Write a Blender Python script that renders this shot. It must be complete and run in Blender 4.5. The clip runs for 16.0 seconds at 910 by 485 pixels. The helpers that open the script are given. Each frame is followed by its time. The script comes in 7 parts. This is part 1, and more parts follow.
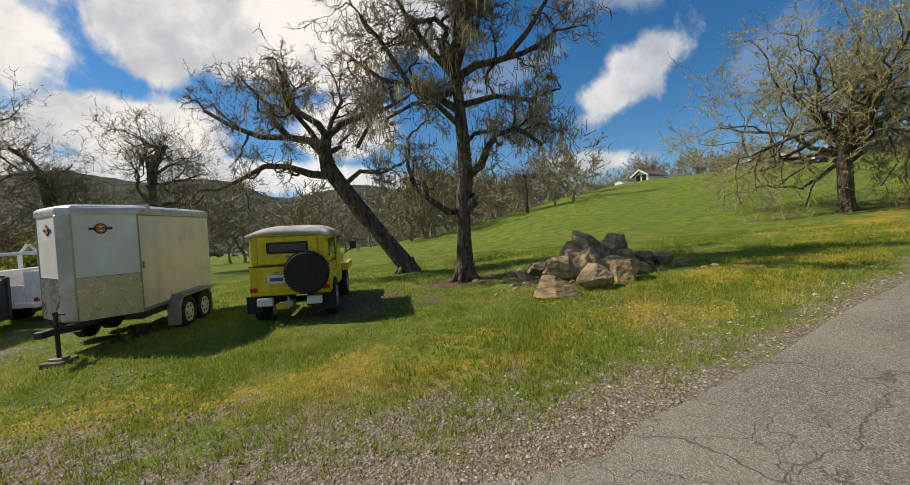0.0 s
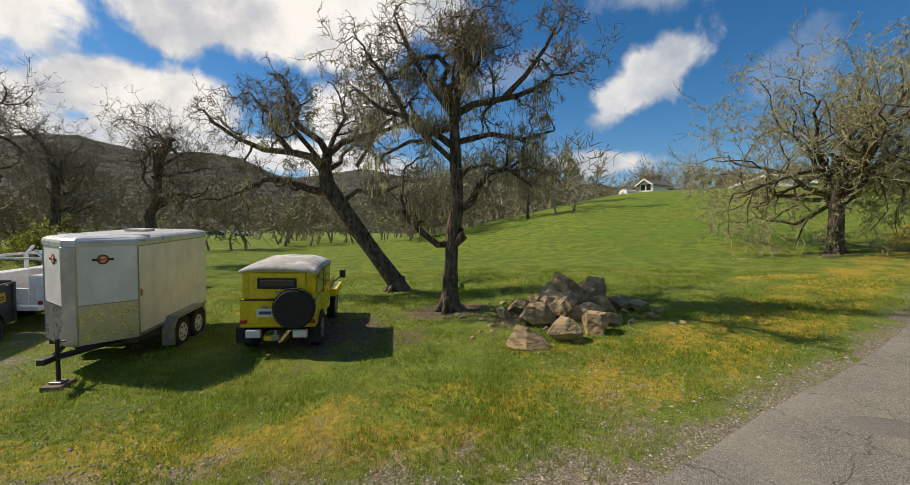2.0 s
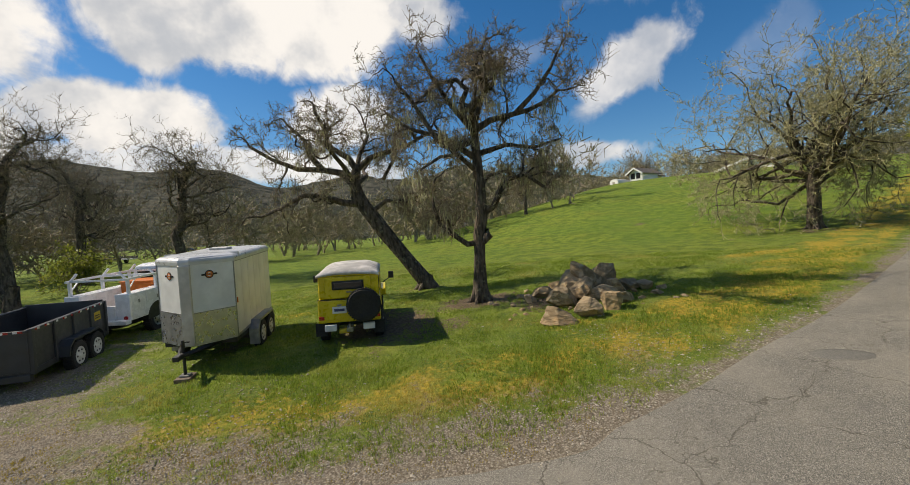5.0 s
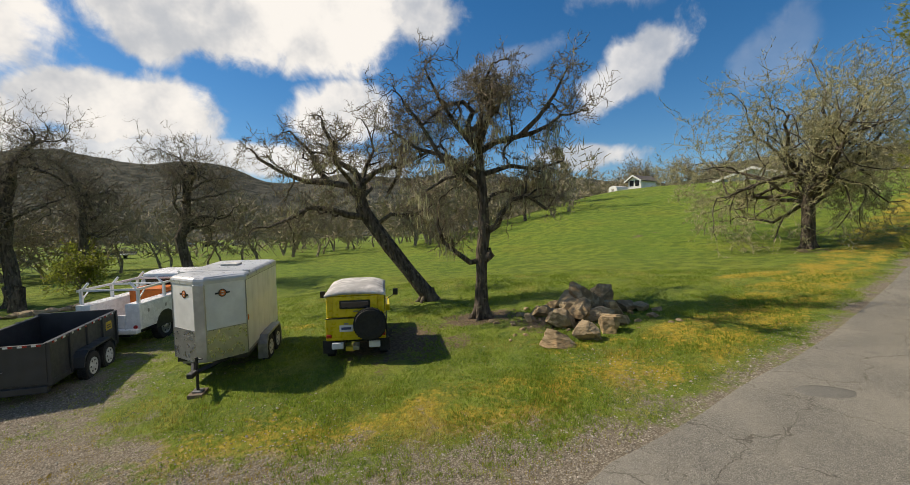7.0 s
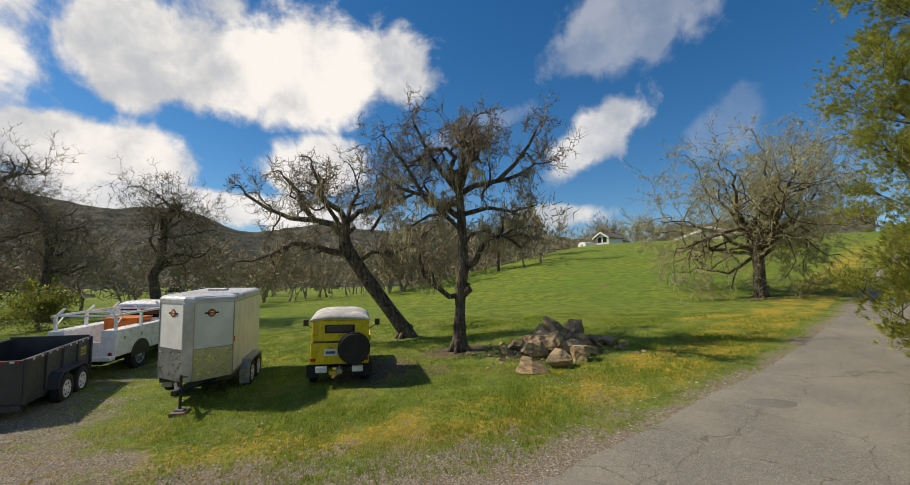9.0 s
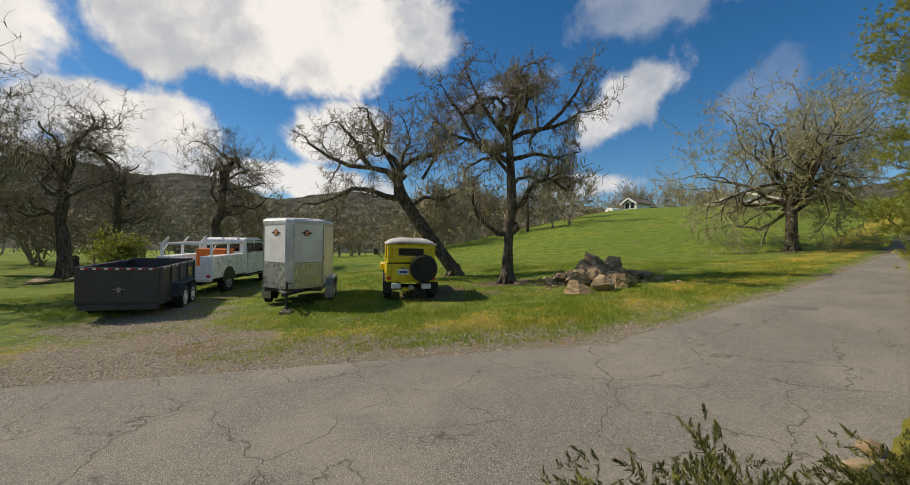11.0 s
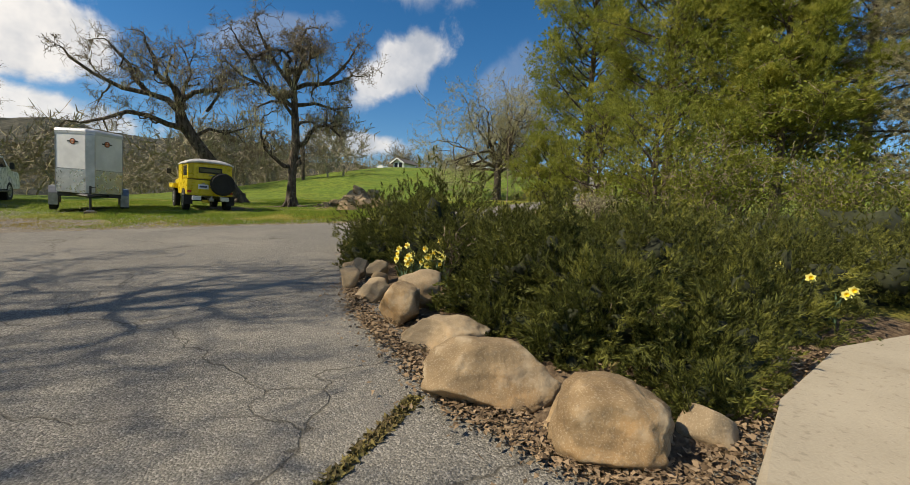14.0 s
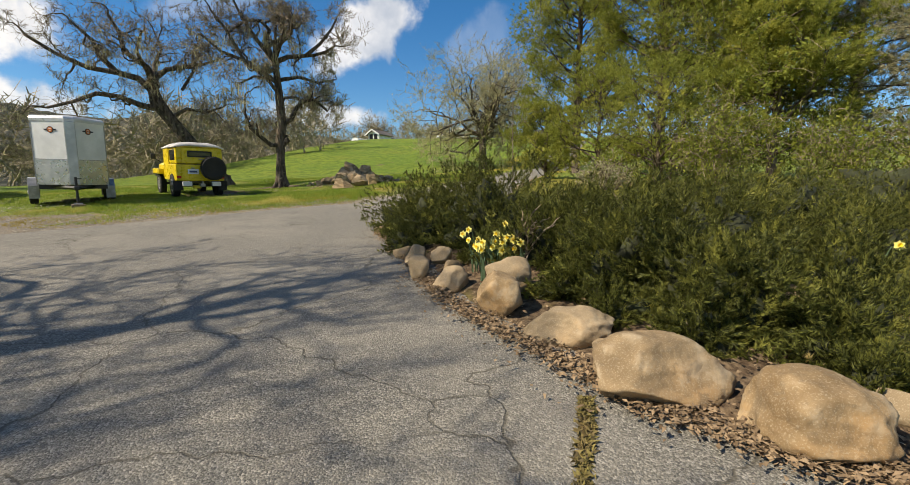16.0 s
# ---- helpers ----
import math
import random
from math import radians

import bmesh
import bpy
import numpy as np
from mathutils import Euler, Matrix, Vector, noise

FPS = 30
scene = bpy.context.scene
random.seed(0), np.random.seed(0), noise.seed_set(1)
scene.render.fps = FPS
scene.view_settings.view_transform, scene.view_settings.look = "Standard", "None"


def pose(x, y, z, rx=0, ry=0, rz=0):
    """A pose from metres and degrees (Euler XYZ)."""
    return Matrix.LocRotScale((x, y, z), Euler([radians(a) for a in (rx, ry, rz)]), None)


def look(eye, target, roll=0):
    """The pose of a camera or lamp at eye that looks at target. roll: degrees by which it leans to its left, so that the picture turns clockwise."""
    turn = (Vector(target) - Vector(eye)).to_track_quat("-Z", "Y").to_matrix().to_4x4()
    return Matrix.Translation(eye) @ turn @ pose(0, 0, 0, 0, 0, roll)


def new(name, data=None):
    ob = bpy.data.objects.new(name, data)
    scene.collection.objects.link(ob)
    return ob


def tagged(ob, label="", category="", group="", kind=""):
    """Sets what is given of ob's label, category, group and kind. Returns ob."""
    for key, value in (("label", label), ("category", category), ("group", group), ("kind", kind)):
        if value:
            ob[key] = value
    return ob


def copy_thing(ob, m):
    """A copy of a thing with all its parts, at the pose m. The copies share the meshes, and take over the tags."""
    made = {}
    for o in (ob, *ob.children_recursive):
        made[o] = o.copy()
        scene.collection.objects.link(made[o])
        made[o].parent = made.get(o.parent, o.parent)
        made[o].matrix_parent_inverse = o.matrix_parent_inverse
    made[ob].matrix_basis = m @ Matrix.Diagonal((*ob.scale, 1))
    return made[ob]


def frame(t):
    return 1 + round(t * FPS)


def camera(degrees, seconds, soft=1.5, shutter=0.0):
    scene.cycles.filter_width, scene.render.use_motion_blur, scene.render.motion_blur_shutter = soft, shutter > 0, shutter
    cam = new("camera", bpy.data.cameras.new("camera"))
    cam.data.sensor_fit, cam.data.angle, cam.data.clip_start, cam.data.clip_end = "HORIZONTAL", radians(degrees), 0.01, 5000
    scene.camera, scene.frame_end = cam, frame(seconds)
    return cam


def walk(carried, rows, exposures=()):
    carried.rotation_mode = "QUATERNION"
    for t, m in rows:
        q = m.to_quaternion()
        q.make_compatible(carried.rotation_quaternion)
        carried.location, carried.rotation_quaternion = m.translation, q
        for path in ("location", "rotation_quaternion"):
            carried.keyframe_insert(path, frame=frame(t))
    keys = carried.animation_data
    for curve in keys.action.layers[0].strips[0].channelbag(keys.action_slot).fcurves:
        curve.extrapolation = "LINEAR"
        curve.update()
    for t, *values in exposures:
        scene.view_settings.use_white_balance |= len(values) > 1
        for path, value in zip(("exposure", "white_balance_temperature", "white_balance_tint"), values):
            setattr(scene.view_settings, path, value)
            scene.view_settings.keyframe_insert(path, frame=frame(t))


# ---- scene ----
cam = camera(92.5, 16.0, soft=0.5)
PATH = [
    (0, -0.374, -0.179, 2.318, 89.74, 2.89, -1.08),
    (0.5, -0.157, -0.379, 2.616, 88.91, -2.35, -1.94),
    (1, -0.110, -0.432, 2.953, 88.93, -0.39, -0.18),
    (1.5, -0.047, -0.512, 3.207, 88.35, -1.56, 0.26),
    (2, 0.022, -0.613, 3.393, 88.49, -1.10, -0.69),
    (2.5, -0.054, -0.741, 3.486, 91.85, -3.45, -2.63),
    (3, -0.202, -0.895, 3.441, 92.23, 0.10, -3.26),
    (3.5, -0.427, -1.130, 3.421, 93.15, -0.58, -2.65),
    (4, -0.762, -1.604, 3.400, 90.68, -3.10, -1.36),
    (4.2, -0.891, -1.773, 3.381, 89.08, 1.61, -0.29),
    (6.3, -1.084, -2.658, 3.791, 88.18, 2.83, -2.63),
    (6.5, -1.116, -2.683, 3.855, 88.27, 2.87, -2.80),
    (7, -1.169, -2.603, 4.033, 88.32, 1.26, -1.93),
    (7.5, -1.178, -2.623, 4.084, 93.30, -0.19, -1.88),
    (8, -1.160, -2.803, 3.888, 92.92, 1.46, -3.65),
    (8.5, -1.141, -3.060, 3.718, 92.64, -1.52, -6.47),
    (9, -1.470, -3.337, 3.431, 95.42, -0.01, -5.58),
    (9.2, -1.644, -3.503, 3.324, 92.38, -0.47, -3.44),
    (11.3, -2.680, -4.895, 2.151, 91.34, -1.06, -2.56),
    (11.5, -2.752, -5.142, 2.024, 92.60, -1.41, -2.09),
    (12, -2.870, -6.137, 1.825, 89.38, 0.86, -2.21),
    (12.5, -3.050, -7.460, 1.590, 83.78, 1.45, -7.70),
    (13, -3.540, -8.640, 1.540, 84.90, 1.60, -13.30),
    (13.5, -3.790, -9.180, 1.340, 85.70, 0.60, -22.10),
    (14, -3.961, -9.397, 1.132, 86.72, -2.52, -31.85),
    (14.5, -4.138, -9.393, 0.963, 86.77, 1.08, -34.04),
    (15, -4.304, -9.307, 0.980, 86.71, -0.55, -33.32),
    (15.5, -4.453, -9.143, 1.122, 83.10, -0.58, -33.60),
    (16, -4.668, -8.793, 1.258, 82.76, 0.26, -35.07),
]
walk(cam, [(t, pose(x, y, z, rx, ry, rz)) for t, x, y, z, rx, ry, rz in PATH], [(0, 0.12, 7100, 11), (9, 0.1, 7100, 11), (12, 0.0, 7100, 11), (13.5, 0.1, 7100, 11), (15, 0.33, 7100, 11), (16, 0.45, 7100, 11)])

# ---- sun, sky and air ----
SUN_EL, SUN_AZ = 44.0, 282.0          # degrees; azimuth clockwise from +y
sun_dir = Vector((math.sin(radians(SUN_AZ)) * math.cos(radians(SUN_EL)), math.cos(radians(SUN_AZ)) * math.cos(radians(SUN_EL)), math.sin(radians(SUN_EL))))
sun = new("sun", bpy.data.lights.new("sun", "SUN"))
sun.data.energy, sun.data.angle, sun.data.color = 4.8, radians(0.53), (1.0, 0.92, 0.79)
sun.matrix_world = look(sun_dir * 50, (0, 0, 0))


# ---- the lay of the land ----
def sat(v, m):
    return m * math.tanh(v / m)


def smooth(a, b, v):
    t = min(max((v - a) / (b - a), 0.0), 1.0)
    return t * t * (3 - 2 * t)


def gh(x, y):
    """Height of the ground."""
    b = 0.68 + (sat(0.07 * x, 1.5) if x > 0 else sat(0.05 * x, 1.1)) + (sat(0.0615 * y, 1.45) if y > 0 else sat(0.047 * y, 1.25))
    p, v = 0.57 * x + 0.82 * y, 0.82 * x - 0.57 * y
    if p > 24:
        b += 9.2 * (1 - math.exp(-((p - 24) / 40) ** 1.4)) * smooth(-48, -12, v)
    return b


# ---- small builders ----
def mesh_object(name, verts, faces, mat, parent=None, label="", smooth_faces=False):
    me = bpy.data.meshes.new(name)
    me.from_pydata(verts, [], faces)
    if smooth_faces:
        me.polygons.foreach_set("use_smooth", [True] * len(me.polygons))
    me.update()
    if mat:
        me.materials.append(mat)
    ob = new(name, me)
    if parent:
        ob.parent = parent
    if label:
        ob["label"] = label
    return ob


def part(name, bm, mat, parent=None, label="", smooth_faces=False):
    me = bpy.data.meshes.new(name)
    bm.to_mesh(me)
    bm.free()
    if smooth_faces:
        me.polygons.foreach_set("use_smooth", [True] * len(me.polygons))
    if mat:
        me.materials.append(mat)
    ob = new(name, me)
    if parent:
        ob.parent = parent
    if label:
        ob["label"] = label
    return ob


def thing(name, m, label, category, group=""):
    ob = new(name)
    ob.empty_display_size = 0.2
    ob.matrix_basis = m
    return tagged(ob, label, category, group)


def add_box(bm, x0, x1, y0, y1, z0, z1, bevel=0.0, seg=2):
    vs = [bm.verts.new(p) for p in ((x0, y0, z0), (x1, y0, z0), (x1, y1, z0), (x0, y1, z0), (x0, y0, z1), (x1, y0, z1), (x1, y1, z1), (x0, y1, z1))]
    fs = [bm.faces.new([vs[i] for i in f]) for f in ((3, 2, 1, 0), (4, 5, 6, 7), (0, 1, 5, 4), (1, 2, 6, 5), (2, 3, 7, 6), (3, 0, 4, 7))]
    if bevel:
        es = list({e for f in fs for e in f.edges})
        bmesh.ops.bevel(bm, geom=es, offset=bevel, segments=seg, affect="EDGES", profile=0.5)
    return bm


def box(x0, x1, y0, y1, z0, z1, bevel=0.0, seg=2):
    return add_box(bmesh.new(), x0, x1, y0, y1, z0, z1, bevel, seg)


def add_rod(bm, a, b, r, n=8, r2=None):
    a, b = Vector(a), Vector(b)
    q = (b - a).to_track_quat("Z", "Y")
    r2 = r if r2 is None else r2
    ring = []
    for p, rr in ((a, r), (b, r2)):
        ring.append([bm.verts.new(p + q @ Vector((rr * math.cos(2 * math.pi * i / n), rr * math.sin(2 * math.pi * i / n), 0))) for i in range(n)])
    for i in range(n):
        bm.faces.new((ring[0][i], ring[0][(i + 1) % n], ring[1][(i + 1) % n], ring[1][i]))
    bm.faces.new(ring[0][::-1])
    bm.faces.new(ring[1])
    return bm


def add_lathe(bm, profile, axis="Z", n=24, at=(0, 0, 0)):
    """Turns (radius, height) pairs round an axis."""
    at = Vector(at)
    rings = []
    for r, h in profile:
        ring = []
        for i in range(n):
            a = 2 * math.pi * i / n
            p = (r * math.cos(a), r * math.sin(a), h)
            p = {"Z": p, "Y": (p[0], p[2], p[1]), "X": (p[2], p[0], p[1])}[axis]
            ring.append(bm.verts.new(at + Vector(p)))
        rings.append(ring)
    for a, b in zip(rings, rings[1:]):
        for i in range(n):
            bm.faces.new((a[i], a[(i + 1) % n], b[(i + 1) % n], b[i]))
    if profile[0][0] > 1e-4:
        bm.faces.new(rings[0][::-1])
    if profile[-1][0] > 1e-4:
        bm.faces.new(rings[-1])
    bmesh.ops.recalc_face_normals(bm, faces=bm.faces)
    return bm


def add_prism(bm, outline, y0, y1, bevel=0.0):
    """A flat outline of (x, z) pairs, thick from y0 to y1."""
    a = [bm.verts.new((x, y0, z)) for x, z in outline]
    b = [bm.verts.new((x, y1, z)) for x, z in outline]
    n = len(outline)
    fs = [bm.faces.new(a), bm.faces.new(b[::-1])]
    for i in range(n):
        fs.append(bm.faces.new((a[(i + 1) % n], a[i], b[i], b[(i + 1) % n])))
    bmesh.ops.recalc_face_normals(bm, faces=fs)
    if bevel:
        bmesh.ops.bevel(bm, geom=list({e for f in fs for e in f.edges}), offset=bevel, segments=2, affect="EDGES", profile=0.5)
    return bm


# ---- materials ----
class Nodes:
    """A material's node tree, written in short."""

    def __init__(self, name, rough=0.8, metal=0.0, spec=0.5):
        self.mat = bpy.data.materials.new(name)
        self.mat.use_nodes = True
        self.t = self.mat.node_tree
        self.b = self.t.nodes["Principled BSDF"]
        self.b.inputs["Roughness"].default_value = rough
        self.b.inputs["Metallic"].default_value = metal
        self.b.inputs["Specular IOR Level"].default_value = spec
        self.obj = self.t.nodes.new("ShaderNodeTexCoord").outputs["Object"]
        geo = self.t.nodes.new("ShaderNodeNewGeometry")
        self.pos, self.island, self.nrm = geo.outputs["Position"], geo.outputs["Random Per Island"], geo.outputs["Normal"]
        self.rnd = self.t.nodes.new("ShaderNodeObjectInfo").outputs["Random"]

    def put(self, sock, v):
        if isinstance(v, bpy.types.NodeSocket):
            self.t.links.new(v, sock)
        elif isinstance(v, tuple) and len(v) == 3 and sock.type == "RGBA":
            sock.default_value = (*v, 1)
        else:
            sock.default_value = v

    def noise(self, scale, detail=4, at=None, rough=0.55, distort=0.0):
        n = self.t.nodes.new("ShaderNodeTexNoise")
        n.inputs["Scale"].default_value, n.inputs["Detail"].default_value = scale, detail
        n.inputs["Roughness"].default_value, n.inputs["Distortion"].default_value = rough, distort
        self.t.links.new(at or self.pos, n.inputs["Vector"])
        return n.outputs["Fac"]

    def cells(self, scale, feature="F1", at=None, out="Distance", random_=1.0):
        n = self.t.nodes.new("ShaderNodeTexVoronoi")
        n.feature = feature
        n.inputs["Scale"].default_value = scale
        n.inputs["Randomness"].default_value = random_
        self.t.links.new(at or self.pos, n.inputs["Vector"])
        return n.outputs[out]

    def wave(self, scale, distort=2.0, detail=2.0, at=None, direction="X"):
        n = self.t.nodes.new("ShaderNodeTexWave")
        n.bands_direction = direction
        n.inputs["Scale"].default_value, n.inputs["Distortion"].default_value, n.inputs["Detail"].default_value = scale, distort, detail
        self.t.links.new(at or self.pos, n.inputs["Vector"])
        return n.outputs["Fac"]

    def stretch(self, sx, sy, sz, at=None):
        n = self.t.nodes.new("ShaderNodeMapping")
        n.inputs["Scale"].default_value = (sx, sy, sz)
        self.t.links.new(at or self.pos, n.inputs["Vector"])
        return n.outputs["Vector"]

    def step(self, v, a, b, lo=0.0, hi=1.0):
        n = self.t.nodes.new("ShaderNodeMapRange")
        n.interpolation_type = "SMOOTHSTEP"
        for i, w in enumerate((v, a, b, lo, hi)):
            self.put(n.inputs[i], w)
        return n.outputs[0]

    def math(self, op, a, b=0.0):
        n = self.t.nodes.new("ShaderNodeMath")
        n.operation = op
        self.put(n.inputs[0], a)
        self.put(n.inputs[1], b)
        return n.outputs[0]

    def mix(self, f, a, b, mode="MIX"):
        n = self.t.nodes.new("ShaderNodeMix")
        n.data_type, n.blend_type = "RGBA", mode
        self.put(n.inputs[0], f)
        self.put(n.inputs[6], a)
        self.put(n.inputs[7], b)
        return n.outputs[2]

    def axis(self, i, at=None):
        n = self.t.nodes.new("ShaderNodeSeparateXYZ")
        self.t.links.new(at or self.pos, n.inputs[0])
        return n.outputs[i]

    def attribute(self, name):
        n = self.t.nodes.new("ShaderNodeAttribute")
        n.attribute_name = name
        return n.outputs["Fac"]

    def bump(self, h, strength=0.5, dist=0.02):
        n = self.t.nodes.new("ShaderNodeBump")
        n.inputs["Strength"].default_value, n.inputs["Distance"].default_value = strength, dist
        self.put(n.inputs["Height"], h)
        self.t.links.new(n.outputs[0], self.b.inputs["Normal"])

    def done(self, color=None, rough=None):
        if color is not None:
            self.put(self.b.inputs["Base Color"], color)
        if rough is not None:
            self.put(self.b.inputs["Roughness"], rough)
        return self.mat


def plain(name, color, rough=0.6, metal=0.0, vary=0.25, scale=9.0, spec=0.5, bump=0.0):
    """A nearly plain surface: colour with faint soiling at two scales."""
    n = Nodes(name, rough, metal, spec)
    f = n.math("MULTIPLY", n.noise(scale, 5, n.obj), n.noise(scale * 0.13, 2, n.obj))
    dark = tuple(c * (1 - vary) for c in color)
    light = tuple(min(1, c * (1 + vary * 0.5)) for c in color)
    if bump:
        n.bump(n.noise(scale * 14, 3, n.obj), 0.4, bump)
    return n.done(n.mix(n.step(f, 0.12, 0.42), dark, light), n.step(n.noise(scale * 2, 3, n.obj), 0.3, 0.7, max(0.03, rough - 0.1), min(1, rough + 0.1)))


# ---- the world: blue sky with heaped clouds ----
def make_sky():
    w = bpy.data.worlds.new("sky")
    scene.world = w
    w.use_nodes = True
    t = w.node_tree
    bg = t.nodes["Background"]
    sky = t.nodes.new("ShaderNodeTexSky")
    sky.sky_type, sky.sun_disc = "NISHITA", False
    sky.sun_elevation, sky.sun_rotation = radians(SUN_EL), radians(SUN_AZ)
    sky.air_density, sky.dust_density, sky.ozone_density, sky.altitude = 1.0, 0.25, 4.5, 300
    bg.inputs[1].default_value = SKY_POWER
    co = t.nodes.new("ShaderNodeTexCoord").outputs["Generated"]

    def mth(op, a, b=0.0):
        n = t.nodes.new("ShaderNodeMath")
        n.operation = op
        for s, v in zip(n.inputs, (a, b)):
            if isinstance(v, bpy.types.NodeSocket):
                t.links.new(v, s)
            else:
                s.default_value = v
        return n.outputs[0]

    def dot(v):
        n = t.nodes.new("ShaderNodeVectorMath")
        n.operation = "DOT_PRODUCT"
        t.links.new(co, n.inputs[0])
        n.inputs[1].default_value = v
        return n.outputs["Value"]

    def noi(scale, detail, distort=0.0):
        n = t.nodes.new("ShaderNodeTexNoise")
        n.inputs["Scale"].default_value, n.inputs["Detail"].default_value, n.inputs["Roughness"].default_value = scale, detail, 0.58
        n.inputs["Distortion"].default_value = distort
        t.links.new(co, n.inputs["Vector"])
        return n.outputs["Fac"]

    def rng(v, a, b, lo=0.0, hi=1.0):
        n = t.nodes.new("ShaderNodeMapRange")
        n.interpolation_type = "SMOOTHSTEP"
        for s, x in zip(n.inputs, (v, a, b, lo, hi)):
            if isinstance(x, bpy.types.NodeSocket):
                t.links.new(x, s)
            else:
                s.default_value = x
        return n.outputs[0]

    rough, fine = noi(4.6, 9, 0.5), noi(15.0, 8, 0.35)
    total = None
    # azimuth, elevation, half width, half height (degrees), lean, thickness
    for az, el, hw, hh, lean, thick in CLOUDS:
        a, e, r = radians(az), radians(el), radians(lean)
        c = Vector((math.sin(a) * math.cos(e), math.cos(a) * math.cos(e), math.sin(e)))
        u = Vector((math.cos(a), -math.sin(a), 0))
        v = c.cross(u) * -1
        if v.z < 0:
            v = -v
        u2, v2 = u * math.cos(r) + v * math.sin(r), v * math.cos(r) - u * math.sin(r)
        p = mth("DIVIDE", dot(u2), math.sin(radians(hw)))
        q = mth("DIVIDE", dot(v2), math.sin(radians(hh)))
        d = mth("SQRT", mth("ADD", mth("MULTIPLY", p, p), mth("MULTIPLY", mth("SUBTRACT", q, c.dot(v2) / math.sin(radians(hh))), mth("SUBTRACT", q, c.dot(v2) / math.sin(radians(hh))))))
        d = mth("ADD", d, mth("MULTIPLY", mth("SUBTRACT", rough, 0.5), 1.5))
        d = mth("ADD", d, mth("MULTIPLY", mth("SUBTRACT", fine, 0.5), 0.95))
        m = mth("MULTIPLY", rng(d, 1.06, 0.62), mth("GREATER_THAN", dot(c), 0.2))
        m = mth("MULTIPLY", m, thick)
        total = m if total is None else mth("MAXIMUM", total, m)
    mixn = t.nodes.new("ShaderNodeMix")
    mixn.data_type = "RGBA"
    shade = t.nodes.new("ShaderNodeMix")
    shade.data_type = "RGBA"
    t.links.new(rng(mth("ADD", noi(6.0, 5), mth("MULTIPLY", total, 0.12)), 0.42, 0.72), shade.inputs[0])
    k = CLOUD_LIGHT / SKY_POWER
    shade.inputs[6].default_value = (0.55 * k, 0.60 * k, 0.68 * k, 1)
    shade.inputs[7].default_value = (1.0 * k, 1.0 * k, 1.0 * k, 1)
    t.links.new(total, mixn.inputs[0])
    hue = t.nodes.new("ShaderNodeHueSaturation")
    hue.inputs["Saturation"].default_value, hue.inputs["Value"].default_value = 1.3, 1.15
    t.links.new(sky.outputs[0], hue.inputs["Color"])
    t.links.new(hue.outputs[0], mixn.inputs[6])
    t.links.new(shade.outputs[2], mixn.inputs[7])
    t.links.new(mixn.outputs[2], bg.inputs[0])


SKY_POWER, CLOUD_LIGHT = 0.088, 0.86
CLOUDS = [(-17, 26, 17, 7.5, 4, 1.0), (-33, 24, 8, 6, 0, 1.0), (-50, 24, 14, 13, 0, 1.0), (-2, 27, 7, 5, -20, 0.9),
          (23, 17, 9.5, 3.6, 36, 0.8), (27, 29.5, 9, 5, 10, 0.36), (-35, 13, 11, 4.2, -4, 1.0), (-12, 14.5, 8, 4, 0, 0.95),
          (-52, 11, 14, 5, 0, 1.0), (19, 8.8, 7, 2.0, 0, 0.9), (38, 17, 5, 3.5, 40, 0.16), (8, 20, 8, 2.2, 20, 0.28),
          (-5, 46, 16, 10, 0, 0.8), (80, 30, 25, 9, 0, 0.7), (140, 24, 30, 8, 0, 0.8), (200, 35, 30, 10, 0, 0.8), (255, 22, 20, 8, 0, 0.8), (-30, 9, 30, 2.5, 0, 0.9)]
make_sky()

# ---- materials of the land ----
M_GROUND = None


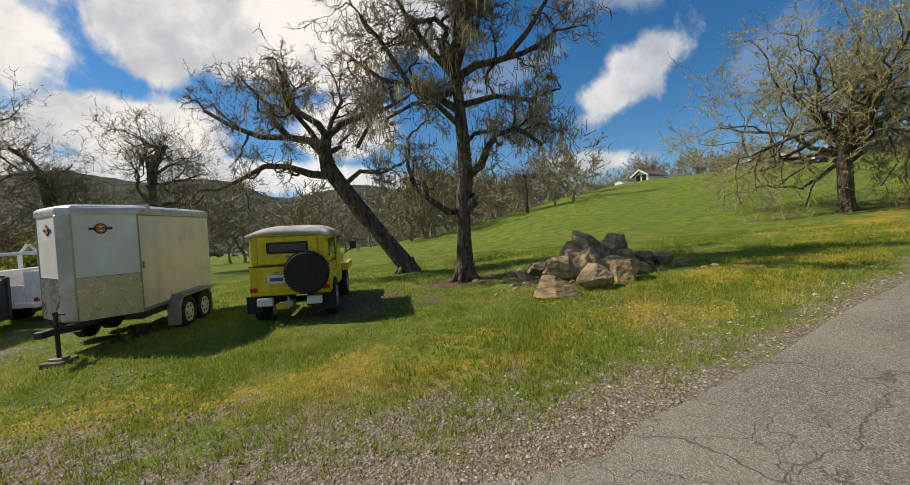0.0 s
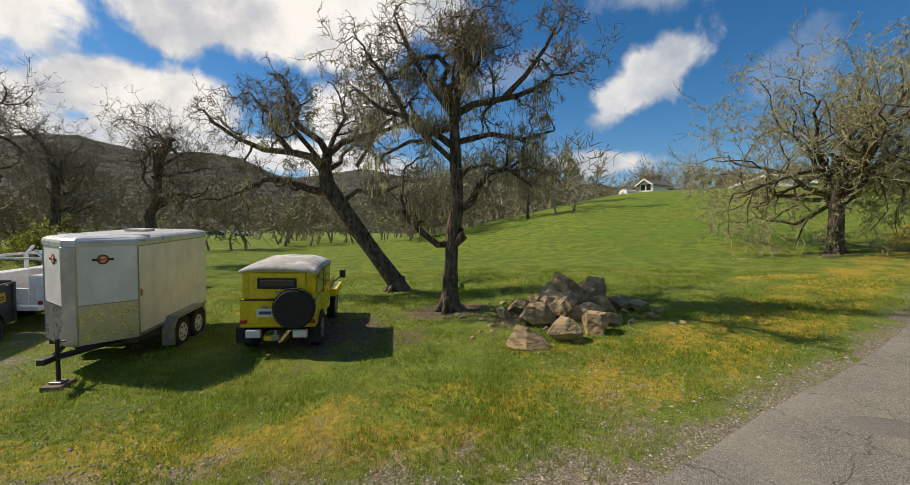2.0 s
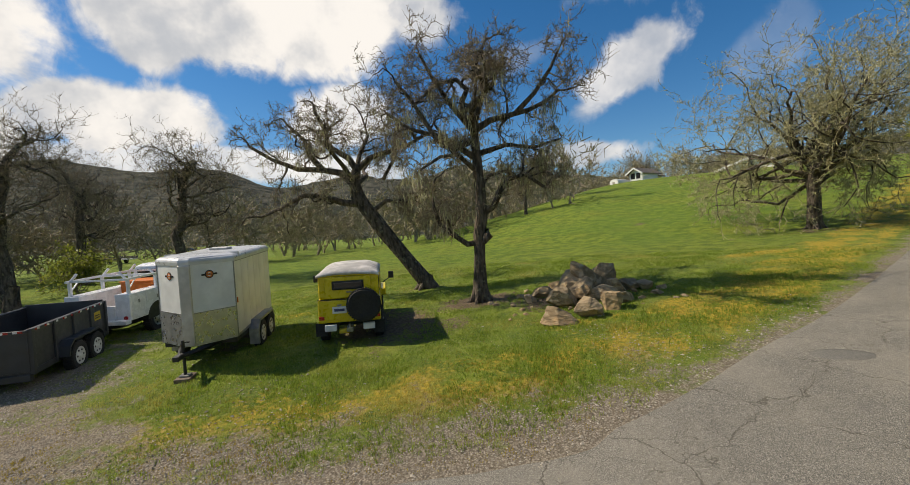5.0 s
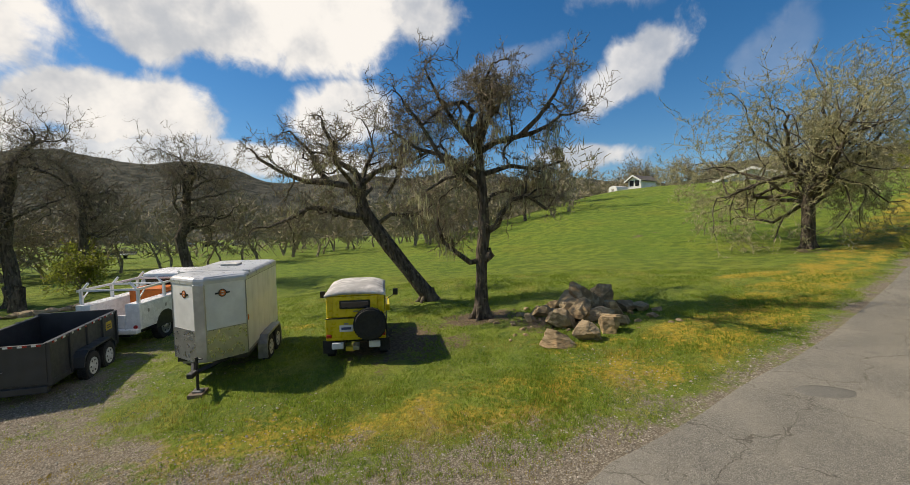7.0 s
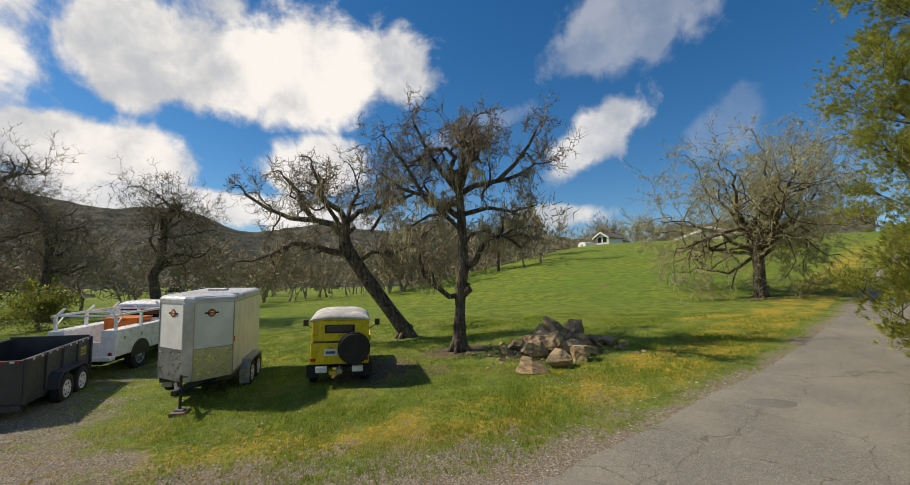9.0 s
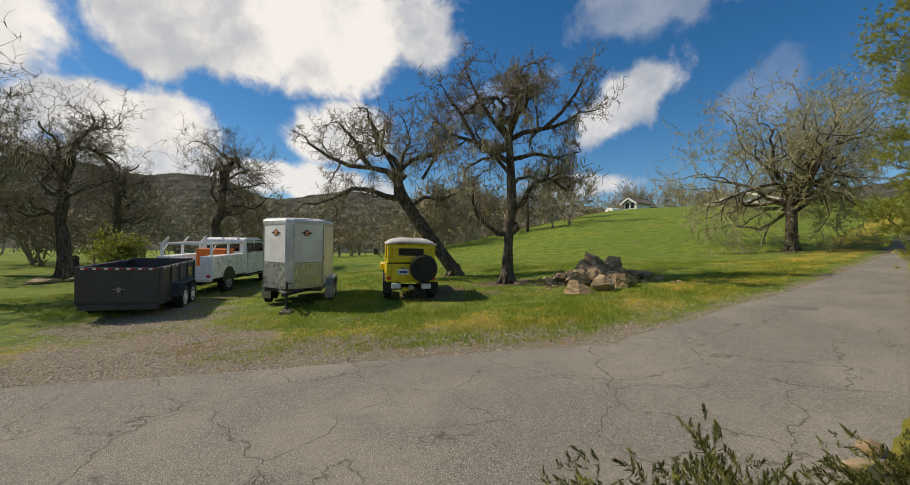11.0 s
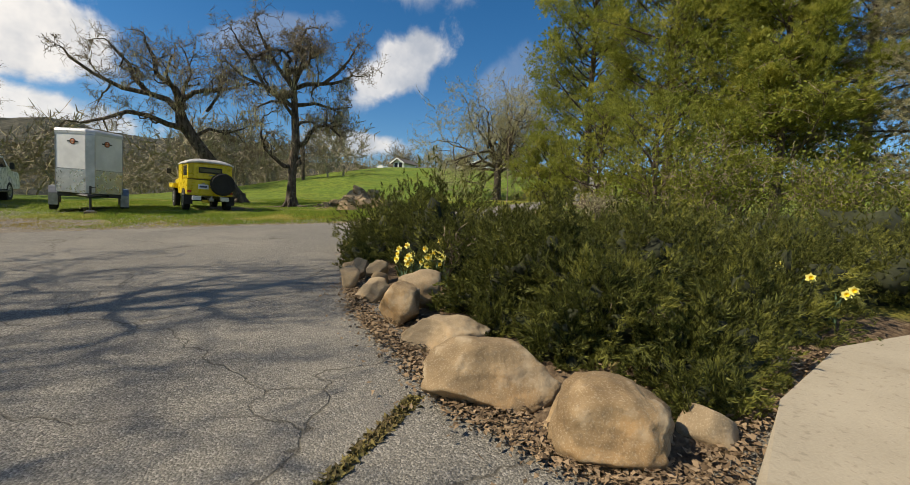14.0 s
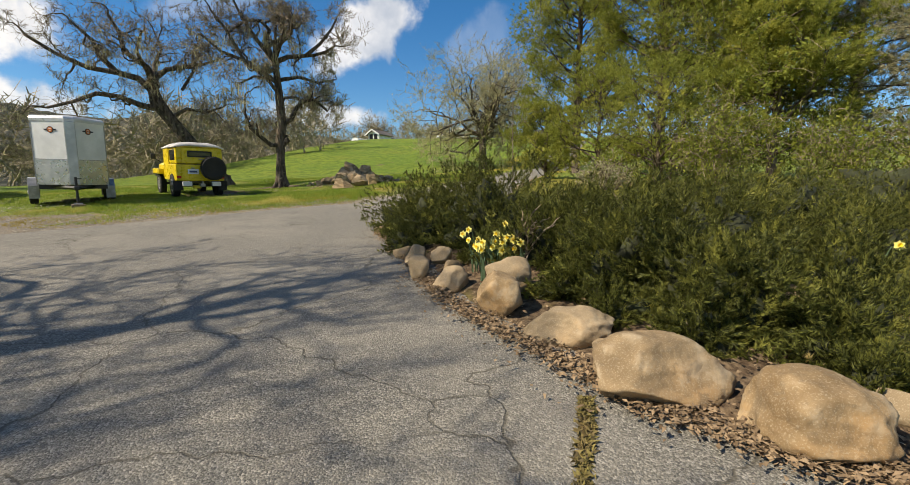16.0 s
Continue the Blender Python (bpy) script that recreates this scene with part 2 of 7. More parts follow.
def ground_material():
    n = Nodes("meadow_ground", 0.95, 0, 0.2)
    big, mid, fine = n.noise(0.35, 4), n.noise(1.7, 5), n.noise(14, 5)
    grass = n.mix(n.step(mid, 0.35, 0.65), (0.090, 0.150, 0.016), (0.20, 0.265, 0.03))
    grass = n.mix(n.step(big, 0.5, 0.7, 0, 0.45), grass, (0.21, 0.22, 0.03))
    grass = n.mix(n.step(n.noise(0.11, 5), 0.46, 0.62, 0, 0.4), grass, (0.10, 0.19, 0.02))
    grass = n.mix(n.math("MULTIPLY", n.step(fine, 0.4, 0.75, 0, 0.55), n.step(n.axis(1), 26, 10, 0.35, 1.0)), grass, (0.27, 0.27, 0.055))
    # fine speckle of dead stalks
    grass = n.mix(n.math("MULTIPLY", n.step(n.noise(60, 3), 0.56, 0.68, 0, 0.6), n.step(n.axis(1), 24, 10, 0.1, 1.0)), grass, (0.40, 0.35, 0.17))
    grass = n.mix(n.step(n.noise(48, 3, n.stretch(1, 1.3, 1)), 0.56, 0.66, 0, 0.75), grass, (0.035, 0.048, 0.012))
    grass = n.mix(n.step(n.noise(4.5, 5), 0.58, 0.72, 0, 0.45), grass, (0.07, 0.105, 0.016))
    moss = n.mix(n.step(fine, 0.3, 0.7), (0.30, 0.23, 0.03), (0.52, 0.38, 0.05))
    soil = n.mix(n.step(fine, 0.3, 0.7), (0.10, 0.072, 0.045), (0.23, 0.17, 0.11))
    soil = n.mix(n.step(n.noise(45, 3), 0.55, 0.68, 0, 0.5), soil, (0.24, 0.18, 0.11))
    cell = n.cells(38, out="Color")
    grey = n.t.nodes.new("ShaderNodeRGBToBW")
    n.t.links.new(cell, grey.inputs[0])
    gravel = n.mix(grey.outputs[0], (0.17, 0.14, 0.10), (0.46, 0.40, 0.31))
    gravel = n.mix(n.step(n.cells(38), 0.35, 0.7, 0, 0.6), gravel, (0.12, 0.095, 0.065))
    ragged = n.math("ADD", n.math("MULTIPLY", n.math("SUBTRACT", n.noise(1.1, 6), 0.5), 1.15), n.math("MULTIPLY", n.math("SUBTRACT", n.noise(9, 4), 0.5), 0.7))
    c = n.mix(n.step(n.math("ADD", n.attribute("moss"), ragged), 0.42, 0.72), grass, moss)
    c = n.mix(n.step(n.math("ADD", n.attribute("dirt"), ragged), 0.45, 0.7), c, soil)
    c = n.mix(n.step(n.math("ADD", n.attribute("gravel"), ragged), 0.42, 0.75), c, gravel)
    n.bump(n.math("ADD", n.math("MULTIPLY", fine, 0.6), n.math("ADD", n.noise(55, 3), n.math("MULTIPLY", mid, 1.5))), 0.9, 0.06)
    return n.done(c)


def asphalt_material():
    n = Nodes("worn_asphalt", 0.9, 0, 0.3)
    fine = n.noise(110, 4)
    c = n.mix(n.step(fine, 0.36, 0.66), (0.095, 0.090, 0.075), (0.27, 0.252, 0.21))
    cell = n.cells(95, out="Color")
    grey = n.t.nodes.new("ShaderNodeRGBToBW")
    n.t.links.new(cell, grey.inputs[0])
    c = n.mix(n.step(n.noise(48, 4), 0.54, 0.66, 0, 0.65), c, (0.075, 0.072, 0.066))
    c = n.mix(n.step(grey.outputs[0], 0.62, 0.85, 0, 0.5), c, (0.44, 0.41, 0.35))
    c = n.mix(n.step(grey.outputs[0], 0.30, 0.12, 0, 0.6), c, (0.06, 0.06, 0.06))
    c = n.mix(n.step(n.noise(0.7, 5), 0.4, 0.7, 0, 0.4), c, (0.31, 0.284, 0.23))
    c = n.mix(n.step(n.noise(2.3, 5), 0.58, 0.75, 0, 0.4), c, (0.13, 0.12, 0.11))
    warp = n.t.nodes.new("ShaderNodeVectorMath")
    nz = n.t.nodes.new("ShaderNodeTexNoise")
    nz.inputs["Scale"].default_value, nz.inputs["Detail"].default_value = 2.2, 4
    n.t.links.new(n.pos, nz.inputs["Vector"])
    sc = n.t.nodes.new("ShaderNodeVectorMath")
    sc.operation = "SCALE"
    sc.inputs["Scale"].default_value = 0.6
    n.t.links.new(nz.outputs["Color"], sc.inputs[0])
    n.t.links.new(n.pos, warp.inputs[0])
    n.t.links.new(sc.outputs[0], warp.inputs[1])
    edge = n.cells(0.62, "DISTANCE_TO_EDGE", warp.outputs[0])
    crack = n.math("MULTIPLY", n.step(edge, 0.0085, 0.002), n.step(n.noise(0.5, 2), 0.34, 0.44))
    edge2 = n.cells(2.2, "DISTANCE_TO_EDGE", warp.outputs[0])
    crack2 = n.math("MULTIPLY", n.step(edge2, 0.011, 0.002), n.step(n.noise(0.33, 2), 0.55, 0.61))
    crack = n.math("MAXIMUM", crack, crack2)
    c = n.mix(n.math("MULTIPLY", crack, 0.7), c, (0.07, 0.062, 0.045))
    lump = n.math("MULTIPLY", n.cells(95), n.math("ADD", grey.outputs[0], 0.3))
    n.bump(n.math("SUBTRACT", n.math("SUBTRACT", fine, n.math("MULTIPLY", lump, 1.6)), n.math("MULTIPLY", crack, 1.2)), 0.75, 0.005)
    return n.done(c)


def bark_material(name, dark, light, lichen, amount):
    n = Nodes(name, 0.95, 0, 0.15)
    f = n.noise(9, 6, n.stretch(1, 1, 0.3, n.obj))
    c = n.mix(n.step(f, 0.32, 0.68), dark, light)
    c = n.mix(n.step(n.noise(5.5, 5, n.obj), 0.62 - amount, 0.78 - amount * 0.7, 0, 0.9), c, lichen)
    n.bump(n.math("ADD", f, n.math("MULTIPLY", n.cells(16, at=n.stretch(1, 1, 0.3, n.obj)), 0.9)), 1.0, 0.05)
    return n.done(c)


def leafy(name, dark, light, tip=None, rough=0.7, scale=1.3, thin=0.0):
    n = Nodes(name, rough, 0, 0.25)
    c = n.mix(n.island, dark, light)
    if tip:
        c = n.mix(n.step(n.noise(scale, 4, n.obj), 0.5, 0.72, 0, 0.85), c, tip)
    m = n.done(c)
    if thin:
        # thin leaves let part of the light through
        tr, mx = n.t.nodes.new("ShaderNodeBsdfTranslucent"), n.t.nodes.new("ShaderNodeMixShader")
        n.t.links.new(c, tr.inputs[0])
        mx.inputs[0].default_value = thin
        n.t.links.new(n.b.outputs[0], mx.inputs[1])
        n.t.links.new(tr.outputs[0], mx.inputs[2])
        n.t.links.new(mx.outputs[0], n.t.nodes["Material Output"].inputs[0])
    return m


M_GROUND = ground_material()
M_ASPHALT = asphalt_material()
M_BARK = bark_material("oak_bark", (0.045, 0.037, 0.028), (0.16, 0.13, 0.10), (0.26, 0.25, 0.15), 0.06)
M_TWIG = bark_material("oak_twigs", (0.13, 0.10, 0.072), (0.30, 0.24, 0.17), (0.42, 0.38, 0.2), 0.12)
M_TWIG_PALE = bark_material("lichen_covered_twigs", (0.20, 0.175, 0.10), (0.38, 0.34, 0.20), (0.52, 0.49, 0.26), 0.22)
M_LICHEN = leafy("lace_lichen", (0.24, 0.23, 0.12), (0.50, 0.47, 0.27), None, 0.8, 1.3, 0.3)
M_PINE_BARK = bark_material("pine_bark", (0.06, 0.045, 0.035), (0.19, 0.15, 0.115), (0.2, 0.17, 0.13), 0.0)
M_NEEDLE = leafy("pine_needles", (0.11, 0.135, 0.022), (0.40, 0.42, 0.075), (0.54, 0.51, 0.10), 0.5, 0.8, 0.5)
M_NEEDLE_GREY = leafy("grey_green_foliage", (0.22, 0.21, 0.12), (0.52, 0.48, 0.29), (0.58, 0.50, 0.34), 0.6, 0.8, 0.45)
M_BROADLEAF = leafy("broad_leaves", (0.09, 0.12, 0.02), (0.30, 0.33, 0.05), (0.38, 0.37, 0.06), 0.5, 1.5, 0.52)
M_JUNIPER = leafy("juniper_scales", (0.022, 0.029, 0.008), (0.17, 0.18, 0.036), (0.38, 0.37, 0.075), 0.6, 2.6, 0.3)
# near-black green: the shade inside the junipers, put into the colour
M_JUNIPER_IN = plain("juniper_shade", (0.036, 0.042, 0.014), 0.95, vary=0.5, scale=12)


def fast_mesh(name, verts, faces, mat, parent=None, label="", smooth_faces=False):
    """A mesh from arrays: vertices (n, 3), faces (m, 3 or 4)."""
    verts, faces = np.asarray(verts, dtype=np.float32), np.asarray(faces, dtype=np.int32)
    k = faces.shape[1]
    me = bpy.data.meshes.new(name)
    me.vertices.add(len(verts))
    me.vertices.foreach_set("co", verts.ravel())
    me.loops.add(faces.size)
    me.loops.foreach_set("vertex_index", faces.ravel())
    me.polygons.add(len(faces))
    me.polygons.foreach_set("loop_start", np.arange(0, faces.size, k, dtype=np.int32))
    me.polygons.foreach_set("use_smooth", np.full(len(faces), smooth_faces))
    me.update(calc_edges=True)
    me.validate()
    me.materials.append(mat)
    ob = new(name, me)
    if parent:
        ob.parent = parent
    if label:
        ob["label"] = label
    return ob


# ---- ground, road and pads ----
ROAD_FAR = [(-60, -10), (-30, -4), (-14, 0.2), (-9.2, 1.6), (-6, 1.95), (-3, 2.3), (0.1, 2.5), (1, 2.95), (2.5, 3.75), (4.3, 4.85), (7.9, 6.95), (14.8, 11.9), (26, 20.3), (44, 33)]
ROAD_NEAR = [(-60, -40), (-30, -40), (-14, -40), (-9, -40), (-5, -40), (-1.2, -34), (-0.3, -2.6), (0.9, -1.7), (3.0, 0.0), (4.4, 1.2), (9.7, 5.3), (16.5, 10.1), (27.2, 18.2), (45.5, 31)]


def seg_dist(px, py, pts):
    """Distance to a line of points; takes numbers or arrays."""
    px, py = np.asarray(px, dtype=float), np.asarray(py, dtype=float)
    best = np.full(px.shape, 1e9)
    for (ax, ay), (bx, by) in zip(pts, pts[1:]):
        dx, dy = bx - ax, by - ay
        t = np.clip(((px - ax) * dx + (py - ay) * dy) / (dx * dx + dy * dy), 0, 1)
        best = np.minimum(best, np.hypot(px - ax - t * dx, py - ay - t * dy))
    return best


def bell(x, y, cx, cy, rx, ry=None):
    return np.exp(-(((x - cx) / rx) ** 2 + ((y - cy) / (ry or rx)) ** 2))


def ease(a, b, v):
    t = np.clip((np.asarray(v, dtype=float) - a) / (b - a), 0, 1)
    return t * t * (3 - 2 * t)


def zones(x, y):
    """Gravel, bare soil and yellow moss at places (arrays), 0 to 1."""
    d = seg_dist(x, y, ROAD_FAR)
    north = ((y > -1) | (x > 2)).astype(float)
    left = ease(2.5, 0.5, x)
    gravel = (0.74 + 0.2 * left) * np.exp(-(d / (0.75 + 0.55 * left)) ** 2) * north
    gravel = np.maximum(gravel, (0.54 + 0.22 * ease(1.6, -0.6, x)) * np.exp(-(d / 2.7) ** 2) * ease(5.0, 2.0, x) * north)
    for a in (1.0 * bell(x, y, -7.6, 3.4, 3.0, 2.4), 0.85 * bell(x, y, -9.6, 6, 2.6, 3.2), 0.6 * bell(x, y, -9.3, 10, 2.0, 4.5), 0.75 * bell(x, y, -4.2, 3.3, 2.4, 1.2)):
        gravel = np.maximum(gravel, a)
    dirt = np.zeros_like(d)
    for k, cx, cy, rx, ry in ((0.85, 0.0, 10.7, 2.0, 1.2), (0.78, 2.2, 9.5, 2.2, 1.6), (0.85, -2.4, 9.0, 1.9, 2.4), (0.7, -1.2, 8.6, 1.6, 1.2), (0.5, -1.8, 14, 1.3, 1.3), (0.6, -6.5, 9, 1.4, 2.6), (0.62, 17, 18.5, 1.3, 1.3), (0.45, 13, 28, 3, 1.0), (0.55, 19, 27, 7, 0.9)):
        dirt = np.maximum(dirt, k * bell(x, y, cx, cy, rx, ry))
    right = ease(0.5, 3.5, x)
    moss = np.maximum(0.64 * np.exp(-((d - 1.2) / 0.9) ** 2) * right, 0.62 * np.exp(-((d - 2.1) / 1.5) ** 2) * north)
    for k, cx, cy, rx, ry in ((0.55, 3.0, 7.4, 2.4, 0.9), (1.05, 10.6, 13.3, 1.9, 0.65), (0.5, 5, 8.5, 1.8, 1.0), (0.5, 4, -1.5, 4, 2.0), (0.6, -5.5, 11.3, 1.6, 0.8), (0.5, -1.5, 4.5, 3.0, 0.8)):
        moss = np.maximum(moss, k * bell(x, y, cx, cy, rx, ry))
    return gravel, dirt, moss


def on_road(x, y):
    x, y = np.asarray(x, dtype=float), np.asarray(y, dtype=float)
    inside = np.zeros(x.shape, dtype=bool)
    for (a, b), (c, d) in zip(zip(ROAD_FAR, ROAD_FAR[1:]), zip(ROAD_NEAR, ROAD_NEAR[1:])):
        quad = (a, b, d, c)
        s = np.stack([(q[0] - p[0]) * (y - p[1]) - (q[1] - p[1]) * (x - p[0]) for p, q in zip(quad, quad[1:] + quad[:1])])
        inside |= (s <= 0).all(0) | (s >= 0).all(0)
    return inside


def make_ground():
    def axis(fine0, fine1, step, far):
        a = list(np.arange(fine0, fine1 + 1e-6, step))
        s, lo, hi = step, fine0, fine1
        while hi < far:
            s *= 1.25
            lo -= s
            hi += s
            a = [lo] + a + [hi]
        return a
    xs, ys = axis(-16, 22, 0.35, 1500), axis(-10, 26, 0.35, 1500)
    nx = len(xs)
    gx, gy = (a.ravel() for a in np.meshgrid(np.array(xs), np.array(ys)))
    near = (abs(gx) < 60) & (abs(gy) < 60)
    dist = np.where(near, np.minimum(seg_dist(gx, gy, ROAD_FAR), seg_dist(gx, gy, ROAD_NEAR)), 9)
    inside = on_road(gx, gy)
    dist = np.where(inside & near & (gx < 4), seg_dist(gx, gy, ROAD_FAR), dist)
    zg = [np.where(near, z, 0) for z in zones(gx, gy)]
    verts = []
    for x, y, nr, d, ins in zip(gx.tolist(), gy.tolist(), near, dist.tolist(), inside):
        z = gh(x, y)
        if nr:
            z += (-0.06 if d > 0.5 else 0) if ins else (0.10 * noise.noise((x * 0.3, y * 0.3, 0)) + 0.035 * noise.noise((x * 1.1, y * 1.1, 3))) * smooth(0.3, 4, d)
        else:
            z += 1.2 * noise.noise((x * 0.012, y * 0.012, 7)) * smooth(60, 160, math.hypot(x, y))
        verts.append((x, y, z))
    faces = [(j * nx + i, j * nx + i + 1, (j + 1) * nx + i + 1, (j + 1) * nx + i) for j in range(len(ys) - 1) for i in range(nx - 1)]
    g = fast_mesh("ground", verts, faces, M_GROUND, smooth_faces=True)
    for k, name in enumerate(("gravel", "dirt", "moss")):
        at = g.data.attributes.new(name, "FLOAT", "POINT")
        at.data.foreach_set("value", zg[k].astype(np.float32))
    tagged(g, "green spring meadow with yellow moss and gravel patches", "grass", kind="structure")


make_ground()


def strip(far, near, lift, across=14, sub=6):
    """A sheet between two lines, following the ground."""
    def fine(pts):
        out = []
        for i in range(len(pts) - 1):
            p0, p1, p2, p3 = (Vector(pts[max(0, min(len(pts) - 1, k))]) for k in (i - 1, i, i + 1, i + 2))
            # no overshoot beside a very long stretch
            p0 = p1 * 2 - p2 if (p1 - p0).length > 15 > (p2 - p1).length else p0
            p3 = p2 * 2 - p1 if (p3 - p2).length > 15 > (p2 - p1).length else p3
            if (p2 - p1).length > 15:
                p0, p3 = p1 * 2 - p2, p2 * 2 - p1
            for s in range(sub):
                t = s / sub
                out.append(0.5 * ((2 * p1) + (p2 - p0) * t + (2 * p0 - 5 * p1 + 4 * p2 - p3) * t * t + (3 * p1 - p0 - 3 * p2 + p3) * t ** 3))
        return out + [Vector(pts[-1])]
    a, b = fine(far), fine(near)
    verts, faces = [], []
    for p, q in zip(a, b):
        for k in range(across + 1):
            f = k / across
            f = f ** 2.2 if (q - p).length > 15 else f
            x, y = p.x + (q.x - p.x) * f, p.y + (q.y - p.y) * f
            e = 0.05 * noise.noise((x * 2.3, y * 2.3, 5)) if k in (0, across) else 0
            y += e
            edge = -0.03 if k in (0, across) else 0.0
            verts.append((x, y, gh(x, y) + lift + edge))
    n = across + 1
    faces = [(j * n + i, (j + 1) * n + i, (j + 1) * n + i + 1, j * n + i + 1) for j in range(len(a) - 1) for i in range(across)]
    return verts, faces


v, f = strip(ROAD_FAR, ROAD_NEAR, 0.03)
tagged(fast_mesh("road", v, f, M_ASPHALT, smooth_faces=True), "worn light grey asphalt drive with fine cracks", "road", kind="structure")


def road_patch(cx, cy, rx, ry, turn):
    """A thin worn-edged skin of newer asphalt on the drive."""
    verts, faces, n = [], [], 28
    for ring, q in enumerate((0.0, 0.5, 0.93, 1.0)):
        for k in range(n):
            a = k * 2 * math.pi / n
            w = q * (1 + 0.10 * noise.noise((math.cos(a) * 1.7, math.sin(a) * 1.7, 2)))
            u, v_ = rx * w * math.cos(a), ry * w * math.sin(a)
            x, y = cx + u * math.cos(turn) - v_ * math.sin(turn), cy + u * math.sin(turn) + v_ * math.cos(turn)
            verts.append((x, y, gh(x, y) + (0.037 if ring < 3 else 0.026)))
    for r in range(3):
        faces += [(r * n + k, (r + 1) * n + k, (r + 1) * n + (k + 1) % n, r * n + (k + 1) % n) for k in range(n)]
    n_p = Nodes("patch_asphalt", 0.92, 0, 0.3)
    c = n_p.mix(n_p.step(n_p.noise(90, 4), 0.36, 0.66), (0.10, 0.096, 0.085), (0.205, 0.195, 0.17))
    n_p.bump(n_p.noise(110, 4), 0.6, 0.004)
    tagged(fast_mesh("road_patch", verts, faces, n_p.done(c), smooth_faces=True), "darker smooth oval patch on the asphalt drive", "road", kind="structure")


road_patch(4.95, 4.12, 0.42, 0.24, -0.35)


# ---- trees ----
QUADS = {}


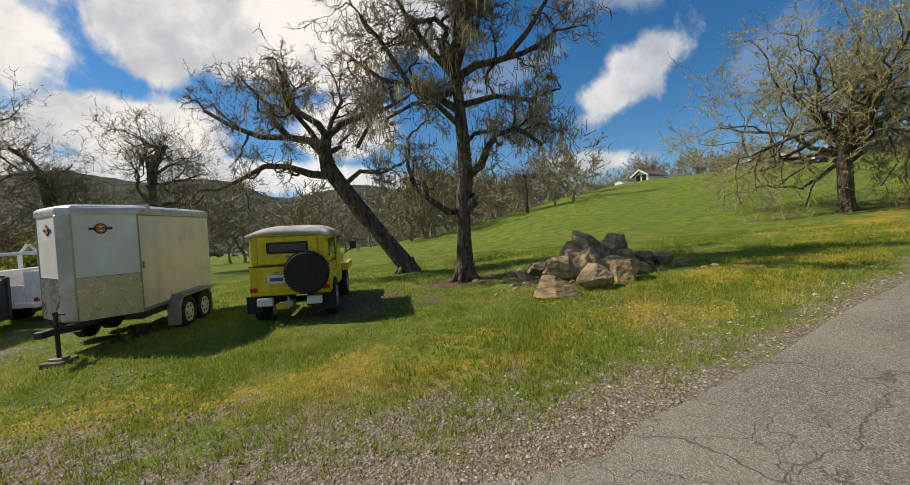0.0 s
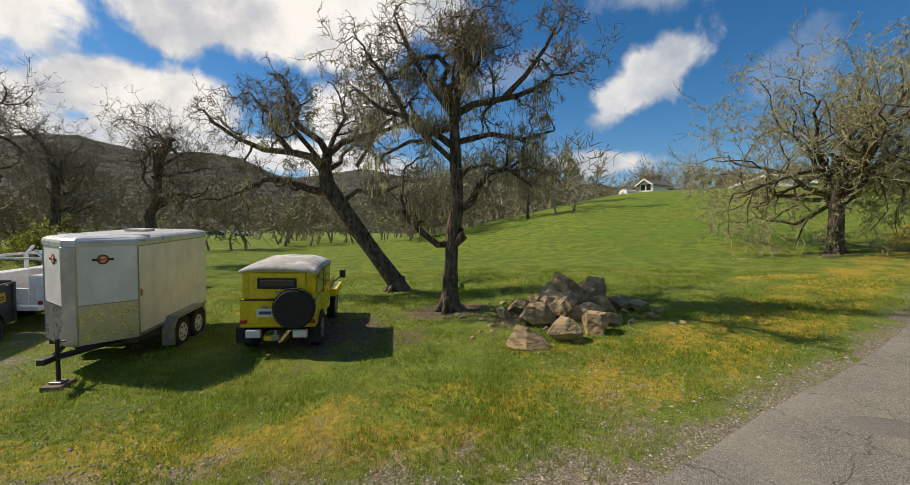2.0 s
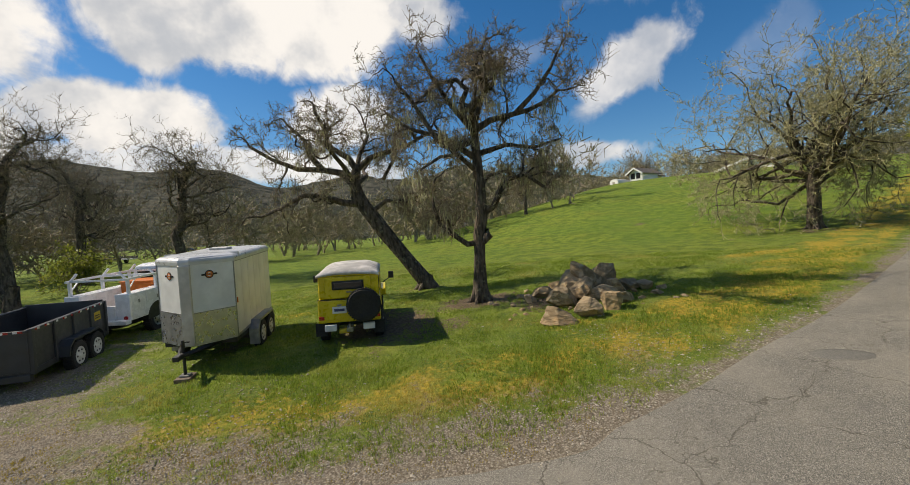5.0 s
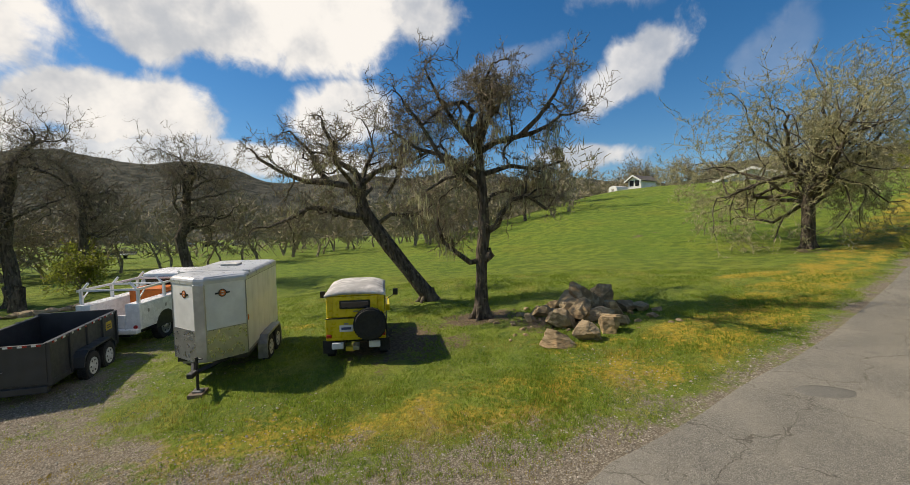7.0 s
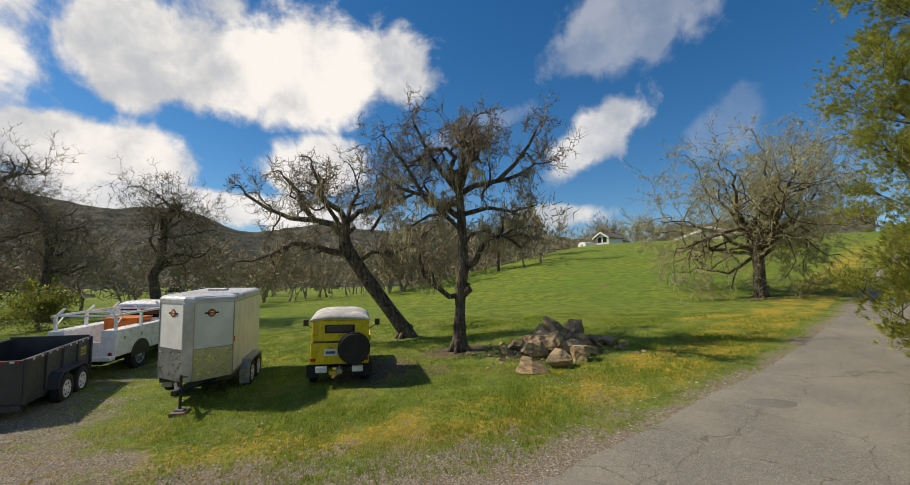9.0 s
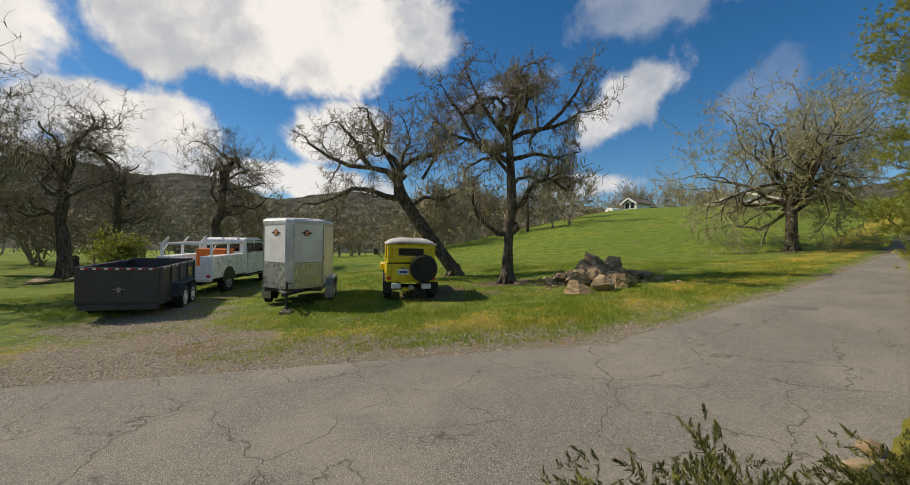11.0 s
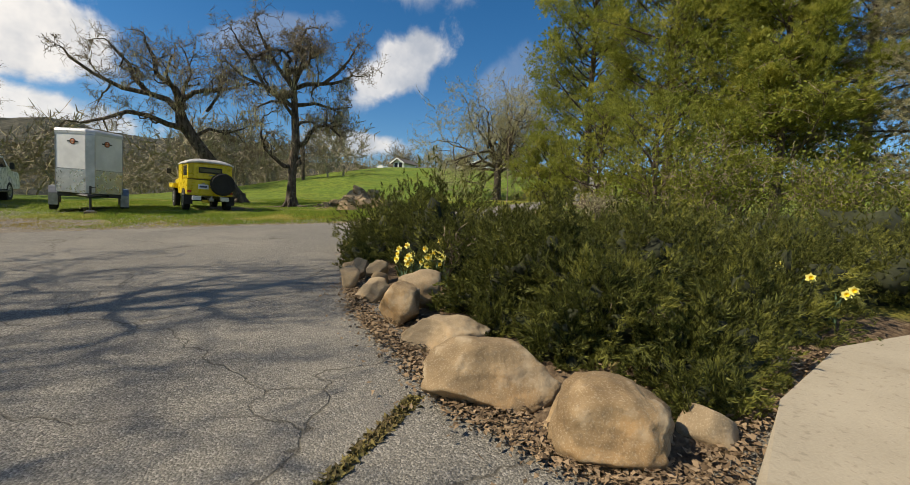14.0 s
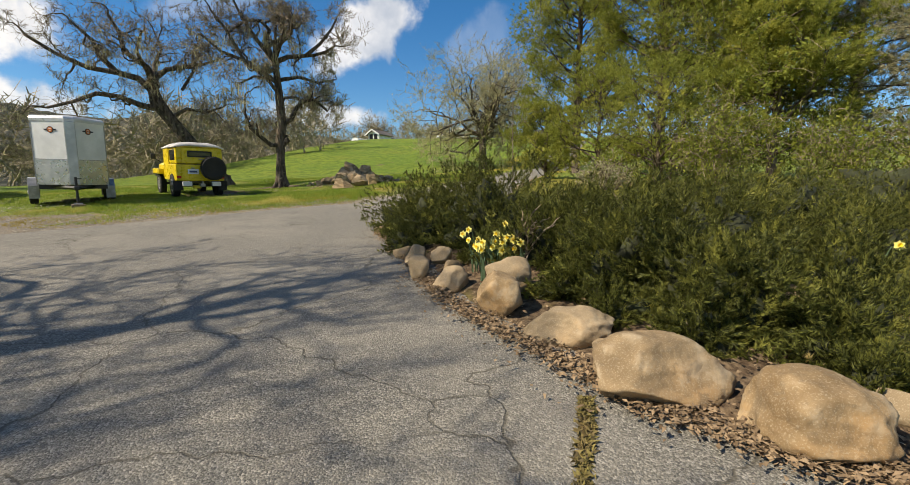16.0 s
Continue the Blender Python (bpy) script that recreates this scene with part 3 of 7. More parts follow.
class Grower:
    """Gathers tapering tubes for a tree's wood."""

    def __init__(self, seed):
        self.r = np.random.RandomState(seed)
        self.v, self.f, self.n = {0: [], 1: []}, {0: [], 1: []}, {0: 0, 1: 0}
        self.tips = []
        self.plain = False
        self.thin, self.tight = 0.010, 1.0

    def tube(self, pts, radii, layer, sides):
        pts = np.asarray(pts, dtype=float)
        d = np.empty_like(pts)
        d[:-1] = pts[1:] - pts[:-1]
        d[-1] = d[-2]
        d[1:-1] += pts[1:-1] - pts[:-2]
        rx, ry, rz = (0.31, 0.95, 0.1) if abs(d[0, 2]) > 0.8 * math.sqrt(float(d[0] @ d[0])) else (0.05, 0.1, 1.0)
        a = np.empty_like(d)
        a[:, 0], a[:, 1], a[:, 2] = d[:, 1] * rz - d[:, 2] * ry, d[:, 2] * rx - d[:, 0] * rz, d[:, 0] * ry - d[:, 1] * rx
        a /= np.sqrt((a * a).sum(1))[:, None] + 1e-9
        b = np.empty_like(d)
        b[:, 0], b[:, 1], b[:, 2] = d[:, 1] * a[:, 2] - d[:, 2] * a[:, 1], d[:, 2] * a[:, 0] - d[:, 0] * a[:, 2], d[:, 0] * a[:, 1] - d[:, 1] * a[:, 0]
        b /= np.sqrt((b * b).sum(1))[:, None] + 1e-9
        th = np.arange(sides) * 2 * np.pi / sides
        ring = a[:, None, :] * np.cos(th)[None, :, None] + b[:, None, :] * np.sin(th)[None, :, None]
        v = pts[:, None, :] + ring * np.asarray(radii)[:, None, None]
        if sides > 7:
            v += ring * (self.r.rand(len(pts), sides, 1) - 0.5) * np.asarray(radii)[:, None, None] * 0.3
        base = self.n[layer]
        key = (len(pts), sides)
        if key not in QUADS:
            i, j = np.meshgrid(np.arange(len(pts) - 1), np.arange(sides), indexing="ij")
            QUADS[key] = np.stack([i * sides + j, i * sides + (j + 1) % sides, (i + 1) * sides + (j + 1) % sides, (i + 1) * sides + j], -1).reshape(-1, 4)
        q = QUADS[key] + base
        self.v[layer].append(v.reshape(-1, 3))
        self.f[layer].append(q)
        self.n[layer] += len(pts) * sides

    def limb(self, start, way, length, radius, level, depth, wiggle=0.3, lift=0.12, spread=(0.55, 1.15), kids=(3, 5), ratio=0.66, droop=0.0, pts=None):
        r = self.r
        if pts is None:
            seg = max(3, int(4 + length * (1.6 if level < 2 else 2.2)))
            seg = min(seg, 12 if level < 2 else 6 if level < 3 else 4 if level < 4 else 3) if not self.plain else (5, 3, 2, 2, 1)[min(level, 4)]
            p, w = np.array(start, dtype=float), np.array(way, dtype=float)
            w /= np.linalg.norm(w)
            pts = [p.copy()]
            jit = r.normal(0, wiggle * (0.7 if level == 0 else 1.0 if level < 2 else 1.45), (seg, 3))
            for s in range(seg):
                w = w + jit[s]
                w[2] += lift - droop * (s / seg)
                w /= math.sqrt(float(w @ w))
                p = p + w * (length / seg)
                pts.append(p)
        elif level == 1:
            length *= self.tight
        pts = np.array(pts)
        k = np.linspace(0, 1, len(pts))
        radii = radius * (1 - k * 0.62) if level < depth else radius * (1 - k * 0.8)
        sides = 3 if self.plain else 12 if radius > 0.12 else 7 if radius > 0.05 else 5 if radius > 0.02 else 3
        self.tube(pts, radii, 0 if radius > 0.028 else 1, sides)
        if level >= depth:
            self.tips.append(pts[-1])
            return
        nk = r.randint(kids[0], kids[1] + 1) + (0 if self.plain else 1 if level == 1 else -1 if level > 2 else 0)
        for c in range(nk):
            f = 1.0 if c == 0 else r.uniform(0.28, 0.97)
            x = f * (len(pts) - 1)
            i = min(int(x), len(pts) - 2)
            p = pts[i] + (pts[i + 1] - pts[i]) * (x - i)
            d = pts[i + 1] - pts[i]
            d = d / (math.sqrt(float(d @ d)) + 1e-9)
            q = r.normal(0, 1, 3)
            side = q - d * float(q @ d)
            side /= math.sqrt(float(side @ side)) + 1e-9
            a = r.uniform(*spread) * (0.5 if c == 0 else 1.0)
            w = d * math.cos(a) + side * math.sin(a)
            rr = radius * (1 - f * 0.62)
            self.limb(p, w, length * ratio * r.uniform(0.7, 1.25), max(0.034 if self.plain else self.thin, rr * (0.82 if c == 0 else r.uniform(0.45, 0.68))), level + 1, depth, wiggle, lift * 0.8, spread, kids, ratio, droop)

    def fuzz(self, count, length, width):
        """Fine crooked end twigs all over the crown."""
        r, p = self.r, self.points(3)
        p = p[r.randint(0, len(p), count)]
        mid = p.mean(0) * (1, 1, 0.8)
        out = p - mid
        out /= np.linalg.norm(out, axis=1)[:, None] + 1e-9
        d = out * 0.55 + r.normal(0, 0.6, p.shape) + (0, 0, 0.25)
        d /= np.linalg.norm(d, axis=1)[:, None] + 1e-9
        e = d + r.normal(0, 0.45, p.shape)
        e /= np.linalg.norm(e, axis=1)[:, None] + 1e-9
        ln = length * r.uniform(0.35, 1.0, (count, 1))
        s = np.cross(d, r.normal(0, 1, p.shape))
        s *= width / (np.linalg.norm(s, axis=1)[:, None] + 1e-9)
        q = p + d * ln * 0.5
        t = q + e * ln * 0.5
        v = np.stack([p - s, p + s, q + s * 0.8, q - s * 0.8, t + s * 0.35, t - s * 0.35], 1).reshape(-1, 3)
        k = self.n[1] + 6 * np.arange(count)[:, None]
        self.v[1].append(v)
        self.f[1].append(k + (0, 1, 4, 5) if self.plain else np.concatenate([k + (0, 1, 2, 3), k + (3, 2, 4, 5)]))
        self.n[1] += len(v)

    def points(self, every=7):
        a = np.concatenate(self.v[1] or self.v[0])
        return a[:: every]

    def build(self, parent, bark, twig):
        if self.n[0]:
            fast_mesh("trunk", np.concatenate(self.v[0]), np.concatenate(self.f[0]), bark, parent, smooth_faces=True)
        if self.n[1]:
            fast_mesh("crown", np.concatenate(self.v[1]), np.concatenate(self.f[1]), twig, parent)


def hang(points, rng, count, length, width, strands):
    """Tattered curtains of lichen: narrow strips that hang down from the points."""
    idx = rng.randint(0, len(points), count)
    v, f, n = [], [], 0
    for i in idx:
        p = points[i]
        big = rng.uniform(0.35, 1.0) ** 2
        for s in range(strands):
            q = p + rng.normal(0, 0.05 + 0.06 * big, 3) * (1, 1, 0.5)
            ln, wd, an = length * big * rng.uniform(0.4, 1.0), width * rng.uniform(0.5, 1.3), rng.uniform(0, math.pi)
            u = np.array([math.cos(an), math.sin(an), 0]) * wd
            m = q + (rng.normal(0, 0.03), rng.normal(0, 0.03), -ln * 0.55)
            e = m + (rng.normal(0, 0.03), rng.normal(0, 0.03), -ln * 0.45)
            v += [q - u * 0.4, q + u * 0.4, m + u, m - u * 0.8, e]
            f += [(n, n + 1, n + 2), (n, n + 2, n + 3), (n + 3, n + 2, n + 4)]
            n += 5
    return np.array(v), np.array(f)


def flare(g, x, y, z, r):
    """Spreading roots at a trunk's foot."""
    for k in range(6):
        a = k * 1.05 + g.r.uniform(-0.3, 0.3)
        p = [(x + math.cos(a) * r * q, y + math.sin(a) * r * q, z + h) for q, h in ((0.35, 0.45), (0.75, 0.16), (1.25, 0.02), (1.9, -0.1))]
        g.tube(p, [r * 0.55, r * 0.45, r * 0.3, r * 0.12], 0, 8)


def make_tree(name, at, label, seed, shape, bark=None, twig=None, lichen=None, lichen_spec=(0, 0, 0, 0), group="", tight=0.78, fine=(9000, 0.17, 0.005), low=45):
    t = thing(name, pose(at[0], at[1], gh(*at)), label, "tree", group)
    g = Grower(seed)
    g.tight = tight
    shape(g)
    g.fuzz(*fine)
    g.build(t, bark or M_BARK, twig or M_TWIG)
    if lichen:
        pts = g.points(5)
        v, f = hang(pts[pts[:, 2] < np.percentile(pts[:, 2], low)], g.r, *lichen_spec)
        fast_mesh("lichen", v, f, lichen, t, "pale hanging lace lichen")
    return t


def main_oak(g):
    flare(g, 0, 0, 0, 0.24)
    trunk = [(0, 0, -0.1), (0.0, 0, 0.5), (0.03, 0, 1.2), (0.05, 0, 2.0), (0.15, 0, 2.6), (0.1, 0, 3.6), (0.05, 0, 4.5), (0.0, 0.0, 5.2)]
    g.tube(trunk, [0.24, 0.2, 0.175, 0.175, 0.19, 0.15, 0.14, 0.115], 0, 14)
    g.tube([(0.16, -0.1, 1.75), (0.3, -0.16, 1.95), (0.28, -0.1, 2.15)], [0.09, 0.14, 0.06], 0, 9)
    big = dict(kids=(4, 6), ratio=0.66, wiggle=0.36, lift=0.05)
    # low limbs
    g.limb(None, None, 1.36, 0.1, 1, 5, droop=0.2, pts=[(-0.04, 0.0, 1.75), (-0.34, -0.04, 1.72), (-0.77, -0.13, 2.05), (-1.12, -0.17, 2.35), (-1.29, -0.17, 2.9), (-1.25, -0.17, 3.6)], **big)
    g.limb(None, None, 1.43, 0.12, 1, 5, pts=[(0.13, 0.0, 2.6), (0.52, -0.09, 2.85), (0.69, -0.13, 3.25), (0.95, -0.17, 3.6), (1.46, -0.26, 3.7), (1.98, -0.34, 3.3)], **big)
    g.limb(None, None, 1.36, 0.08, 1, 5, pts=[(0.04, 0.0, 3.3), (0.43, 0.52, 3.8), (1.03, 1.03, 4.0), (1.63, 1.29, 3.7)], **big)
    g.limb(None, None, 1.36, 0.08, 1, 5, pts=[(0.04, 0.0, 3.9), (-0.52, -0.6, 4.3), (-1.03, -0.95, 4.2), (-1.63, -1.2, 3.8)], **big)
    # upper limbs
    g.limb(None, None, 1.74, 0.115, 1, 5, pts=[(0.0, 0.0, 5.17), (-0.26, 0.0, 5.61), (-0.3, 0.0, 5.98), (-0.13, 0.09, 6.35), (-0.43, 0.09, 6.65), (-0.95, 0.09, 6.57), (-1.38, 0.0, 6.2)], **big)
    g.limb(None, None, 1.61, 0.1, 1, 5, pts=[(-0.26, 0.0, 5.68), (0.17, -0.09, 5.98), (0.6, -0.09, 6.35), (0.77, 0.0, 6.94), (0.52, 0.09, 7.39)], **big)
    g.limb(None, None, 1.74, 0.11, 1, 5, pts=[(0.0, 0.0, 5.09), (0.52, 0.0, 5.39), (1.12, 0.09, 5.54), (1.72, 0.09, 5.68), (2.2, 0.09, 5.9), (2.6, 0.0, 6.2)], **big)
    g.limb(None, None, 1.49, 0.085, 1, 5, pts=[(1.29, 0.09, 5.57), (1.81, -0.26, 6.05), (2.24, -0.52, 6.65), (2.49, -0.6, 7.16)], **big)
    g.limb(None, None, 1.61, 0.1, 1, 5, pts=[(0.0, 0.0, 4.8), (-0.6, -0.09, 4.57), (-1.12, -0.09, 4.87), (-1.46, -0.09, 5.46), (-1.81, -0.17, 6.05), (-2.24, -0.17, 6.57)], **big)
    g.limb(None, None, 1.61, 0.09, 1, 5, pts=[(0.0, 0.0, 4.8), (0.17, 0.86, 5.24), (0.09, 1.72, 5.76), (0.34, 2.41, 6.2)], **big)
    g.limb(None, None, 1.49, 0.09, 1, 5, pts=[(0.0, 0.0, 4.87), (-0.09, -0.86, 5.46), (0.26, -1.63, 5.83), (0.17, -2.24, 6.28)], **big)
    g.limb(None, None, 1.43, 0.07, 1, 5, pts=[(0.0, 0.0, 5.24), (0.09, 0.26, 5.98), (0.17, 0.17, 6.65), (0.0, 0.09, 7.31)], **big)

    g.limb(None, None, 1.7, 0.1, 1, 5, pts=[(0.0, 0.0, 5.1), (-0.6, 0.2, 5.9), (-1.1, 0.3, 6.7), (-1.5, 0.2, 7.5)], **big)
    g.limb(None, None, 1.6, 0.1, 1, 5, pts=[(0.0, 0.0, 5.2), (0.35, -0.2, 6.2), (0.15, -0.2, 7.0), (0.5, 0.0, 7.8)], **big)
    g.limb(None, None, 1.6, 0.1, 1, 5, pts=[(0.0, 0.0, 4.3), (-0.9, 0.3, 5.0), (-1.9, 0.4, 5.3), (-2.6, 0.3, 5.8)], **big)
    g.limb(None, None, 1.5, 0.09, 1, 5, pts=[(0.1, 0.0, 4.4), (1.0, 0.3, 4.7), (1.9, 0.4, 4.6), (2.6, 0.3, 4.8)], **big)


def leaning_oak(g):
    flare(g, 0, 0, 0, 0.27)
    trunk = [(0.25, 0, -0.15), (-0.1, 0, 0.35), (-0.75, 0, 1.2), (-1.4, 0, 2.1), (-1.95, 0, 2.9), (-2.35, 0, 3.5), (-2.45, 0, 4.0), (-2.35, 0, 4.5)]
    g.tube(trunk, [0.33, 0.29, 0.26, 0.25, 0.25, 0.25, 0.2, 0.16], 0, 14)
    big = dict(kids=(4, 6), ratio=0.66, wiggle=0.34, lift=0.06)
    g.limb(None, None, 1.86, 0.13, 1, 5, pts=[(-2.1, 0.0, 3.2), (-2.9, -0.1, 3.3), (-3.6, -0.2, 3.55), (-4.3, -0.2, 3.6), (-5.0, -0.3, 3.2), (-5.8, -0.3, 2.9)], **big)
    g.limb(None, None, 1.98, 0.14, 1, 5, pts=[(-2.4, 0.0, 3.87), (-2.9, 0.0, 4.39), (-3.6, 0.1, 4.54), (-4.5, 0.1, 4.61), (-5.4, 0.1, 4.98), (-6.2, 0.0, 5.5)], **big)
    g.limb(None, None, 1.86, 0.12, 1, 5, pts=[(-3.6, 0.1, 4.54), (-4.1, 0.2, 5.13), (-4.3, 0.3, 5.72), (-4.9, 0.3, 6.32)], **big)
    g.limb(None, None, 1.86, 0.13, 1, 5, pts=[(-2.35, 0.0, 4.47), (-2.6, 0.0, 4.91), (-3.3, -0.2, 5.35), (-3.4, -0.3, 6.02), (-3.7, -0.3, 6.61)], **big)
    g.limb(None, None, 1.74, 0.12, 1, 5, pts=[(-2.35, 0.0, 4.47), (-1.9, 0.1, 4.91), (-1.2, 0.1, 5.13), (-0.5, 0.2, 5.35), (0.3, 0.2, 5.72)], **big)
    g.limb(None, None, 1.74, 0.1, 1, 5, pts=[(-2.35, 0.0, 4.47), (-2.3, 0.5, 5.13), (-2.0, 0.8, 5.87), (-2.2, 0.9, 6.61)], **big)
    g.limb(None, None, 1.61, 0.1, 1, 5, pts=[(-2.4, 0.0, 3.95), (-2.2, 1.1, 4.39), (-2.5, 2.2, 4.76), (-2.3, 3.2, 5.35)], **big)
    g.limb(None, None, 1.61, 0.1, 1, 5, pts=[(-2.45, 0.0, 4.02), (-2.6, -1.0, 4.47), (-2.9, -2.0, 4.98), (-2.7, -2.8, 5.5)], **big)
    g.limb(None, None, 1.36, 0.09, 1, 5, pts=[(-1.9, 0.0, 2.9), (-1.3, -0.2, 3.3), (-0.6, -0.3, 3.2), (0.1, -0.3, 3.5)], **big)
    g.limb(None, None, 1.24, 0.07, 1, 5, pts=[(-1.4, 0.0, 4.1), (-0.9, 0.1, 4.98), (-0.9, 0.0, 5.72), (-0.6, 0.0, 6.32)], **big)


def wide_oak(g):
    flare(g, 0, 0, 0, 0.3)
    g.tube([(0, 0, -0.2), (-0.05, 0, 0.6), (-0.02, 0, 1.6), (0.0, 0, 2.6), (0.1, 0, 3.4)], [0.36, 0.3, 0.27, 0.28, 0.26], 0, 14)
    g.thin = 0.014
    for k in range(26):
        a = k * 2.4 + g.r.uniform(-0.3, 0.3)
        el = [0.34, 0.58, 0.92, 0.44, 1.22, 0.74][k % 6]
        ln = [5.1, 4.7, 3.8, 5.0, 3.3, 4.3][k % 6]
        w = (math.cos(a) * math.cos(el), math.sin(a) * math.cos(el), math.sin(el))
        g.limb((0, 0, 2.15 + 0.055 * k), w, ln, 0.12, 1, 5, wiggle=0.27, lift=0.04, kids=(4, 4), ratio=0.58, droop=0.05)


def tall_oak(lean, height, spread_):
    def shape(g):
        flare(g, 0, 0, 0, 0.28)
        pts = [(0, 0, -0.2)]
        p = np.array([0.0, 0.0, 0.0])
        for k in range(7):
            p = p + np.array([lean * (0.6 if k < 3 else -0.5) + g.r.normal(0, 0.12), g.r.normal(0, 0.12), height * 0.5 / 7])
            pts.append(tuple(p))
        g.tube(pts, np.linspace(0.32, 0.18, len(pts)), 0, 12)
        for k in range(9):
            q = pts[3 + k % 5]
            a = k * 2.4 + g.r.uniform(-0.4, 0.4)
            el = g.r.uniform(0.35, 1.25)
            g.limb(q, (math.cos(a) * math.cos(el), math.sin(a) * math.cos(el), math.sin(el)), spread_ * 0.8 * g.r.uniform(0.75, 1.15), 0.1, 1, 5, wiggle=0.42, lift=0.09, kids=(3, 5), ratio=0.63)
        g.limb(pts[-1], (0.1, 0, 1), spread_ * 0.8, 0.15, 1, 5, wiggle=0.36, lift=0.06, kids=(4, 5), ratio=0.62)
    return shape


make_tree("oak_tree", (0.05, 10.8), "gnarled bare oak hung with pale lichen, standing beside the boulders", 11, main_oak, lichen=M_LICHEN, lichen_spec=(330, 0.6, 0.012, 10))
make_tree("oak_tree", (-1.7, 13.9), "bare oak with a strongly leaning dark trunk and wide crown", 23, leaning_oak, lichen=M_LICHEN, lichen_spec=(200, 0.5, 0.010, 9))
make_tree("oak_tree", (17.5, 18.9), "broad domed oak covered in grey-green lichen on the slope", 35, wide_oak, bark=M_BARK, twig=M_TWIG_PALE, lichen=M_LICHEN, lichen_spec=(4200, 0.26, 0.018, 4), fine=(34000, 0.24, 0.010), low=90)
left_a = make_tree("oak_tree", (-15.6, 23.0), "tall bare oak with a crooked dark trunk in the meadow", 42, tall_oak(-0.3, 13.0, 3.5), group="bare oaks of the meadow", fine=(4000, 0.4, 0.010))
left_b = make_tree("oak_tree", (-25.5, 28.0), "tall bare oak with a crooked dark trunk in the meadow", 57, tall_oak(0.25, 13.5, 3.5), group="bare oaks of the meadow", fine=(4000, 0.4, 0.010))
copy_thing(left_b, pose(-21.5, 18.6, gh(-21.5, 18.6), 0, 0, 200))
copy_thing(left_a, pose(-26.0, 19.5, gh(-26, 19.5), 0, 0, 120))
left_c = make_tree("oak_tree", (-18.5, 10.0), "bare oak draped with grey lichen at the meadow's edge", 61, tall_oak(0.15, 13.0, 3.6), lichen=M_LICHEN, lichen_spec=(600, 0.5, 0.015, 6), group="bare oaks of the meadow", fine=(4500, 0.4, 0.011))
copy_thing(left_b, pose(-33, 38, gh(-33, 38), 0, 0, 40))
copy_thing(left_a, pose(8.2, 45, gh(8.2, 45) - 0.1, 0, 0, 70) @ Matrix.Scale(0.6, 4))
make_tree("oak_tree", (-12.0, -3.2), "large bare oak standing at the edge of the drive", 91, tall_oak(0.15, 12.0, 3.6), group="oaks beside the drive", fine=(2200, 0.45, 0.010))
edge_oak = make_tree("oak_tree", (-12.6, -6.3), "large bare oak standing at the edge of the drive", 97, tall_oak(-0.1, 12.0, 3.4), group="oaks beside the drive", fine=(2200, 0.45, 0.010))
copy_thing(edge_oak, pose(-13.2, -8.6, gh(-13.2, -8.6), 0, 0, 140))


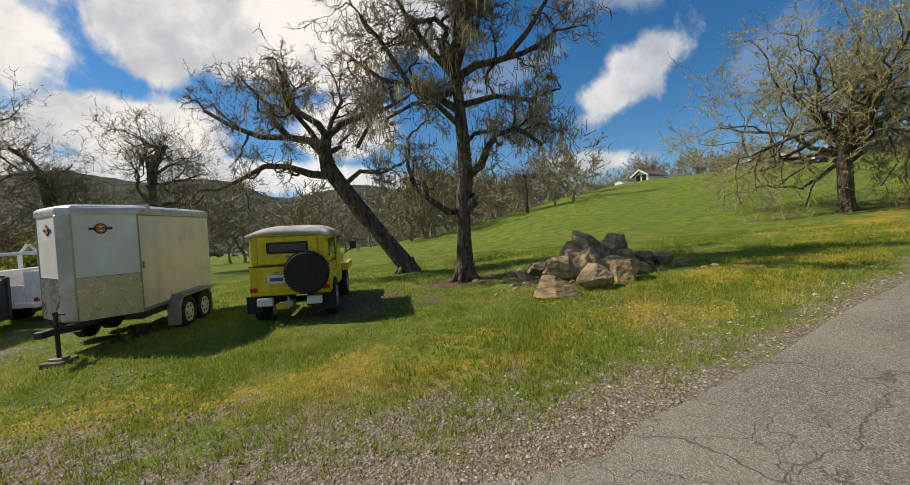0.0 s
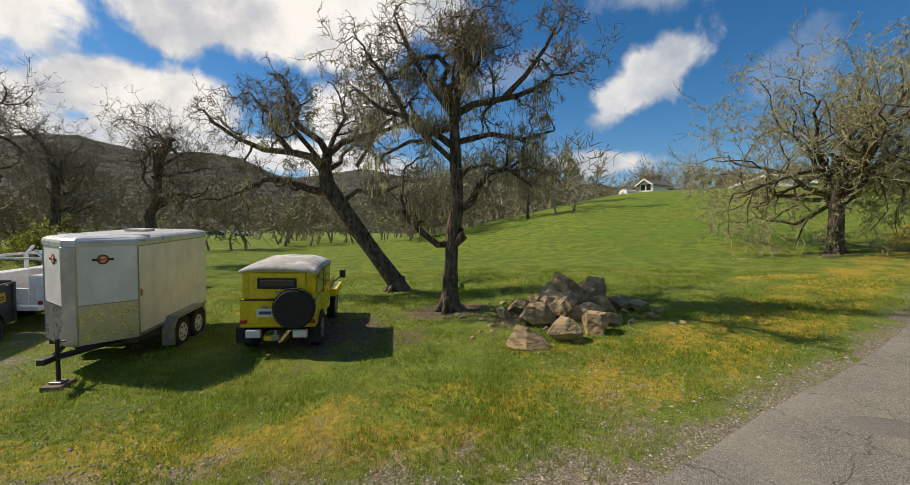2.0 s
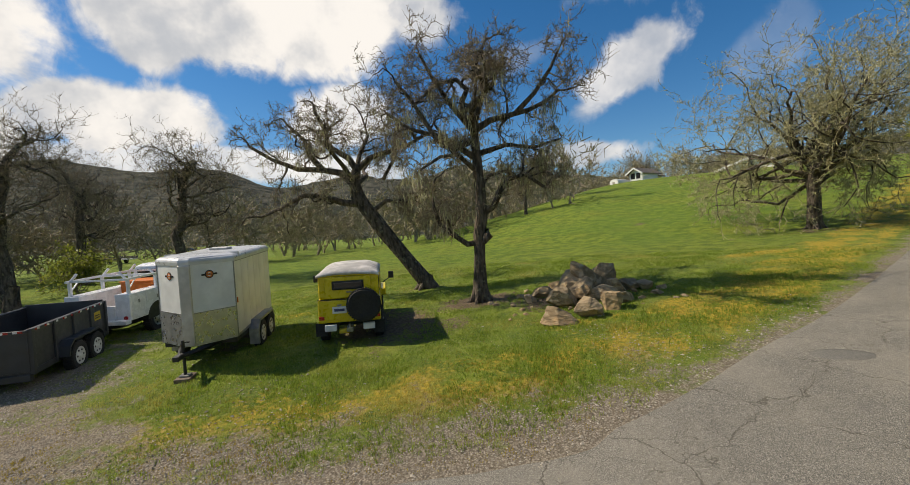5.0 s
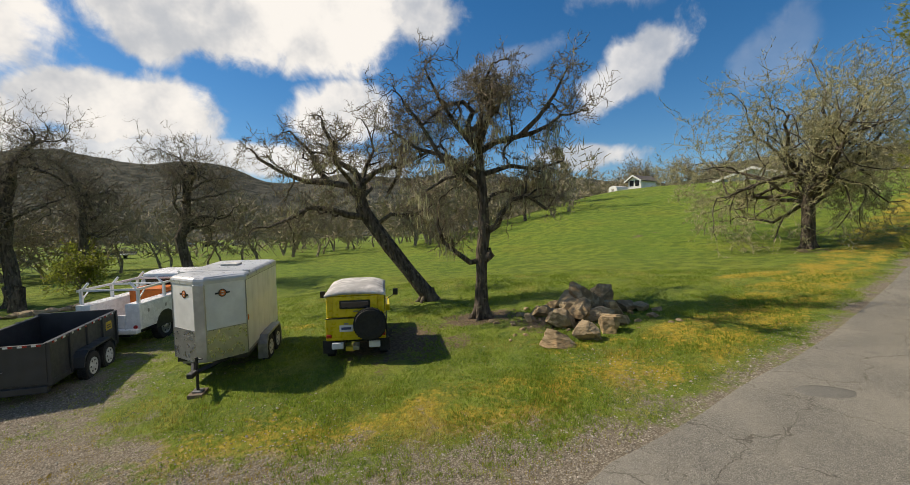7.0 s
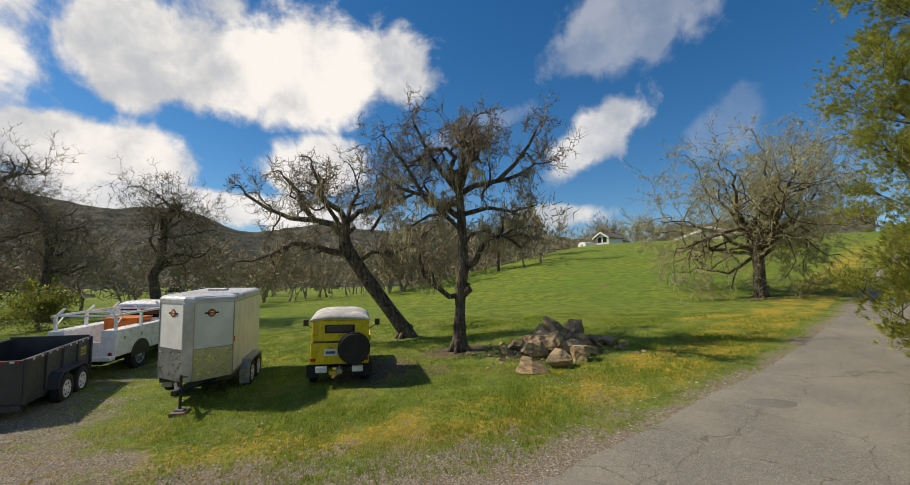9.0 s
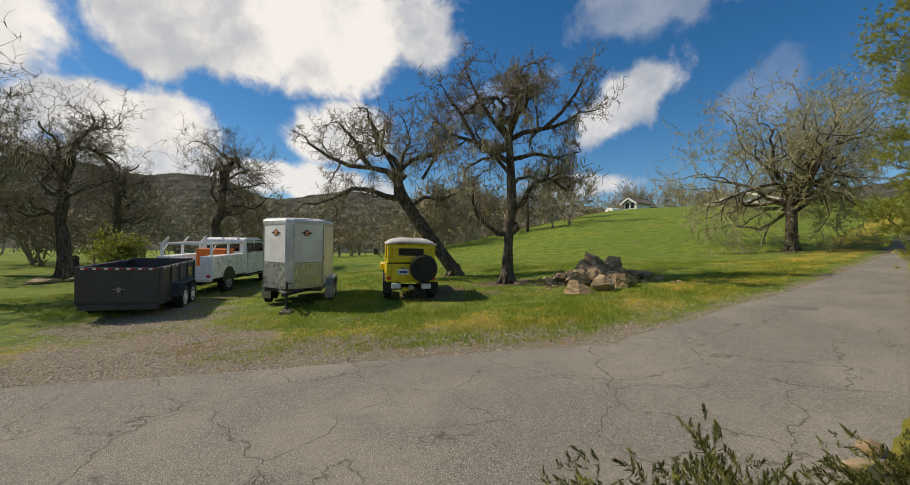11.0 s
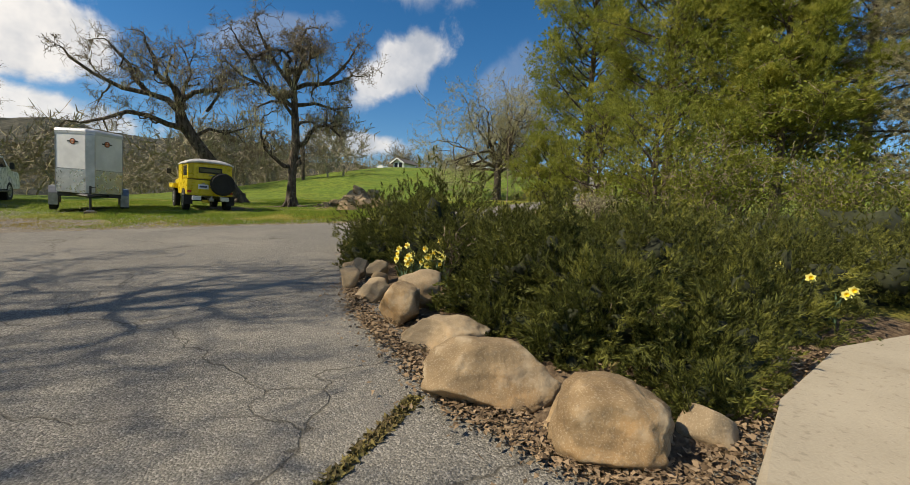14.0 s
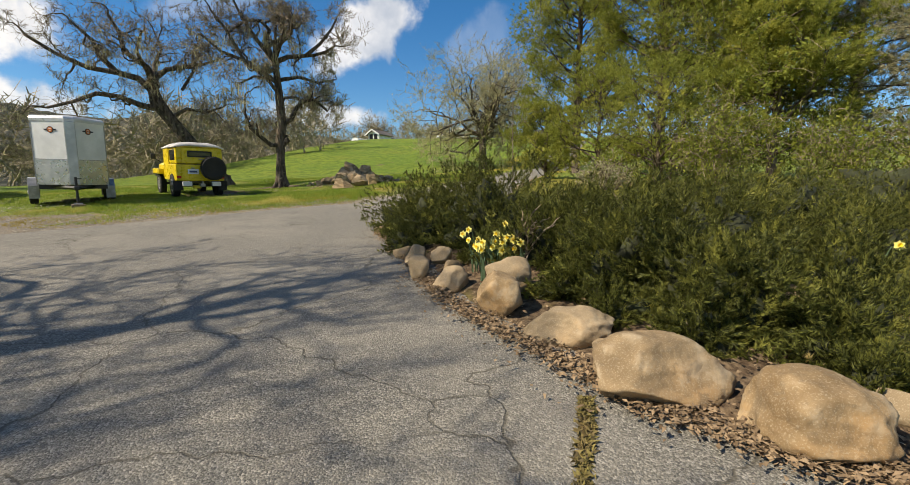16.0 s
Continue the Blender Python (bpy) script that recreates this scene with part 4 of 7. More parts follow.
# ---- the far woods and hills ----
def make_far():
    rng = np.random.RandomState(5)
    # wooded ridge
    n = Nodes("wooded_ridge", 1.0, 0, 0.05)
    c = n.mix(n.step(n.noise(0.06, 6), 0.35, 0.68), (0.035, 0.04, 0.032), (0.115, 0.11, 0.085))
    c = n.mix(n.step(n.noise(0.012, 4), 0.45, 0.65, 0, 0.6), c, (0.10, 0.095, 0.07))
    n.bump(n.noise(0.12, 5), 1.0, 8.0)
    ridge_mat = n.done(c)
    verts, faces = [], []
    na, nr = 260, 16
    for i in range(na + 1):
        az = radians(-100 + 150 * i / na)
        el = 7.6 + 0.9 * math.sin(az * 9 + 1) + 0.5 * math.sin(az * 23) - 1.2 * smooth(-0.25, 0.35, az)
        for k in range(nr + 1):
            d = 170 + 480 * (k / nr) ** 1.2
            h = d * math.tan(radians(el)) * smooth(0, 1, k / nr) + 0.5 + (7 * noise.noise((math.sin(az) * d * 0.02, math.cos(az) * d * 0.02, 0)) + 3.2 * abs(noise.noise((math.sin(az) * d * 0.2, math.cos(az) * d * 0.2, 2)))) * (k / nr)
            verts.append((d * math.sin(az), d * math.cos(az), h - 4 * (1 - k / nr)))
    m = nr + 1
    faces = [(i * m + k, (i + 1) * m + k, (i + 1) * m + k + 1, i * m + k + 1) for i in range(na) for k in range(nr)]
    tagged(fast_mesh("backdrop_ridge", verts, faces, ridge_mat, smooth_faces=True), "dark wooded ridge in the distance", "hill", kind="structure")
    # thicket of bare trees: small clumps of twigs, uncountable
    tw = bark_material("thicket_twigs", (0.17, 0.14, 0.105), (0.40, 0.335, 0.24), (0.40, 0.38, 0.20), 0.16)
    g = Grower(8)
    for k in range(3):
        gg = Grower(70 + k)
        gg.plain = True
        gg.limb((0, 0, 0), (0.1, 0, 1), 2.9, 0.13, 0, 3, wiggle=0.3, lift=0.08, kids=(3, 4), ratio=0.72, spread=(0.5, 1.25))
        gg.fuzz(260, 1.1, 0.05)
        g.tips.append((np.concatenate(gg.v[0] + gg.v[1]), [np.concatenate(gg.f[0]), np.concatenate(gg.f[1]) + gg.n[0]]))
    V, F, off = [], [], 0
    spots = []
    for k in range(260):
        a = radians(rng.uniform(-78, 16))
        d = 46 + 80 * rng.rand() ** 1.3
        spots.append((d * math.sin(a), d * math.cos(a) - 4, rng.uniform(0.9, 1.5)))
    for k in range(90):
        a = radians(rng.uniform(8, 40))
        d = rng.uniform(94, 125) if a > 0.30 else rng.uniform(95, 150)
        spots.append((d * math.sin(a), d * math.cos(a), rng.uniform(0.8, 1.2)))
    for k in range(60):
        a = radians(rng.uniform(-95, -60))
        d = rng.uniform(26, 70)
        spots.append((d * math.sin(a), d * math.cos(a), rng.uniform(0.8, 1.2)))
    for x, y, s in spots:
        if -75 < x < -24 and 34 < y < 62 + 0.3 * abs(x) and rng.rand() < 0.8:
            continue
        bv, bf = g.tips[rng.randint(3)]
        a = rng.uniform(0, 6.28)
        rot = np.array([[math.cos(a), -math.sin(a), 0], [math.sin(a), math.cos(a), 0], [0, 0, 1]]) * s
        V.append(bv @ rot.T + (x, y, gh(x, y) - 0.2))
        for q in bf:
            F.append(q + off)
        off += len(bv)
    tagged(fast_mesh("far_woods", np.concatenate(V), np.concatenate(F), tw), "leafless grey-brown woods behind the meadow", "woods", kind="stuff")


make_far()


# ---- materials of things ----
M_WHITE = plain("white_painted_metal", (0.74, 0.74, 0.71), 0.38, vary=0.16, scale=3)
M_ROOFCAP = plain("silvery_roof_skin", (0.62, 0.63, 0.63), 0.36, 0.25, vary=0.2, scale=4)
M_TRUCK = plain("white_truck_paint", (0.78, 0.78, 0.78), 0.28, vary=0.1, scale=3)
M_YELLOW = plain("faded_yellow_paint", (0.70, 0.53, 0.012), 0.32, vary=0.22, scale=4)
M_ROOF = plain("chalky_white_roof", (0.62, 0.60, 0.57), 0.75, vary=0.45, scale=6, bump=0.002)
M_BLACK = plain("black_paint", (0.018, 0.018, 0.02), 0.42, vary=0.3, scale=5)
M_CHARCOAL = plain("charcoal_steel", (0.045, 0.046, 0.05), 0.45, vary=0.3, scale=4)
M_RUBBER = plain("tyre_rubber", (0.022, 0.021, 0.02), 0.85, vary=0.3, scale=20)
M_RIM = plain("white_steel_rim", (0.62, 0.62, 0.6), 0.4, vary=0.25, scale=12)
M_ALU = plain("brushed_aluminium", (0.55, 0.55, 0.53), 0.42, 0.75, vary=0.25, scale=7)
M_STEEL = plain("grey_steel", (0.34, 0.34, 0.34), 0.38, 0.7, vary=0.3, scale=10)
M_GLASS = plain("dark_tinted_glass", (0.015, 0.017, 0.018), 0.06, vary=0.1, spec=0.8)
M_RED = plain("red_reflector", (0.42, 0.02, 0.015), 0.25, vary=0.2)
M_TAPE = plain("white_reflector", (0.75, 0.75, 0.72), 0.3, vary=0.1)
M_ORANGE = plain("orange_plastic", (0.62, 0.16, 0.02), 0.5, vary=0.2)
M_STICKER = plain("yellow_sticker", (0.62, 0.44, 0.02), 0.5, vary=0.2)
M_PLATE = plain("pale_plate", (0.66, 0.66, 0.68), 0.4, vary=0.1)
M_INK = plain("dark_blue_ink", (0.05, 0.06, 0.14), 0.6)
M_WOOD = plain("weathered_wood", (0.16, 0.12, 0.085), 0.9, vary=0.4, scale=14)


def diamond_plate():
    n = Nodes("diamond_plate_aluminium", 0.3, 0.85, 0.5)
    p = n.stretch(26, 26, 26, n.obj)
    a = n.t.nodes.new("ShaderNodeTexChecker")
    n.t.links.new(p, a.inputs["Vector"])
    a.inputs["Scale"].default_value = 1.0
    f = a.outputs["Fac"]
    n.bump(n.math("MULTIPLY", f, n.cells(30, at=n.obj)), 0.7, 0.004)
    return n.done(n.mix(n.noise(6, 5, n.obj), (0.38, 0.38, 0.37), (0.66, 0.65, 0.62)), n.step(n.noise(9, 4, n.obj), 0.3, 0.7, 0.22, 0.42))


M_DIAMOND = diamond_plate()


def wheel(parent, x, y, r, w, rim_mat, side, name="wheel", hub=0.55):
    """A wheel with its tyre and rim; side +1 faces +x."""
    bm = bmesh.new()
    prof = [(r * hub, -w * 0.42), (r * 0.72, -w * 0.5), (r * 0.93, -w * 0.48), (r, -w * 0.34), (r, w * 0.34), (r * 0.93, w * 0.48), (r * 0.72, w * 0.5), (r * hub, w * 0.42)]
    add_lathe(bm, prof, "X", 28)
    tyre = part(name, bm, M_RUBBER, parent, "black rubber tyre")
    tyre.matrix_basis = pose(x, y, r)
    tread = bmesh.new()
    for k in range(36):
        a = 2 * math.pi * k / 36
        for s in (-1, 1):
            b = box(-w * 0.2 + s * w * 0.22, w * 0.2 + s * w * 0.22, -r * 0.055, r * 0.055, r - 0.004, r + 0.012)
            bmesh.ops.transform(b, matrix=Matrix.Rotation(a + s * 0.04, 4, "X"), verts=b.verts)
            me = bpy.data.meshes.new("t")
            b.to_mesh(me)
            b.free()
            tread.from_mesh(me)
            bpy.data.meshes.remove(me)
    part("tread", tread, M_RUBBER, tyre)
    bm = bmesh.new()
    d = side
    add_lathe(bm, [(r * hub * 1.04, d * w * 0.425), (r * hub * 1.02, d * w * 0.49), (r * hub * 0.93, d * w * 0.48), (r * hub * 0.85, d * w * 0.435), (r * hub * 0.5, d * w * 0.45), (r * hub * 0.42, d * w * 0.48), (r * hub * 0.3, d * w * 0.56), (r * hub * 0.12, d * w * 0.60), (0.001, d * w * 0.60)], "X", 28)
    part("rim", bm, rim_mat, tyre, "painted steel rim")
    for k in range(6):
        a = 2 * math.pi * k / 6
        c = Vector((d * w * 0.438, r * hub * 0.68 * math.cos(a), r * hub * 0.68 * math.sin(a)))
        part("rim_hole", add_rod(bmesh.new(), c, c + Vector((d * 0.008, 0, 0)), r * 0.07, 8), M_BLACK, tyre)
    return tyre


def plate_bars(parent, x, y, z, w, h):
    p = part("number_plate", box(x - w / 2, x + w / 2, y - 0.012, y, z, z + h, 0.004), M_PLATE, parent, "pale number plate with a plain blue bar")
    part("plate_bar", box(x - w * 0.36, x + w * 0.36, y - 0.016, y - 0.012, z + h * 0.3, z + h * 0.68), M_INK, p)


# ---- the yellow off-roader ----
def off_roader(m):
    t = thing("off_road_car", m, "old boxy yellow off-road car with a chalky white roof", "car")
    w = 0.69
    # tub and cabin
    bm = add_box(bmesh.new(), -w, w, 0.0, 1.95, 0.52, 1.05, 0.03)
    add_box(bm, -w * 0.97, w * 0.97, 0.03, 1.90, 1.05, 1.62, 0.05)
    part("body", bm, M_YELLOW, t, "yellow painted steel body")
    part("bonnet", add_prism(bmesh.new(), [(-0.62, 0.6), (0.62, 0.6), (0.62, 1.02), (0.5, 1.1), (-0.5, 1.1), (-0.62, 1.02)], 1.95, 3.25, 0.02), M_YELLOW, t)
    part("windscreen_frame", box(-w * 0.93, w * 0.93, 1.9, 1.98, 1.05, 1.6, 0.02), M_YELLOW, t)
    part("windscreen", box(-w * 0.84, w * 0.84, 1.97, 1.99, 1.14, 1.52, 0.006), M_GLASS, t)
    part("grille", box(-0.6, 0.6, 3.25, 3.32, 0.62, 1.0, 0.02), M_ROOF, t)
    for s in (-1, 1):
        bm = add_prism(bmesh.new(), [(s * 0.56, 0.88), (s * 0.82, 0.88), (s * 0.82, 0.72), (s * 0.80, 0.7), (s * 0.56, 0.7)], 2.15, 3.3, 0.015)
        part("front_wing", bm, M_YELLOW, t)
        part("headlight", add_lathe(bmesh.new(), [(0.09, 3.32), (0.09, 3.36), (0.05, 3.38), (0.001, 3.385)], "Y", 16, (s * 0.42, 0, 0.82)), M_TAPE, t, "round glass headlight")
        part("door", box(s * w - 0.006, s * w + 0.012, 1.05, 1.86, 0.6, 1.58, 0.012), M_YELLOW, t)
        part("door_window", box(s * w + 0.001, s * w + 0.016, 1.12, 1.8, 1.14, 1.52, 0.006), M_GLASS, t)
        part("side_window", box(s * w * 0.97 - 0.004, s * w * 0.97 + 0.014, 0.2, 0.98, 1.16, 1.5, 0.01), M_GLASS, t)
        part("tail_light", box(s * 0.62 - 0.06, s * 0.62 + 0.06, -0.03, 0.0, 0.60, 0.68, 0.01), M_RED, t, "small red tail light")
        part("bumperette", box(s * 0.42 - 0.13, s * 0.42 + 0.13, -0.13, -0.02, 0.36, 0.5, 0.015), M_PLATE, t, "short white rear bumper")
        part("mud_flap", box(s * 0.64 - 0.13, s * 0.64 + 0.13, 0.06, 0.075, 0.22, 0.52), M_RUBBER, t)
        part("mirror", add_rod(add_box(bmesh.new(), s * 0.98 - 0.07, s * 0.98 + 0.07, 1.86, 1.9, 1.2, 1.38, 0.015), (s * 0.76, 1.9, 1.1), (s * 0.98, 1.88, 1.25), 0.012), M_BLACK, t)
    # roof cap
    bm = bmesh.new()
    n, rows = 20, []
    for j in range(15):
        y = -0.03 + 2.05 * j / 14
        fy = 1 - abs(2 * j / 14 - 1) ** 6
        row = []
        for i in range(n + 1):
            u = 2 * i / n - 1
            zz = 1.60 + 0.16 * (1 - abs(u) ** 4) * (0.35 + 0.65 * fy) + 0.008 * noise.noise((u * 3, y * 3, 1))
            row.append(bm.verts.new((u * w * 1.02, y, zz)))
        rows.append(row)
    for a, b in zip(rows, rows[1:]):
        for i in range(n):
            bm.faces.new((a[i], a[i + 1], b[i + 1], b[i]))
    e = bmesh.ops.extrude_face_region(bm, geom=list(bm.faces))
    bmesh.ops.translate(bm, vec=(0, 0, -0.05), verts=[v for v in e["geom"] if isinstance(v, bmesh.types.BMVert)])
    bmesh.ops.recalc_face_normals(bm, faces=bm.faces)
    part("roof", bm, M_ROOF, t, "domed chalky white roof with peeling paint", True)
    # rear: tailgate, window, seams
    part("rear_gate", box(-0.52, 0.5, -0.014, 0.0, 1.08, 1.56, 0.012), M_YELLOW, t)
    part("tailgate", box(-0.55, 0.55, -0.016, 0.0, 0.60, 1.03, 0.012), M_YELLOW, t)
    part("gate_seam", box(-w, w, -0.008, 0.004, 1.04, 1.06), M_BLACK, t)
    gask = part("rear_window", box(-0.36, 0.34, -0.022, -0.01, 1.27, 1.47, 0.02), M_BLACK, t, "dark rear window in a rubber seal")
    part("pane", box(-0.33, 0.31, -0.027, -0.02, 1.30, 1.44, 0.015), M_GLASS, gask)
    part("handle", box(-0.05, 0.07, -0.04, -0.014, 1.2, 1.225, 0.006), M_STEEL, t)
    part("drip_rail", box(-w * 1.01, w * 1.01, -0.02, 1.95, 1.585, 1.605, 0.006), M_YELLOW, t)
    plate_bars(t, -0.22, -0.03, 0.74, 0.31, 0.155)
    part("plate_lamp", box(-0.27, -0.17, -0.05, -0.016, 0.91, 0.94, 0.006), M_STEEL, t)
    # spare wheel on its carrier
    sp = add_lathe(bmesh.new(), [(0.19, -0.27), (0.26, -0.285), (0.34, -0.28), (0.365, -0.24), (0.365, -0.12), (0.34, -0.085), (0.26, -0.08), (0.19, -0.09)], "Y", 32, (0.33, 0, 0.93))
    s_ob = part("spare_wheel", sp, M_RUBBER, t, "black spare wheel on the tailgate")
    bm = bmesh.new()
    for k in range(40):
        a = 2 * math.pi * k / 40
        b = box(-0.02, 0.02, -0.255, -0.105, 0.36, 0.38)
        bmesh.ops.transform(b, matrix=Matrix.Translation((0.33, 0, 0.93)) @ Matrix.Rotation(a, 4, "Y"), verts=b.verts)
        me = bpy.data.meshes.new("t")
        b.to_mesh(me)
        b.free()
        bm.from_mesh(me)
        bpy.data.meshes.remove(me)
    part("spare_tread", bm, M_RUBBER, s_ob)
    part("spare_rim", add_lathe(bmesh.new(), [(0.2, -0.25), (0.17, -0.2), (0.1, -0.21), (0.06, -0.24), (0.001, -0.245)], "Y", 28, (0.33, 0, 0.93)), M_BLACK, s_ob)
    part("wheel_carrier", add_rod(bmesh.new(), (0.33, -0.1, 0.93), (0.33, 0.0, 0.93), 0.07, 12), M_BLACK, t)
    # underside
    part("chassis", add_box(add_box(bmesh.new(), -0.36, -0.28, 0, 3.3, 0.36, 0.5), 0.28, 0.36, 0, 3.3, 0.36, 0.5), M_BLACK, t)
    part("tow_hitch", add_rod(add_box(bmesh.new(), -0.07, 0.07, -0.2, 0.1, 0.34, 0.44, 0.01), (0, -0.18, 0.4), (0, -0.18, 0.52), 0.025, 10), M_STEEL, t)
    for y in (0.62, 2.85):
        part("axle", add_rod(bmesh.new(), (-0.62, y, 0.36), (0.62, y, 0.36), 0.05, 10), M_BLACK, t)
    part("fuel_can", box(-0.25, -0.02, -0.06, 0.06, 0.28, 0.38, 0.02), M_STICKER, t)
    for s in (-1, 1):
        for y in (0.62, 2.85):
            wheel(t, s * 0.63, y, 0.36, 0.2, M_STEEL, s)
    return t


# ---- the white V-nosed cargo trailer ----
def cargo_trailer(m, w, v, L, zb, zt):
    t = thing("cargo_trailer", m, "white enclosed cargo trailer with a wedge nose and diamond-plate skirt", "trailer")
    q = 0.1
    out = [(-q, 0), (q, 0), (w, v), (w, L), (-w, L), (-w, v)]
    bm = bmesh.new()
    lo = [bm.verts.new((x, y, zb)) for x, y in out]
    hi = [bm.verts.new((x, y, zt - 0.1)) for x, y in out]
    n = len(out)
    for i in range(n):
        bm.faces.new((lo[i], lo[(i + 1) % n], hi[(i + 1) % n], hi[i]))
    bm.faces.new(hi)
    bm.faces.new(lo[::-1])
    part("body", bm, M_WHITE, t, "white painted sheet-metal box")
    # roof cap, rounded
    bm = bmesh.new()
    rings = []
    for off, z in ((0.012, zt - 0.11), (0.016, zt - 0.04), (0.0, zt), (-0.05, zt + 0.035), (-0.2, zt + 0.06)):
        cx, cy = 0, L * 0.52
        rings.append([bm.verts.new((x + (x - cx) / abs(w) * off, y + (0 if abs(y - cy) < 1e-3 else math.copysign(1, y - cy)) * off, z)) for x, y in out])
    for a, b in zip(rings, rings[1:]):
        for i in range(n):
            bm.faces.new((a[i], a[(i + 1) % n], b[(i + 1) % n], b[i]))
    bm.faces.new(rings[-1])
    bm.faces.new(rings[0][::-1])
    part("roof", bm, M_ROOFCAP, t, "rounded silvery white roof cap")
    part("roof_seam", box(-w * 1.01, w * 1.01, v + 0.35, v + 0.39, zt - 0.1, zt + 0.068, 0.01), M_ALU, t)
    part("roof_vent", box(-0.2, 0.2, L * 0.55, L * 0.55 + 0.4, zt + 0.05, zt + 0.11, 0.02), M_ROOF, t)
    # faces of the wedge: diamond plate below, seams and emblem
    zs = zb + (zt - zb) * 0.38
    for s in (-1, 1):
        a, b = Vector((s * q, 0, 0)), Vector((s * w, v, 0))
        d = (b - a).normalized()
        out_n = Vector((d.y, -d.x, 0)) * s
        ln = (b - a).length

        def slab(u0, u1, z0, z1, thick, mat, name, label="", parent=t):
            k = bmesh.new()
            ps = [a + d * u + out_n * o + Vector((0, 0, z)) for u, z, o in ((u0, z0, 0.001), (u1, z0, 0.001), (u1, z1, 0.001), (u0, z1, 0.001), (u0, z0, thick), (u1, z0, thick), (u1, z1, thick), (u0, z1, thick))]
            vs = [k.verts.new(p) for p in ps]
            for f in ((0, 1, 2, 3), (4, 7, 6, 5), (0, 4, 5, 1), (1, 5, 6, 2), (2, 6, 7, 3), (3, 7, 4, 0)):
                k.faces.new([vs[i] for i in f])
            bmesh.ops.recalc_face_normals(k, faces=k.faces)
            return part(name, k, mat, parent, label)
        slab(0.02, ln - 0.01, zb + 0.01, zs, 0.006, M_DIAMOND, "stone_guard", "diamond-plate aluminium stone guard")
        slab(0.02, ln - 0.01, zs - 0.008, zs + 0.008, 0.010, M_STEEL, "seam_strip")
        slab(ln - 0.018, ln + 0.004, zb, zt - 0.1, 0.011, M_STEEL, "corner_strip")
        slab(0.0, 0.012, zb, zt - 0.1, 0.011, M_STEEL, "nose_strip")
        zc, uc = zt - 0.33, ln * 0.42
        c = a + d * uc + Vector((0, 0, zc))
        for nm, r0, o, mat in (("emblem", 0.085, 0.008, M_BLACK), ("emblem_disc", 0.066, 0.0105, M_ORANGE), ("emblem_core", 0.04, 0.013, M_TAPE)):
            k = add_rod(bmesh.new(), c + out_n * 0.001, c + out_n * o, r0, 20)
            part(nm, k, mat, t, "round dark and orange emblem without lettering" if nm == "emblem" else "")
        slab(uc - 0.15, uc + 0.15, zc - 0.018, zc + 0.018, 0.0145, M_BLACK, "emblem_bar")
        slab(uc - 0.06, uc + 0.06, zc - 0.012, zc + 0.012, 0.017, M_ORANGE, "emblem_stripe")
        # sides
        part("side_trim", box(s * w - 0.006, s * w + 0.008, v, L, zb, zb + 0.06, 0.003), M_STEEL, t)
        part("side_trim", box(s * w - 0.006, s * w + 0.007, v, L, zt - 0.13, zt - 0.1, 0.003), M_STEEL, t)
        for k in range(1, 6):
            y = v + (L - v) * k / 6
            part("panel_seam", box(s * w - 0.003, s * w + 0.004, y - 0.008, y + 0.008, zb + 0.06, zt - 0.13), M_WHITE, t)
        part("marker_light", box(s * w, s * w + 0.02, v + 0.04, v + 0.08, zs + 0.06, zs + 0.18, 0.005), M_ORANGE, t, "small amber marker light")
        # mudguard over the two wheels
        ya = L * 0.62
        k = bmesh.new()
        prof = [(-0.78, 0.16), (-0.78, 0.52), (-0.62, 0.72), (0.62, 0.72), (0.78, 0.52), (0.78, 0.16), (0.72, 0.16), (0.72, 0.5), (0.58, 0.66), (-0.58, 0.66), (-0.72, 0.5), (-0.72, 0.16)]
        vs0 = [k.verts.new((s * (w - 0.02), ya + y, z)) for y, z in prof]
        vs1 = [k.verts.new((s * (w + 0.2), ya + y, z)) for y, z in prof]
        for i in range(len(prof)):
            k.faces.new((vs0[i], vs0[(i + 1) % len(prof)], vs1[(i + 1) % len(prof)], vs1[i]))
        for i in range(5):
            k.faces.new((vs1[i], vs1[i + 1], vs1[10 - i], vs1[11 - i]))
        bmesh.ops.recalc_face_normals(k, faces=k.faces)
        part("mudguard", k, M_STEEL, t, "grey metal mudguard")
        for o in (-0.37, 0.37):
            wheel(t, s * (w + 0.11), ya + o, 0.33, 0.19, M_RIM, s)
    part("nose_cap", box(-q * 1.15, q * 1.15, -0.03, 0.03, zb + 0.0, zt - 0.1, 0.025, 3), M_ALU, t, "rounded aluminium nose column")
        # tongue, jack, chain box
    bm = bmesh.new()
    for s in (-1, 1):
        k = add_rod(bm, (s * 0.6, v + 0.5, zb - 0.06), (0.0, -0.45, zb - 0.06), 0.05, 4)
    add_box(bm, -w * 0.95, w * 0.95, v, L, zb - 0.12, zb - 0.002)
    part("chassis", bm, M_BLACK, t)
    part("coupler", add_box(bmesh.new(), -0.06, 0.06, -0.66, -0.4, zb - 0.1, zb + 0.0, 0.02), M_BLACK, t)
    j = part("jack", add_rod(add_rod(bmesh.new(), (0.0, -0.3, 0.12), (0.0, -0.3, zb + 0.22), 0.03, 10), (0.0, -0.3, zb + 0.18), (0.12, -0.3, zb + 0.18), 0.014, 8), M_BLACK, t, "black crank-handled tongue jack")
    part("jack_foot", box(-0.09, 0.09, -0.39, -0.21, 0.09, 0.125, 0.008), M_STEEL, j)
